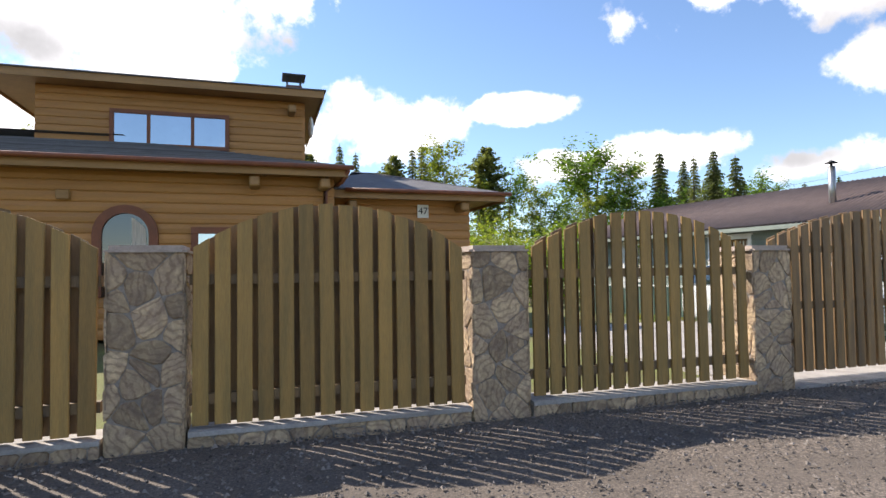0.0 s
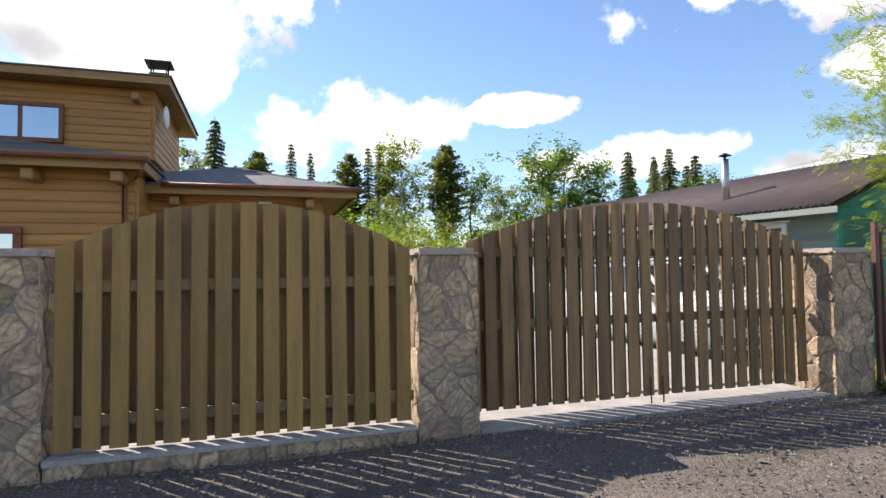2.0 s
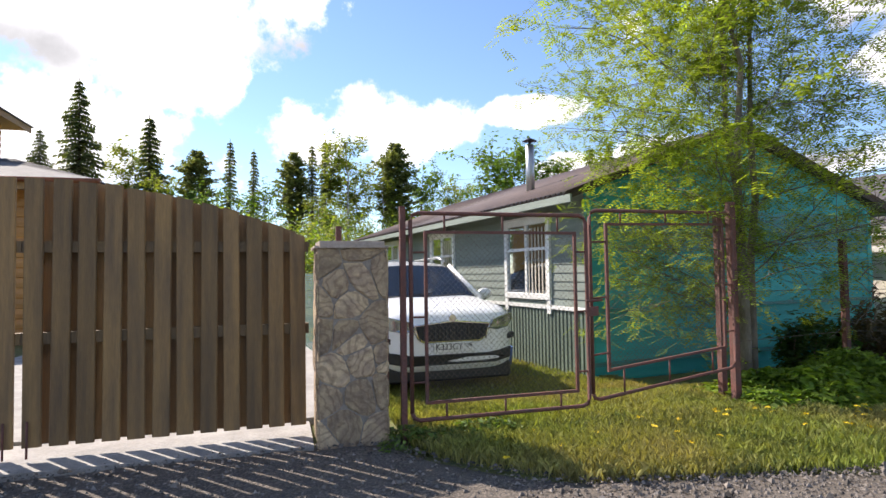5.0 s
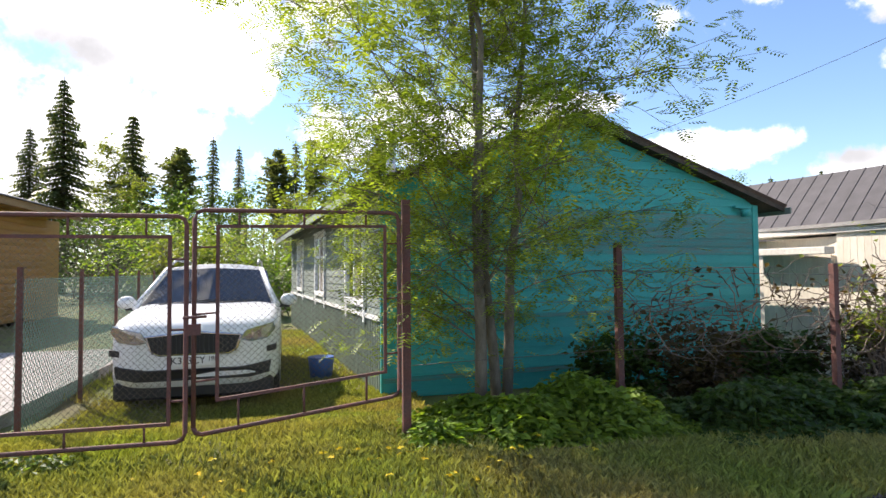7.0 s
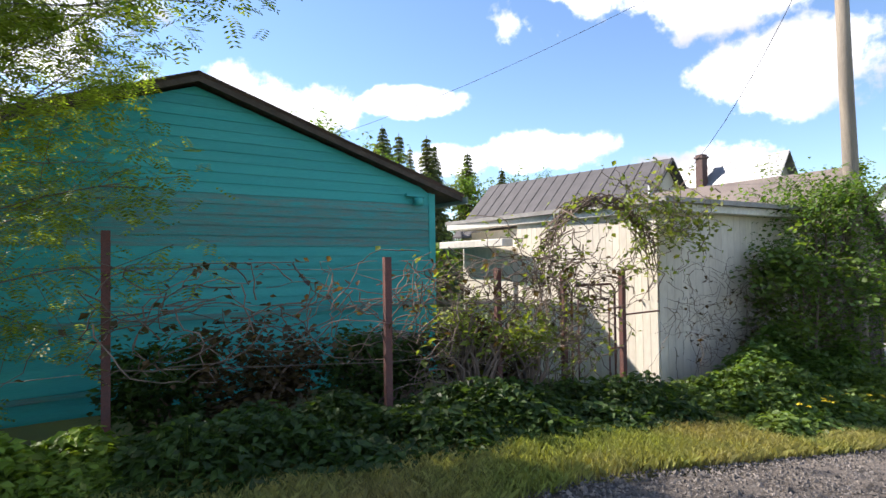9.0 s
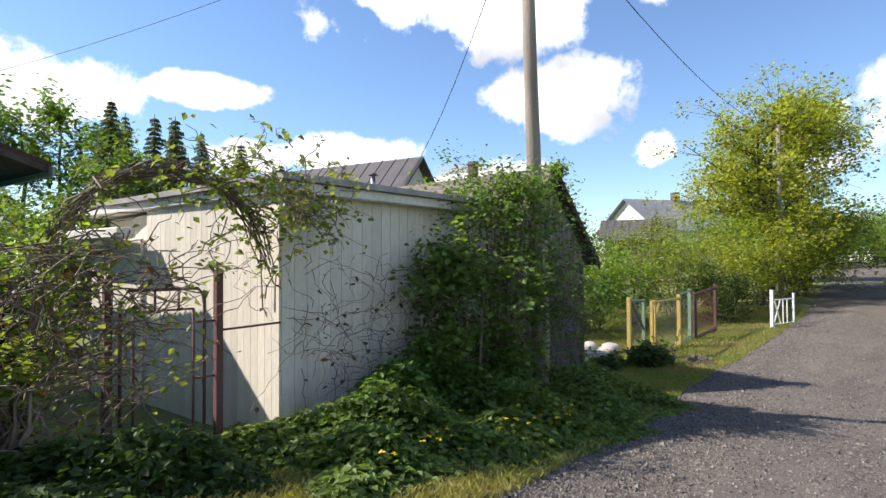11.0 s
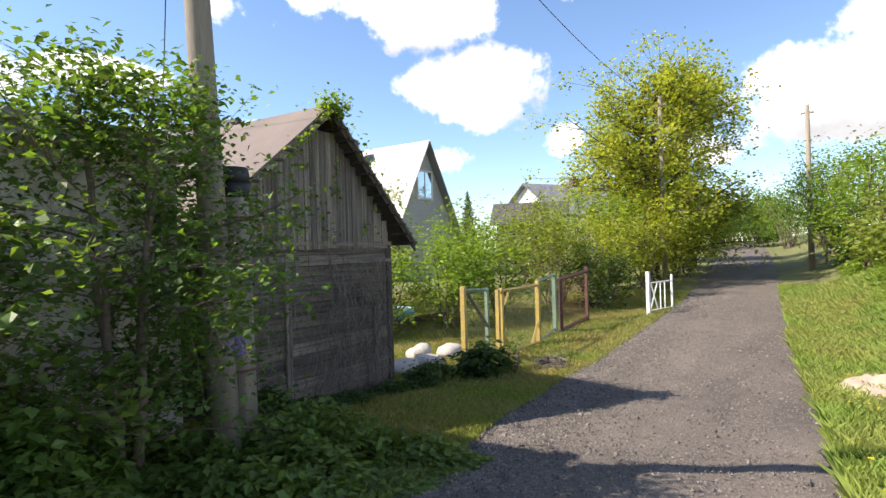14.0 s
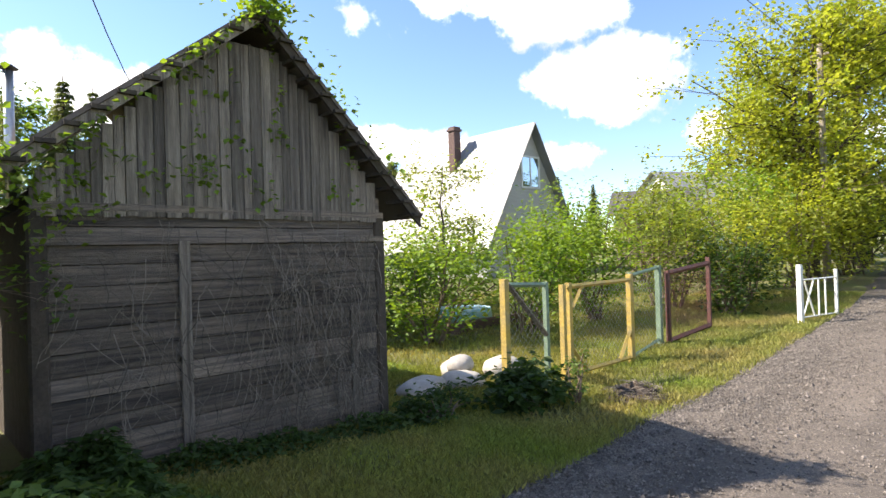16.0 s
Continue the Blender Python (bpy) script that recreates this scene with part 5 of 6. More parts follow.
# mesh panel beyond, white gate farther on
pan = thing("garden_fence", 37.0, 2.1, gz(37, 2), "brown framed chain-link fence panel", "fence")
for p, q in (((-1.0, 0, 1.45), (1.1, 0, 1.58)), ((-1.0, 0, 0.05), (1.1, 0, 0.15)), ((1.1, 0, -0.2), (1.1, 0, 1.72)), ((-1.0, 0, 0), (-1.0, 0, 1.5))):
    beam(p, q, 0.08, M["rust"], pan, "frame_bar")
V, F = chain_link(2.0, 1.36, 0.07, 0.0022)
ob = new("chain_link", np_mesh("chain_link", V + np.array([-0.95, 0, 0.08]), F, M["rust"]))
ob.parent = pan
ob["kind"] = "stuff"
wg = thing("white_gate", 40.4, 0.5, gz(40, 0.5), "white painted metal gate panel", "gate", rz=-14)
for p, q, w in (((-0.7, 0, -0.2), (-0.7, 0, 1.36), 0.10), ((-0.6, 0, 1.0), (0.9, 0, 1.0), 0.028), ((-0.6, 0, 0.12), (0.9, 0, 0.12), 0.028), ((-0.6, 0, 0.12), (-0.1, 0, 1.0), 0.03), ((-0.1, 0, 0.12), (-0.5, 0, 0.95), 0.03), ((0.1, 0, 0.12), (0.1, 0, 1.0), 0.03), ((0.4, 0, 0.12), (0.4, 0, 1.0), 0.03), ((0.9, 0, -0.2), (0.9, 0, 1.2), 0.06)):
    beam(p, q, w, M["whitepaint"], wg, "gate_bar")


def bag(x, y, sx, sy, sz, rz, seed, col="bag"):
    bm = bmesh.new()
    bmesh.ops.create_uvsphere(bm, u_segments=18, v_segments=10, radius=1)
    rr = random.Random(seed)
    for v in bm.verts:
        c = v.co
        k = 1 + 0.10 * noise.noise(c * 2.0 + Vector((seed, 0, 0))) + 0.04 * noise.noise(c * 6 + Vector((seed, 3, 0)))
        v.co = Vector((math.copysign(abs(c.x) ** 0.75, c.x) * sx * k, math.copysign(abs(c.y) ** 0.8, c.y) * sy * k, max(c.z, -0.75) * sz * k))
    for f in bm.faces:
        f.smooth = True
    return solo("sack", bm, M[col], "plump white woven plastic sack on the grass", "sack", "sacks on the grass", at=pose(x, y, gz(x, y) + sz * 0.75, 0, rr.uniform(-6, 6), rz))


bag(29.95, 2.95, 0.42, 0.26, 0.14, 10, 1), bag(30.75, 2.9, 0.34, 0.26, 0.14, -15, 2), bag(31.2, 3.5, 0.30, 0.25, 0.16, 60, 3), bag(31.9, 3.1, 0.36, 0.28, 0.18, 5, 4)
o = bag(31.1, 3.3, 0.32, 0.2, 0.15, 30, 5)
o.location.z += 0.14
# soil heap, blue pool, brick edging
for nm, x, y, sx, sy, sz, m_, lab, cat in (("compost_heap", 32.0, 0.75, 0.55, 0.4, 0.17, "soil", "small heap of dug earth and dry weeds", "heap"), ("sand_pile", 32.1, -4.7, 1.7, 0.95, 0.24, "sand", "spread pile of pinkish building sand on the verge", "sand pile")):
    bm = bmesh.new()
    bmesh.ops.create_grid(bm, x_segments=22, y_segments=22, size=1)
    for v in bm.verts:
        d = min(1, v.co.length)
        hh = (1 - d) ** 0.8 * (1 + 0.9 * noise.noise(v.co * 3) + 0.5 * noise.noise(v.co * 9))
        v.co = Vector((v.co.x * sx, v.co.y * sy, hh * sz - 0.03))
    for f in bm.faces:
        f.smooth = True
    solo(nm, bm, M[m_], lab, cat, at=Matrix.Translation((x, y, gz(x, y) + 0.02)))
rh = np.random.default_rng(17)
paths = []
for i in range(160):
    a, r0 = rh.uniform(0, 6.28), 0.5 * math.sqrt(rh.random())
    p = np.array([32.0 + r0 * math.cos(a) * 1.2, 0.75 + r0 * math.sin(a) * 0.8, gz(32, 0.75) + 0.03 + 0.17 * (1 - r0 * 1.9)])
    d = np.array([math.cos(a + 1.4), math.sin(a + 1.4), rh.uniform(-0.1, 0.35)]) * rh.uniform(0.06, 0.16)
    paths.append(np.array([p, p + d, p + d * 1.9 - np.array([0, 0, 0.03])]))
creeper("dry_stalks", paths, 0.004, [], 0.05, "brown", "tangled dry brown weed stalks lying on the earth heap", "stalks")
pool = thing("paddling_pool", 36.5, 8.5, gz(36, 8), "small pale blue covered pool in the garden", "pool")
bm = bmesh.new()
tube(bm, [(0, 0, 0), (0, 0, 0.3), (0, 0, 0.42)], 0.85, 0.8, sides=20)
part("wall", bm, M["bluecover"], pool)
bm = bmesh.new()
bx(bm, -1.7, 1.9, -1.3, -1.15, -0.05, 0.28)
solo("brick_edging", bm, M["brickred"], "low dark brick edging of a garden bed", "edging", at=Matrix.Translation((36, 8.2, gz(36, 8))), bevel=0.02)

# ---- farther houses ----


def gable_house(name, x, y, w, d, zw, za, rz, wall, roof, label, over=0.5, win=None):
    t = thing(name, x, y, gz(x, y), label, "house", rz=rz)
    bm = bmesh.new()
    prism(bm, [(-w / 2, -0.3), (w / 2, -0.3), (w / 2, zw), (0, za), (-w / 2, zw)], "y", 0, d)
    part("wall", bm, wall, t)
    sl = (za - zw) / (w / 2)
    for s in (-1, 1):
        bm = bmesh.new()
        xe, ze2 = s * (w / 2 + over), zw - over * sl
        prism(bm, [(xe, ze2 + 0.03), (0, za + 0.03), (0, za + 0.13), (xe, ze2 + 0.13)], "y", -over, d + over)
        rf = part("roof_slope", bm, roof, t)
        bm = bmesh.new()
        n = int((d + 2 * over) / 0.6)
        for q in range(n):
            yy = -over + 0.05 + q * 0.6
            prism(bm, [(xe, ze2 + 0.127), (0, za + 0.127), (0, za + 0.165), (xe, ze2 + 0.165)], "y", yy, yy + 0.03)
        part("roof_seam", bm, roof, rf)
    if win:
        framed_window(t, win[0], win[1], win[2], win[3], -0.03, 0, 0, M["whitepaint"], 0.12, ((win[0] + win[1]) / 2,))
    return t


wh = gable_house("white_roof_house", 53.0, 18.6, 8.4, 11, 2.3, 9.2, 0, M["greysiding"], M["metalroof"], "grey steep-gabled house with pale sheet metal roof", 0.6, (-0.75, 0.85, 5.4, 7.2))
bm = bmesh.new()
bx(bm, -1.5, -0.9, 5.0, 5.6, 5.5, 9.9), bx(bm, -1.58, -0.82, 4.92, 5.68, 9.6, 9.75)
part("chimney", bm, M["brickred"], wh, "dark brick chimney", bevel=0.02)
bm = bmesh.new()
prism(bm, [(4.0, 2.6), (8.5, 0.9), (8.5, 1.05), (4.0, 2.75)], "y", -0.5, 9)
part("porch_roof", bm, M["metalroof"], wh, "low pale lean-to roof")
wh2 = gable_house("far_white_house", 97, 20.8, 11, 12, 4.8, 8.6, 62, M["whitepaint"], M["metalroof"], "distant white house with pale metal roof", 0.7, (-1.3, 1.3, 4.9, 6.6))
bm = bmesh.new()
bx(bm, -0.4, 0.4, 4, 4.8, 7.5, 9.8)
part("chimney", bm, M["brickred"], wh2)
gable_house("small_outbuilding", 64, 13, 4.0, 5, 3.6, 5.0, 20, M["greywood"], M["darkroof"], "small dark boarded outbuilding behind the shrubs", 0.5)
gm = gable_house("gambrel_house", 31.9, 10.7, 4.6, 9.0, 4.1, 6.4, 12, M["cream"], M["darkroof"], "cream house with dark corrugated roof behind the sheds", 0.35)

# ---- white estate car ----
car = thing("white_suv", 9.38, 2.62, gz(9.4, 4) + 0.02, "white five-door estate car parked nose to the gate", "car", rz=2.0)


car.scale = (1.0, 1.0, 1.06)


def loft(sections, n=20):
    """Skins closed cross-sections given as (y, half width, z low, z high, power)."""
    bm = bmesh.new()
    rings = []
    for y, hw, zl, zh, pw in sections:
        ring = []
        for k in range(n):
            a = 2 * math.pi * k / n
            c, s = math.cos(a), math.sin(a)
            ring.append(bm.verts.new((math.copysign(abs(c) ** pw, c) * hw, y, (zl + zh) / 2 + math.copysign(abs(s) ** pw, s) * (zh - zl) / 2)))
        rings.append(ring)
    for a, b in zip(rings, rings[1:]):
        for k in range(n):
            f = bm.faces.new((a[k], b[k], b[(k + 1) % n], a[(k + 1) % n]))
            f.smooth = True
    bm.faces.new(rings[0]), bm.faces.new(rings[-1][::-1])
    return bm


body = part("body", loft([(0.0, 0.62, 0.42, 0.86, 0.4), (0.05, 0.78, 0.32, 0.95, 0.35), (0.16, 0.88, 0.26, 1.02, 0.3), (0.4, 0.93, 0.24, 1.07, 0.28), (1.0, 0.94, 0.24, 1.13, 0.28), (1.45, 0.94, 0.24, 1.17, 0.28), (3.6, 0.94, 0.24, 1.12, 0.28), (4.4, 0.92, 0.26, 1.1, 0.28), (4.68, 0.84, 0.35, 1.0, 0.35)], 40), M["carpaint"], car, "glossy white body")
bm = bmesh.new()
prof = [(1.25, 1.12, 0.86), (2.0, 1.60, 0.66), (2.4, 1.665, 0.64), (3.6, 1.66, 0.63), (4.35, 1.5, 0.62), (4.6, 1.08, 0.8)]
rows_ = []
for y, z, hw in prof:
    rows_.append([bm.verts.new((s * hw, y, z)) for s in (-1, -0.92, -0.5, 0, 0.5, 0.92, 1)])
    for k, v in enumerate(rows_[-1]):
        v.co.z -= 0.05 * (abs((-1, -0.92, -0.5, 0, 0.5, 0.92, 1)[k])) ** 2
for a, b in zip(rows_[1:], rows_[2:]):
    for k in range(6):
        f = bm.faces.new((a[k], a[k + 1], b[k + 1], b[k]))
        f.smooth = True
bmesh.ops.solidify(bm, geom=bm.faces[:], thickness=0.03)
for v in list(bm.verts):
    if not v.link_faces:
        bm.verts.remove(v)
part("roof", bm, M["carpaint"], car)
bm = bmesh.new()
w = [bm.verts.new(p) for p in ((-0.82, 1.22, 1.12), (0.82, 1.22, 1.12), (0.62, 1.98, 1.57), (-0.62, 1.98, 1.57), (0, 1.12, 1.13), (0, 1.96, 1.60))]
bm.faces.new((w[0], w[4], w[5], w[3])), bm.faces.new((w[4], w[1], w[2], w[5]))
bmesh.ops.solidify(bm, geom=bm.faces[:], thickness=0.01)
part("windscreen", bm, M["glass_dark"], car, "dark raked windscreen")
for s in (-1, 1):
    bm = bmesh.new()
    prism(bm, [(1.4, 1.12), (2.1, 1.56), (3.7, 1.58), (4.35, 1.42), (4.55, 1.12)], "x", s * 0.80 - 0.02, s * 0.80 + 0.02)
    for v in bm.verts:
        v.co.x -= s * (v.co.z - 1.12) * 0.32 - s * 0.05
    part("side_glass", bm, M["glass_dark"], car)
    bm = bmesh.new()
    tube(bm, [(s * 0.90, 1.18, 1.1), (s * 0.76, 1.6, 1.36), (s * 0.655, 2.0, 1.59)], 0.035, 0.03, sides=8)
    part("pillar", bm, M["carpaint"], car)
    bm = bmesh.new()
    tube(bm, [(s * 0.6, 2.1, 1.66), (s * 0.6, 2.4, 1.715), (s * 0.59, 3.8, 1.70), (s * 0.59, 4.1, 1.64)], 0.018, sides=6)
    part("roof_rail", bm, M["galv"], car)
    bm = bmesh.new()
    bmesh.ops.create_uvsphere(bm, u_segments=14, v_segments=8, radius=1)
    for v in bm.verts:
        v.co = Vector((s * 1.05 + v.co.x * 0.12, 1.45 + v.co.y * 0.07, 1.16 + v.co.z * 0.085))
    for f in bm.faces:
        f.smooth = True
    mi = part("wing_mirror", bm, M["carpaint"], car)
    bm = bmesh.new()
    bx(bm, s * 0.98 - 0.08, s * 0.98 + 0.08, 1.42, 1.48, 1.06, 1.10)
    part("mirror_foot", bm, M["blackplastic"], mi)
    # headlamp, fog lamp
    bm = bmesh.new()
    prism(bm, [(s * 0.48, 0.80), (s * 0.56, 0.90), (s * 0.86, 0.97), (s * 0.89, 0.90), (s * 0.80, 0.80), (s * 0.62, 0.77)], "y", 0.0, 0.2)
    for v in bm.verts:
        v.co.y += (abs(v.co.x) - 0.45) ** 1.5 * 0.42 - 0.045
    hl = part("headlight", bm, M["lampglass"], car, "clear glass headlight", bevel=0.006)
    bm = bmesh.new()
    for q in range(2):
        tube(bm, [(s * (0.6 + q * 0.13), 0.03 + q * 0.08, 0.86 + 0.02 * q), (s * (0.6 + q * 0.13), -0.004 + q * 0.085, 0.86 + 0.02 * q)], 0.04, 0.045, sides=12)
    part("lens", bm, M["chrome"], hl)
    bm = bmesh.new()
    prism(bm, [(s * 0.66, 0.62), (s * 0.66, 0.69), (s * 0.9, 0.72), (s * 0.9, 0.66)], "y", -0.01, 0.12)
    for v in bm.verts:
        v.co.y += (abs(v.co.x) - 0.5) * 0.24
    part("fog_light", bm, M["blackplastic"], car, "dark fog light slot")
    for yw in (0.95, 3.72):
        bm = bmesh.new()
        tube(bm, [(s * 0.72, yw, 0.35), (s * 0.90, yw, 0.35), (s * 0.93, yw, 0.35)], 0.35, 0.33, sides=28)
        wl_ = part("wheel", bm, M["rubber"], car, "black tyre")
        bm = bmesh.new()
        tube(bm, [(s * 0.92, yw, 0.35), (s * 0.945, yw, 0.35)], 0.22, 0.19, sides=20)
        part("rim", bm, M["galv"], wl_)
bm = bmesh.new()
prism(bm, [(-0.52, 0.86), (0, 0.905), (0.52, 0.86), (0.47, 0.70), (0.38, 0.645), (-0.38, 0.645), (-0.47, 0.70)], "y", -0.03, 0.06)
gr = part("grille", bm, M["chrome"], car, "chrome-edged radiator grille", bevel=0.008)
bm = bmesh.new()
prism(bm, [(-0.49, 0.845), (0, 0.885), (0.49, 0.845), (0.445, 0.705), (0.365, 0.66), (-0.365, 0.66), (-0.445, 0.705)], "y", -0.034, -0.03)
part("grille_opening", bm, M["black"], gr)
for k in range(19):
    bm = bmesh.new()
    xk = -0.44 + k * 0.049
    bx(bm, xk, xk + 0.012, -0.045, -0.032, 0.67, 0.85)
    part("slat", bm, M["blackplastic"], gr)
bm = bmesh.new()
tube(bm, [(0, -0.03, 0.93), (0, 0.0, 0.93)], 0.045, 0.05, sides=18)
part("badge", bm, M["chrome"], car, "round metal badge")
bm = bmesh.new()
prism(bm, [(-0.84, 0.55), (-0.5, 0.50), (0.5, 0.50), (0.84, 0.55), (0.82, 0.42), (0.6, 0.38), (-0.6, 0.38), (-0.82, 0.42)], "y", -0.03, 0.25)
for v in bm.verts:
    v.co.y += max(0, abs(v.co.x) - 0.5) ** 1.5 * 0.35
part("lower_intake", bm, M["blackplastic"], car, "black lower bumper intake", bevel=0.01)
bm = bmesh.new()
bx(bm, -0.86, 0.86, 0.09, 0.5, 0.17, 0.37)
part("skid_plate", bm, M["blackplastic"], car, bevel=0.03)
bm = bmesh.new()
bx(bm, -0.26, 0.26, -0.055, -0.035, 0.535, 0.648)
pl = part("licence_plate", bm, M["plate"], car, "white registration plate", bevel=0.004)
letters("K333CY", 0.105, pose(-0.06, -0.058, 0.592, 90), M["black"], pl, "plate_characters")
letters("198", 0.07, pose(0.2, -0.058, 0.605, 90), M["black"], pl, "plate_region")
for p, q in (((-0.6, 1.13, 1.145), (0.1, 1.2, 1.19)), ((0.0, 1.1, 1.15), (0.6, 1.2, 1.18))):
    bm = bmesh.new()
    tube(bm, [p, q], 0.008)
    part("wiper", bm, M["blackplastic"], car)
# net fence beside the car
nf = thing("net_fence", 7.9, 4.5, gz(7.9, 4.5), "green chain-link fence on rusty posts beside the car", "fence", rz=90 + 6)
for k in range(5):
    bm = bmesh.new()
    bx(bm, -3.4 + k * 2.0, -3.36 + k * 2.0, -0.02, 0.02, -0.2, 1.5)
    part("fence_post", bm, M["rust"], nf)
V, F = chain_link(9.0, 1.35, 0.05, 0.003)
ob = new("chain_link", np_mesh("chain_link", V + np.array([-3.4, 0.03, 0.05]), F, M["netgreen"]))
ob.parent = nf
ob["kind"] = "stuff"

# ---- plants ----


def clump_points(rng, centre, radii, n, k):
    """Points of foliage: n leaves spread over k clumps on and in an ellipsoid, with gaps between them."""
    c, r = np.array(centre), np.array(radii)
    d = rng.normal(0, 1, (k, 3))
    d /= np.linalg.norm(d, axis=1, keepdims=True)
    cl = c + d * r * rng.uniform(0.45, 1.0, (k, 1))
    pick = rng.integers(0, k, n)
    sz = rng.uniform(0.10, 0.26, k)
    P = cl[pick] + rng.normal(0, 1, (n, 3)) * (r.mean() * sz[pick])[:, None]
    return P, cl


def shrub(name, x, y, h, rx, ry, n, size, leaf, label, cat="shrub", seed=1, k=60, group="", low=0.1, stem="twig", droop=0.1, aspect=0.6, stems=14):
    rng = np.random.default_rng(seed)
    z0 = gz(x, y)
    t = thing(name, x, y, z0, label, cat, group)
    P, cl = clump_points(rng, (0, 0, h * (0.5 + low * 0.5)), (rx, ry, h * 0.5 * (1 - low)), n, k)
    P = P[P[:, 2] > 0.02]
    V, F = leaf_quads(P, size, rng, aspect, 0.45, droop)
    ob = new("foliage", np_mesh("foliage", V, F, L[leaf]))
    ob.parent = t
    ob["kind"] = "stuff"
    paths = []
    for c in cl[rng.permutation(len(cl))[:stems]]:
        b = np.array([rng.normal(0, rx * 0.12), rng.normal(0, ry * 0.12), -0.05])
        m = (b + c) / 2 + np.array([rng.normal(0, 0.08), rng.normal(0, 0.08), h * 0.08])
        paths.append(np.array([b, (b + m) / 2 + rng.normal(0, 0.02, 3), m, (m + c) / 2 + rng.normal(0, 0.03, 3), c]))
    V, F = stems_np(paths, 0.012 + 0.006 * h, 5)
    ob = new("stemwork", np_mesh("stemwork", V, F, M[stem], True))
    ob.parent = t
    ob["kind"] = "stuff"
    return t


def branch_tree(name, x, y, h, r, leaf, size, nl, label, seed, trunk_r=0.12, bark="bark", base=0.3, stems=1, spread=0.25, limbs=16, group="", aspect=0.55, droop=0.15, flop=1.0, pinnate=False, crown_r=None, cat="tree"):
    """A tapered trunk or trunks, limbs with side branches, and leaves on clumps at the branch ends."""
    rng = np.random.default_rng(seed)
    z0 = gz(x, y)
    t = thing(name, x, y, z0, label, cat, group)
    ends, paths, radii = [], [], []
    for s in range(stems):
        a = 2 * math.pi * s / max(1, stems) + rng.uniform(0, 1)
        lean = np.array([math.cos(a), math.sin(a)]) * spread * (0 if stems == 1 else 1)
        pts = []
        for i in range(9):
            f = i / 8
            pts.append([lean[0] * (0.25 + f * h * 0.35) + rng.normal(0, 0.02 * h * f * 0.5), lean[1] * (0.25 + f * h * 0.35) + rng.normal(0, 0.02 * h * f * 0.5), f * h * 0.97 - 0.1])
        pts = np.array(pts)
        bm = bmesh.new()
        tube(bm, [tuple(p) for p in pts], trunk_r, trunk_r * 0.12, sides=9)
        part("trunk", bm, M[bark], t)
        for i in range(limbs):
            f = base + (1 - base) * (i + rng.uniform(0, 1)) / limbs * 0.97
            j = f * 8
            p0 = pts[int(j)] + (pts[min(8, int(j) + 1)] - pts[int(j)]) * (j - int(j))
            a = rng.uniform(0, 2 * math.pi)
            ln = r * (0.35 + 0.75 * math.sin(math.pi * min(1, max(0, (f - base) / (1 - base)) * 0.8 + 0.18))) * rng.uniform(0.7, 1.15)
            up = rng.uniform(0.25, 1.1) if pinnate else rng.uniform(0.25, 0.9)
            d = np.array([math.cos(a), math.sin(a), up])
            d /= np.linalg.norm(d)
            q = [p0]
            for s2 in range(5):
                d = d + rng.normal(0, 0.13, 3) - np.array([0, 0, 0.07 * flop])
                d /= np.linalg.norm(d)
                q.append(q[-1] + d * ln / 5)
            q = np.array(q)
            paths.append(q)
            radii.append(trunk_r * (0.16 if pinnate else 0.28) * (1 - f * 0.6))
            for s2 in range(2, 6):
                ends.append((q[s2], 0.8))
                for s3 in range(3):
                    e = q[s2] + rng.normal(0, 0.16 * r, 3)
                    ends.append((e, 1.0))
                    paths.append(np.array([q[s2 - 1], (q[s2 - 1] + e) / 2 + rng.normal(0, 0.03, 3), e]))
                    radii.append(trunk_r * 0.05)
    V, F, b = [], [], 0
    for q, rr in zip(paths, radii):
        v, f = stems_np([q], max(0.0025, rr), 4)
        V.append(v), F.append(f + b)
        b += len(v)
    ob = new("branchwork", np_mesh("branchwork", np.concatenate(V), np.concatenate(F), M[bark if bark != "bark_white" else "twig"], True))
    ob.parent = t
    ob["kind"] = "stuff"
    E_ = np.array([e for e, _ in ends])
    pick = rng.integers(0, len(E_), nl)
    P = E_[pick] + rng.normal(0, 1, (nl, 3)) * (0.11 if pinnate else 0.05 * r + 0.04)
    if pinnate:
        # feathered leaves: leaflets in pairs along a drooping stalk
        a = rng.uniform(0, 2 * np.pi, nl)
        dz = rng.uniform(-0.75, 0.15, nl)
        d = np.stack([np.cos(a), np.sin(a), dz], 1)
        d /= np.linalg.norm(d, axis=1, keepdims=True)
        s = np.stack([-np.sin(a), np.cos(a), np.zeros(nl)], 1)
        V = []
        ln = rng.uniform(0.13, 0.19, nl)[:, None]
        for kf in range(5):
            o = P + d * ln * (0.2 + kf * 0.2) + np.array([0, 0, -0.006 * kf])
            for sg in (-1, 1):
                dirn = s * sg * 1.0 + d * 0.3 + np.array([0, 0, -0.15])
                l2 = size * (1 - abs(kf - 2.5) * 0.1)
                wv = d * l2 * 0.21
                V.append(np.stack([o, o + dirn * l2 * 0.5 + wv, o + dirn * l2, o + dirn * l2 * 0.5 - wv], 1))
        V = np.concatenate(V).reshape(-1, 3)
        F = np.arange(len(V)).reshape(-1, 4)
    else:
        V, F = leaf_quads(P, size, rng, aspect, 0.4, droop)
    ob = new("crown", np_mesh("crown", V, F, L[leaf]))
    ob.parent = t
    ob["kind"] = "stuff"
    return t


def conifer(name, h, r, leaf, label, seed, bare=0.12, thin=1.0, top_only=False):
    rng = np.random.default_rng(seed)
    t = thing(name, 0, 0, 0, label, "tree", "far trees")
    bm = bmesh.new()
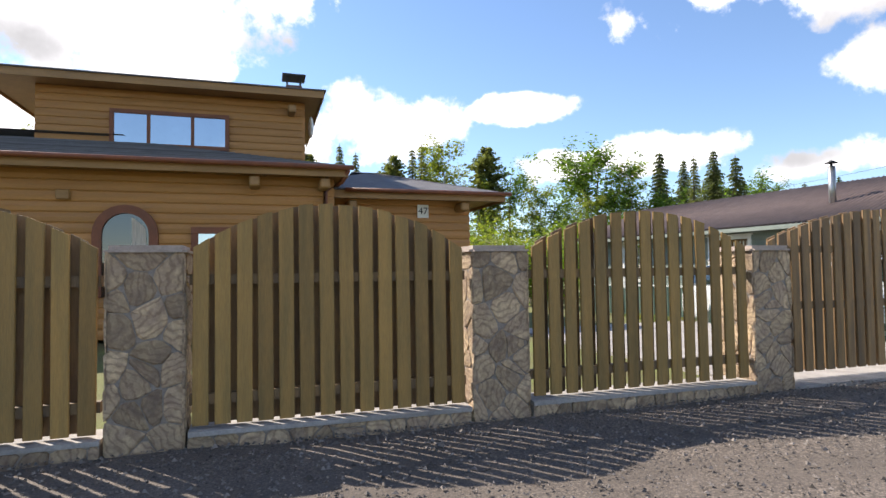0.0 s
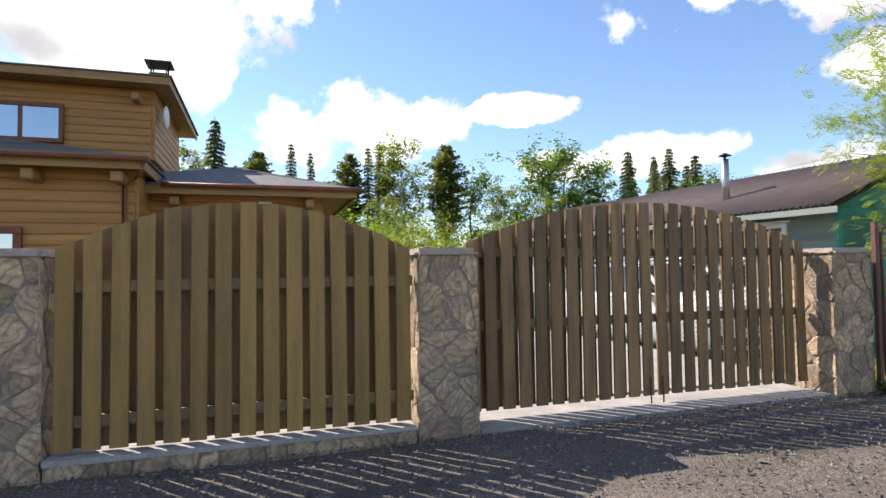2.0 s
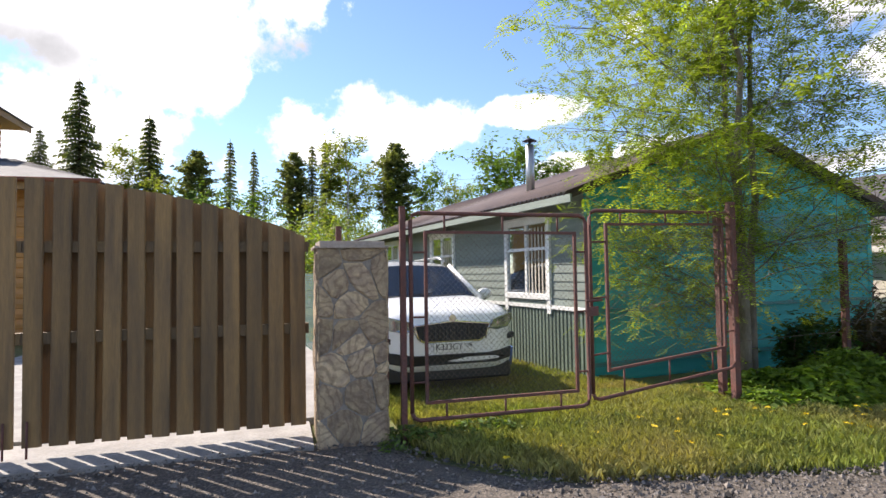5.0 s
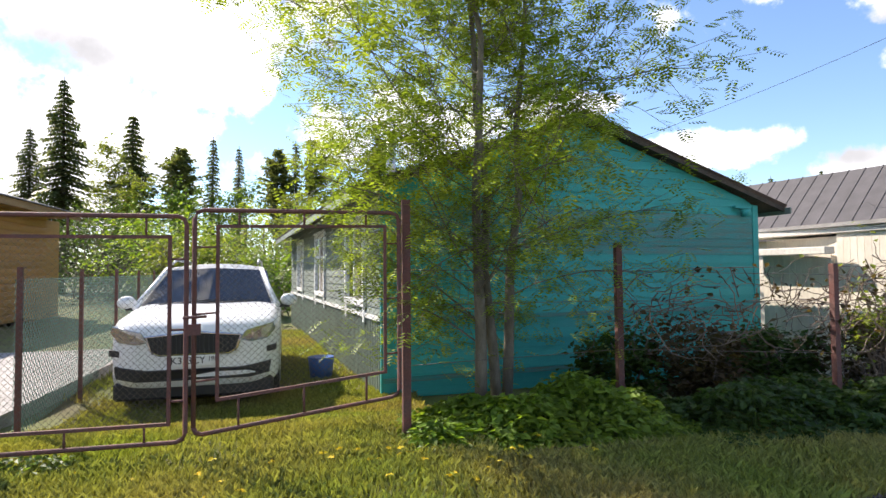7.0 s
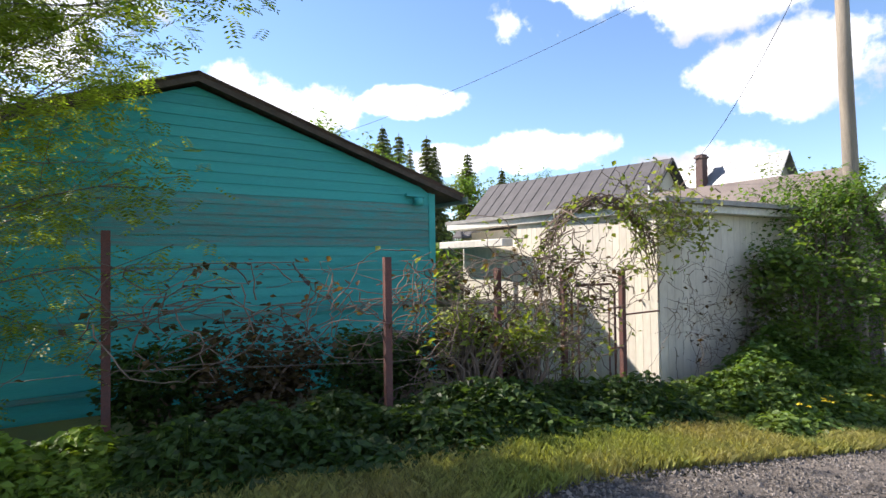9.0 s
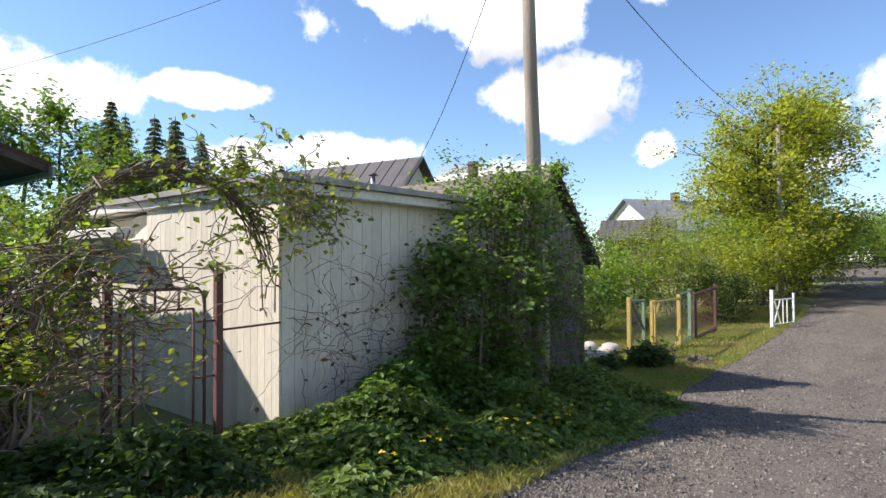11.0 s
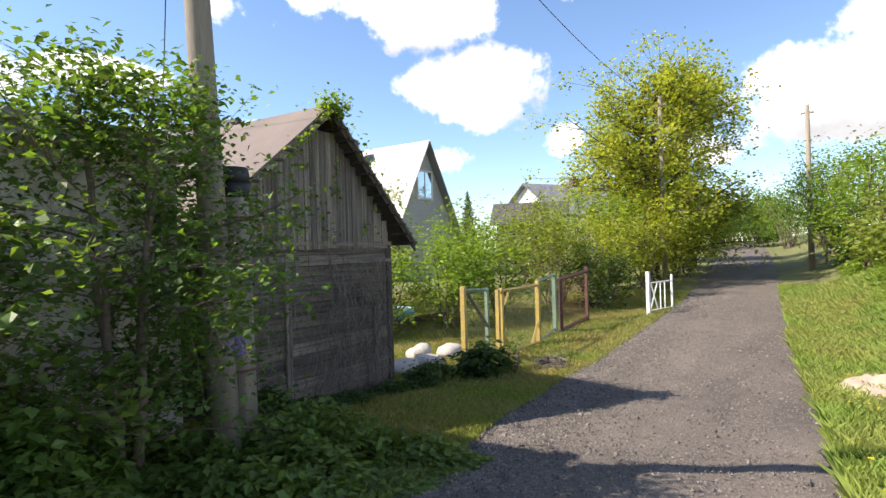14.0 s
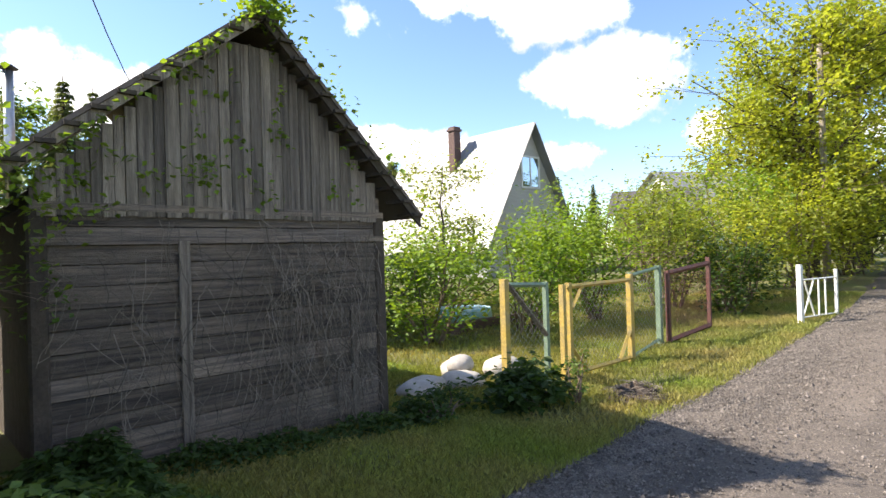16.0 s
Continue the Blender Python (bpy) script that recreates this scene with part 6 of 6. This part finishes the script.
    tube(bm, [(0, 0, -0.5), (rng.normal(0, 0.1), 0, h * 0.5), (0, 0, h)], 0.02 * h, 0.02, sides=7)
    part("trunk", bm, M["bark_dark"], t)
    P, V = [], []
    nw = int(h * 3.4)
    for i in range(nw):
        f = bare + (1 - bare) * i / nw
        rad = r * (1 - f) ** 0.8 * rng.uniform(0.7, 1.15) + 0.12
        if top_only:
            rad = r * math.sin(math.pi * min(1, max(0.02, (f - bare) / (1 - bare)))) ** 0.6 * rng.uniform(0.6, 1.1)
        for b in range(int(12 * thin)):
            a = rng.uniform(0, 2 * math.pi)
            ln = rad * rng.uniform(0.6, 1.1)
            d = np.array([math.cos(a), math.sin(a), -0.28 if not top_only else 0.25])
            s = np.array([-math.sin(a), math.cos(a), 0])
            o = np.array([0, 0, f * h])
            nseg = 5
            for q in range(nseg):
                c = o + d * ln * (q + 0.7) / nseg
                w = 0.22 * ln * (1.2 - q / nseg) + 0.16
                l2 = ln / nseg * 1.3
                for sg in (-1, 1):
                    tip = c + s * sg * w * rng.uniform(0.7, 1.3) + d * l2 * 0.8 - np.array([0, 0, rng.uniform(0.05, 0.28)])
                    V.append([c, c + d * l2 * 0.4 + np.array([0, 0, 0.04]), tip, c + s * sg * w * 0.5 - np.array([0, 0, 0.10])])
    V = np.array(V).reshape(-1, 3)
    ob = new("crown", np_mesh("crown", V, np.arange(len(V)).reshape(-1, 4), L[leaf]))
    ob.parent = t
    ob["kind"] = "stuff"
    return t


# rowan trees by the rusty gate
branch_tree("rowan_tree", 12.25, 0.85, 6.2, 2.0, "rowan", 0.062, 6800, "young rowan tree with feathered fresh green leaves", 21, 0.065, "bark", 0.12, 1, 0.2, 34, "rowan trees", pinnate=True, flop=0.5)
branch_tree("rowan_tree", 12.56, 1.1, 6.4, 2.2, "rowan", 0.062, 8000, "young rowan tree with pale grey trunk and feathered leaves", 22, 0.06, "bark", 0.14, 2, 0.2, 22, "rowan trees", pinnate=True, flop=0.5)

# nettles and weeds
def weeds(name, x0, x1, y0, y1, n, h, size, leaf, label, seed, hfun=None):
    rng = np.random.default_rng(seed)
    t = thing(name, (x0 + x1) / 2, (y0 + y1) / 2, gz((x0 + x1) / 2, (y0 + y1) / 2), label, "weeds")
    t["kind"] = "stuff"
    bx_, by_, bz_ = t.location
    X, Y = rng.uniform(x0, x1, n), rng.uniform(y0, y1, n)
    u = np.minimum(np.minimum(X - x0, x1 - X), np.minimum(Y - y0, y1 - Y)) / (0.5 * min(x1 - x0, y1 - y0))
    lump = 0.65 + 0.35 * np.sin(X * 3.1 + seed) * np.cos(Y * 3.7 + seed) + 0.2 * np.sin(X * 7.3 + Y * 5.1)
    top = h * np.clip(u * 1.6, 0.12, 1) * np.clip(lump, 0.3, 1.2)
    Z = top * rng.uniform(0.15, 1, n) ** 0.45
    P = np.stack([X - bx_, Y - by_, gz_np(X, Y) - bz_ + Z], 1)
    V, F = leaf_quads(P, size, rng, 0.62, 0.62, 0.2)
    ob = new("foliage", np_mesh("foliage", V, F, L[leaf]))
    ob.parent = t
    ob["kind"] = "stuff"
    m = rng.permutation(n)[: n // 14]
    paths = [np.array([[P[i, 0] + rng.normal(0, 0.03), P[i, 1] + rng.normal(0, 0.03), gz(X[i], Y[i]) - bz_ - 0.02], P[i]]) for i in m]
    V, F = stems_np(paths, 0.004)
    ob = new("stemwork", np_mesh("stemwork", V, F, L["nettle"]))
    ob.parent = t
    return t


weeds("nettle_patch", 11.3, 14.0, -0.35, 0.75, 9000, 0.42, 0.085, "bright", "low patch of nettles and ground elder under the trees", 31)
# dark leaf colour carries the shade that lies along the fence
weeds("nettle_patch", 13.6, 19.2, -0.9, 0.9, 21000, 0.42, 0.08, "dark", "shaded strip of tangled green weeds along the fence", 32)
weeds("nettle_patch", 18.9, 23.6, -1.45, 0.75, 24000, 0.55, 0.085, "nettle", "dense nettle bank with a few yellow flowers", 33)
weeds("nettle_patch", 20.0, 23.4, -0.45, 0.75, 17000, 0.95, 0.09, "lilac", "tall nettles and raspberry canes against the cream shed", 39)
weeds("nettle_patch", 22.8, 26.2, -1.1, 1.6, 16000, 0.55, 0.085, "nettle", "dark nettle bank at the foot of the pole", 34)
# the barn corner's shade is put into the leaf colour of these weeds
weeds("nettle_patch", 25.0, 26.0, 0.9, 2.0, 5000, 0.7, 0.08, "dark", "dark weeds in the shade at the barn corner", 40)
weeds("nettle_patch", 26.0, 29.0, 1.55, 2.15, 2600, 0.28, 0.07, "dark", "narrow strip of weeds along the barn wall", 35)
weeds("nettle_patch", 7.95, 9.2, -0.35, 0.2, 900, 0.16, 0.05, "nettle", "small tuft of weeds at the stone pillar", 36)
weeds("rank_grass", 27, 60, -9.0, -4.6, 60000, 0.55, 0.10, "bright", "rank sunny verge of grass and weeds", 37)
weeds("rank_grass", 28.3, 31.5, 3.6, 12, 6000, 0.2, 0.06, "bright", "rough lawn weeds in the garden", 38)
for i, (x, y, h, w) in enumerate(((15.0, 1.3, 1.0, 0.6), (16.2, 1.5, 0.95, 0.6), (17.4, 1.3, 1.05, 0.7), (14.2, 1.6, 0.9, 0.5))):
    shrub("dark_shrub", x, y, h, w, 0.45, 2400, 0.085, "dark" if i % 2 else "brown", "dark leafy shrub with withered brown tips", "shrub", 41 + i, 36, "dark shrubs", 0.05)
for i, (x, y, h, w) in enumerate(((16.9, 0.6, 1.25, 0.5), (17.7, 0.75, 0.95, 0.4))):
    shrub("climbing_shrub", x, y, h, w, 0.35, 700, 0.07, "birch", "straggly climbing shrub with bare brown stems", "shrub", 51 + i, 30, "climbing shrubs", 0.4, stems=26)


def bramble(name, x0, x1, y, z0, z1, n, label, seed, leaf="brown", nl=300, r=0.007, arch=None, ls=0.07):
    rng = np.random.default_rng(seed)
    paths, P = [], []
    for i in range(n):
        x, z = rng.uniform(x0, x1), rng.uniform(z0, z1)
        yy = y + rng.normal(0, 0.14)
        a = rng.uniform(0, 2 * math.pi)
        pts = [(x, yy, z)]
        for s in range(rng.integers(5, 12)):
            a += rng.normal(0, 0.5)
            x += math.cos(a) * 0.11
            z += math.sin(a) * 0.08 - 0.006
            yy += rng.normal(0, 0.03)
            z = min(max(z, z0 - 0.3), z1 + 0.15)
            pts.append((x, yy, z))
        paths.append(np.array(pts))
    if arch:
        cx, rad, zb_, ht = arch
        for i in range(46):
            a0, a1 = sorted(rng.uniform(0, math.pi, 2))
            q = []
            for f in np.linspace(a0, min(math.pi, a1 + 0.5), 9):
                q.append((cx + math.cos(f) * rad * rng.uniform(0.92, 1.1), y + rng.normal(0, 0.1), zb_ + math.sin(f) ** 0.7 * ht * rng.uniform(0.93, 1.07)))
            paths.append(np.array(q))
    allp = np.concatenate(paths)
    P = allp[rng.integers(0, len(allp), nl)] + rng.normal(0, 0.05, (nl, 3))
    return creeper(name, paths, r, P, ls, leaf, label, "vine", "twig", seed)


bramble("bare_vine", 13.6, 19.0, 0.55, 0.75, 1.2, 150, "tangle of bare brown vine stems along the fence wires", 61, "brown", 350)
bramble("bare_vine", 16.2, 18.6, 0.6, 0.0, 1.5, 120, "dry climbing vine with sparse leaves on the fence", 62, "birch", 300)
bramble("arched_vine", 17.9, 18.6, 0.85, 0.0, 1.7, 70, "bare vine arched over the garden gate", 63, "birch", 750, 0.009, (18.9, 0.95, 0.7, 1.35))
bramble("shed_vine", 20.0, 22.2, 0.75, 0.0, 1.2, 110, "dry vine tangle climbing the shed wall", 64, "brown", 120, 0.0045)
bramble("shed_vine", 19.2, 20.3, 0.6, 1.5, 2.35, 60, "sunlit vine with fresh leaves over the shed roof corner", 65, "birch", 900)
for z in (0.55, 1.05, 1.35):
    bm = bmesh.new()
    tube(bm, [(11.45, 0.3, z), (13.75, 0.86, z - 0.03), (15.88, 0.31, z - 0.08), (17.3, 0.7, z - 0.15), (18.45, 0.95, z - 0.2)], 0.003, sides=4)
    solo("fence_wire", bm, M["wire"], "thin rusty fence wire", "wire", "fence wires")

# big bush by the pole
branch_tree("tall_bush", 23.55, 0.75, 3.5, 1.25, "lilac", 0.065, 16000, "tall leafy bush in fresh green beside the pole", 71, 0.05, "twig", 0.08, 4, 0.22, 15, aspect=0.68, cat="bush")
branch_tree("tall_bush", 22.3, 0.35, 2.2, 0.8, "nettle", 0.09, 3800, "bush with broad lobed leaves", 72, 0.03, "twig", 0.1, 4, 0.2, 9, aspect=0.8, cat="bush")
branch_tree("tall_bush", 24.15, 1.75, 2.8, 0.85, "lilac", 0.065, 6500, "leafy bush behind the pole", 73, 0.04, "twig", 0.08, 4, 0.2, 12, aspect=0.68, cat="bush")
bm = bmesh.new()
rr = random.Random(4)
for i in range(60):
    c = Vector((rr.gauss(0, 0.025), rr.gauss(0, 0.025), rr.uniform(-0.08, 0.08)))
    bmesh.ops.create_icosphere(bm, subdivisions=1, radius=0.013, matrix=Matrix.Translation(c))
solo("lilac_blossom", bm, M["lilac"], "small pale purple lilac blossom in the bush", "blossom", at=Matrix.Translation((24.0, -0.05, 0.35)))
shrub("peony_shrub", 30.3, 1.35, 0.55, 0.75, 0.4, 1700, 0.12, "dark", "low dark green leafy shrub at the verge", "shrub", 75, 30)
shrub("rose_bush", 31.1, 1.1, 0.75, 0.2, 0.2, 260, 0.06, "nettle", "small thin bush beside the gate post", "shrub", 76, 10)
shrub("verge_shrub", 29.2, 1.75, 0.4, 0.6, 0.3, 1000, 0.08, "dark", "low shrub at the barn corner", "shrub", 77, 20)

# garden shrubs and trees behind the fence
for i, (x, y, h, r, lf, n, sz) in enumerate(((33.5, 6.5, 2.6, 1.5, "bright", 3200, 0.13), (36.0, 5.6, 2.7, 1.4, "bright", 3200, 0.13), (38.2, 5.2, 3.0, 1.5, "bright", 3200, 0.14), (31.0, 8.5, 2.2, 1.2, "birch", 2600, 0.1), (34.5, 9.5, 2.4, 1.6, "lilac", 3000, 0.12),
                                             (41.0, 4.5, 3.4, 1.9, "birch", 4200, 0.13), (43.0, 3.2, 3.4, 1.9, "yellowgreen", 4600, 0.13), (40.6, 2.6, 2.2, 1.2, "dark", 2600, 0.12), (45.5, 4.5, 4.6, 2.2, "bright", 4600, 0.15), (30.2, 13, 3.0, 1.8, "lilac", 3000, 0.13), (38, 11, 3.4, 2.0, "bright", 3400, 0.15), (44, 10, 4.2, 2.2, "bright", 3600, 0.16), (49, 9, 5, 2.4, "birch", 3600, 0.17), (47.5, 2.8, 4.4, 2.0, "yellowgreen", 4200, 0.16), (53, 2.2, 4.5, 2.0, "yellowgreen", 3600, 0.18), (60, 3.0, 5, 2.2, "dark", 3600, 0.2))):
    shrub("garden_shrub", x, y, h, r, r, n, sz, lf, "rounded green garden shrub in leaf", "shrub", 100 + i, 50, "garden shrubs", 0.08)
branch_tree("apple_tree", 37.0, 9.8, 5.0, 1.9, "birch", 0.12, 3200, "young fruit tree in fine light green leaf", 81, 0.08, "bark_dark", 0.25, 1, 0, 18)
branch_tree("maple_tree", 51.5, 3.2, 10.4, 4.4, "yellowgreen", 0.18, 24000, "large yellow-green tree in young leaf beside the lane", 82, 0.24, "bark_dark", 0.12, 2, 0.16, 26, aspect=0.8)
branch_tree("maple_tree", 57.5, 2.6, 11.6, 4.0, "yellowgreen", 0.2, 16000, "yellow-green roadside tree with open crown", 83, 0.22, "bark_dark", 0.12, 2, 0.12, 24, aspect=0.8)
branch_tree("roadside_tree", 66.0, 5.8, 8.5, 3.6, "dark", 0.3, 7000, "dark green roadside tree", 84, 0.2, "bark_dark", 0.08, 2, 0.15, 18, aspect=0.8)
for i, (x, y, h, r, lf) in enumerate(((44, -6.2, 3.4, 1.6, "birch"), (49, -5.6, 5.0, 2.0, "bright"), (55, -5.0, 6.2, 2.4, "bright"), (39.5, -6.6, 2.6, 1.6, "birch"), (62, -4.6, 6.8, 2.6, "lilac"), (48, -11, 4.6, 3.0, "birch"), (72, -4.0, 7.0, 2.8, "lilac"), (85, -1.5, 6, 3.5, "bright"), (34.5, -9.0, 1.8, 1.5, "birch"))):
    shrub("roadside_shrub", x, y, h, r, r, 4200, 0.17, lf, "leafy roadside shrub on the bank", "shrub", 130 + i, 60, "roadside shrubs", 0.05, stems=20)
for i, (x, y, h) in enumerate(((100, 10.5, 7), (112, 14, 9), (120, 8, 7), (165, 15, 7), (168, 6, 6), (165, -4, 7), (160, 22, 8), (90, 9.5, 7), (128, 11, 7), (118, 1.5, 7), (140, 5, 8), (96, 2, 6), (125, 3.5, 8), (135, 16, 9), (150, 9, 8))):
    shrub("far_bush", x, y, h, 4, 4, 2600, 0.4, "lilac", "distant bushy tree at the end of the lane", "tree", 150 + i, 50, "lane end trees")

# far trees behind the houses
proto = [conifer("spruce_tree", 14, 3.0, "spruce", "tall dark spruce in the far tree line", 1), conifer("spruce_tree", 11, 2.2, "spruce", "slender dark spruce in the far tree line", 2, 0.1),
         conifer("pine_tree", 12, 1.8, "pine", "thin pine with open crown in the far tree line", 3, 0.35, 0.8, True), conifer("pine_tree", 11, 1.1, "pine", "sparse narrow conifer in the far tree line", 4, 0.2, 0.5)]
proto.append(branch_tree("birch_tree", 0, 0, 11.5, 2.3, "birch", 0.26, 3800, "light green birch in the far tree line", 5, 0.14, "bark_white", 0.25, 1, 0, 22, "far trees"))
proto.append(branch_tree("birch_tree", 0, 0, 9.5, 3.0, "lilac", 0.28, 4200, "broad green tree in the far tree line", 6, 0.16, "bark_dark", 0.15, 1, 0, 20, "far trees"))
HEIGHT = [14, 11, 12, 11, 11.5, 9.5]
# kind, x, y, top height
FAR = [(0, -5.8, 40, 15.2), (1, -1.4, 40, 12.9), (4, -3.3, 43, 11.5), (2, 1.6, 41, 10.8), (3, 4.0, 40, 11.4), (3, 5.6, 42, 11.2), (5, 6.5, 38, 7.5), (2, 8.6, 41, 11.0), (3, 9.9, 40, 11.4), (3, 11.0, 41, 12.0), (4, 12.6, 40, 12.4),
       (4, 13.6, 43, 11.2), (2, 16.4, 40, 11.9), (4, 15.2, 39, 8.8), (5, 18.5, 40, 9.8), (4, 22.5, 42, 9.3), (5, 26.0, 40, 11.8), (5, 28.5, 42, 12.2), (4, 31.5, 41, 11.5), (1, 34.0, 40, 12.4), (3, 36.5, 43, 12.0), (0, 38.5, 42, 12.2), (1, 41.5, 41, 11.6),
       (4, 43, 44, 10.5), (1, 46, 42, 10.5), (5, 50, 43, 10), (3, 54, 45, 10.5), (1, 58, 45, 11), (0, -9.5, 44, 12.5), (5, -13, 40, 10.5), (4, -17, 42, 11.5), (1, -21, 42, 12), (0, -27, 44, 13), (5, -34, 44, 11), (4, 0.2, 36, 8.0), (5, 3.0, 36, 7.0), (4, 10.0, 35, 6.8), (5, 20.5, 36, 7.0), (4, 24, 36, 7.6),
       (5, 33, 37, 8.2), (5, 40, 38, 8.5), (2, 64, 46, 11), (0, 70, 50, 13), (5, 78, 52, 11), (1, 30.0, 27, 9.2), (0, 26.2, 25, 9.0), (3, 28.2, 29, 9.4), (5, 24.5, 20, 6.0), (4, 74, 40, 12), (3, 95, 50, 13), (1, 104, 52, 13), (1, 115, 60, 14), (0, 128, 60, 14)]
for k, (kind, x, y, top) in enumerate(FAR):
    s = (top - gz(x, y)) / HEIGHT[kind]
    m = pose(x, y, gz(x, y), 0, 0, (k * 77) % 360) @ Matrix.Diagonal((s * (0.9 + 0.2 * ((k * 13) % 7) / 7), s, s, 1))
    copy_thing(proto[kind], m)
for k, p in enumerate(proto):
    p.matrix_basis = pose(-45 - 6 * k, 40 + 3 * k, 0)
for i, (x, y, h, r, lf) in enumerate(((5.5, 20, 4.0, 3.0, "bright"), (9, 24, 4.5, 3.2, "birch"), (1.5, 26, 4.5, 3.2, "dark"), (13.5, 22, 4.2, 3.0, "bright"), (7.2, 15.5, 2.6, 1.6, "birch"), (9.6, 17.5, 2.8, 1.8, "bright"), (17, 24, 4.5, 3, "bright"), (20, 17, 4.4, 2.4, "bright"), (20.0, 9.5, 2.6, 1.3, "bright"), (19.0, 7.6, 1.6, 0.9, "bright"), (-1, 30, 5, 4, "dark"), (5, 31, 5.5, 4, "dark"), (11, 31, 5, 4, "lilac"), (17, 31, 5.5, 4, "dark"), (23, 30, 5.5, 4, "lilac"), (30, 31, 6, 4.5, "dark"), (37, 32, 6, 4.5, "lilac"))):
    shrub("backdrop_shrub", x, y, h, r, r * 0.8, 3600, 0.17, lf, "leafy shrub in the gardens behind the houses", "shrub", 170 + i, 50, "garden backdrop shrubs")

# ---- grass, gravel and small flowers ----
def grass_field(name, x0, x1, yfun, n, h, label, seed, mat_="grass"):
    rng = np.random.default_rng(seed)
    X = rng.uniform(x0, x1, n)
    lo, hi = yfun(X)
    Y = lo + (hi - lo) * rng.random(n)
    keep = (np.sin(X * 2.3 + 1) * np.cos(Y * 2.9) + rng.normal(0, 0.7, n)) > -0.75
    X, Y = X[keep], Y[keep]
    m = len(X)
    Z = gz_np(X, Y) + 0.02
    a = rng.uniform(0, 2 * np.pi, m)
    hh = h * rng.uniform(0.4, 1.25, m)
    w = 0.0025 + 0.003 * rng.random(m)
    lean = rng.normal(0, 0.45, (m, 2)) * hh[:, None]
    dx, dy = np.cos(a) * w, np.sin(a) * w
    V = np.empty((m, 4, 3))
    V[:, 0] = np.stack([X - dx, Y - dy, Z - 0.03], 1)
    V[:, 1] = np.stack([X + dx, Y + dy, Z - 0.03], 1)
    V[:, 2] = np.stack([X + dx * 0.7 + lean[:, 0] * 0.4, Y + dy * 0.7 + lean[:, 1] * 0.4, Z + hh * 0.6], 1)
    V[:, 3] = np.stack([X + lean[:, 0], Y + lean[:, 1], Z + hh], 1)
    return tagged(new(name, np_mesh(name, V.reshape(-1, 3), np.arange(m * 4).reshape(-1, 4), M[mat_])), label, "grass", kind="stuff")


left = lambda X: np.interp(X, ROAD_X, ROAD_L)
right = lambda X: np.interp(X, ROAD_RX, ROAD_R)
grass_field("verge_grass", 8.2, 12, lambda X: (left(X) - 0.1, left(X) * 0 + 3.5), 100000, 0.065, "sunny short grass by the mesh gate", 201)
grass_field("verge_grass", 12, 20, lambda X: (left(X) - 0.1, left(X) + 1.1), 70000, 0.08, "grass verge below the weeds", 202)
grass_field("verge_grass", 19, 30, lambda X: (left(X) - 0.12, left(X) + 3.2), 170000, 0.06, "grass verge beside the barn", 203)
grass_field("verge_grass", 29, 46, lambda X: (left(X) - 0.12, left(X) + 4.5), 120000, 0.07, "short yellow-green grass at the garden gate", 204)
grass_field("verge_grass", 22, 48, lambda X: (right(X) - 3.2, right(X) + 0.12), 130000, 0.17, "longer grass on the lane verge", 205, "grass_lush")
grass_field("lawn", 28.9, 44, lambda X: (left(X) * 0 + 3.5, left(X) * 0 + 13), 60000, 0.09, "mown lawn in the garden", 206)
grass_field("yard_grass", 7.9, 12, lambda X: (left(X) * 0 + 3.0, left(X) * 0 + 12), 60000, 0.06, "yard grass around the car", 207)


def pebbles(name, x0, x1, n, label, seed):
    rng = np.random.default_rng(seed)
    X = rng.uniform(x0, x1, n)
    l_, r_ = left(X), right(X)
    u = np.where(rng.random(n) < 0.55, rng.beta(1.2, 6, n), rng.random(n))
    Y = l_ - 0.02 + (r_ - l_) * u
    s = rng.gamma(2.0, 0.0033, n) + 0.003
    base = np.array([[1, 0, 0], [-0.5, 0.87, 0], [-0.5, -0.87, 0], [0.1, 0.1, 0.8]])
    a = rng.uniform(0, 6.28, n)
    ca, sa = np.cos(a), np.sin(a)
    B = base[None] * s[:, None, None] * rng.uniform(0.6, 1.4, (n, 4, 3))
    V = np.stack([B[..., 0] * ca[:, None] - B[..., 1] * sa[:, None] + X[:, None], B[..., 0] * sa[:, None] + B[..., 1] * ca[:, None] + Y[:, None], B[..., 2] + (gz_np(X, Y) + 0.015 + 0.033 * np.sin(np.pi * np.clip(u, 0, 1)))[:, None]], -1)
    i = np.arange(n)[:, None, None] * 4
    F = (np.array([[0, 1, 3], [1, 2, 3], [2, 0, 3]])[None] + i).reshape(-1, 3)
    tagged(new(name, np_mesh(name, V.reshape(-1, 3), F, M["gravel"])), label, "gravel", kind="stuff")


pebbles("loose_gravel", -4, 9, 26000, "loose grey gravel along the fence", 211)
pebbles("loose_gravel", 9, 45, 150000, "loose grey gravel on the lane", 212)
rng = np.random.default_rng(9)
PX = np.concatenate([rng.uniform(19.5, 22.5, 60), rng.uniform(8.6, 13, 40), rng.uniform(26, 34, 30)])
PY = np.concatenate([rng.uniform(-1.2, -0.6, 60), rng.uniform(-1.0, -0.2, 40), rng.uniform(-4.8, -4.1, 30)])
PZ = gz_np(PX, PY) + np.concatenate([rng.uniform(0.2, 0.4, 60), rng.uniform(0.05, 0.12, 40), rng.uniform(0.1, 0.3, 30)])
V, F = leaf_quads(np.repeat(np.stack([PX, PY, PZ], 1), 6, 0), 0.028, rng, 0.8, 0.7, 0)
tagged(new("dandelions", np_mesh("dandelions", V, F, M["flower"])), "scattered yellow dandelion flowers in the verge", "flowers", kind="stuff")
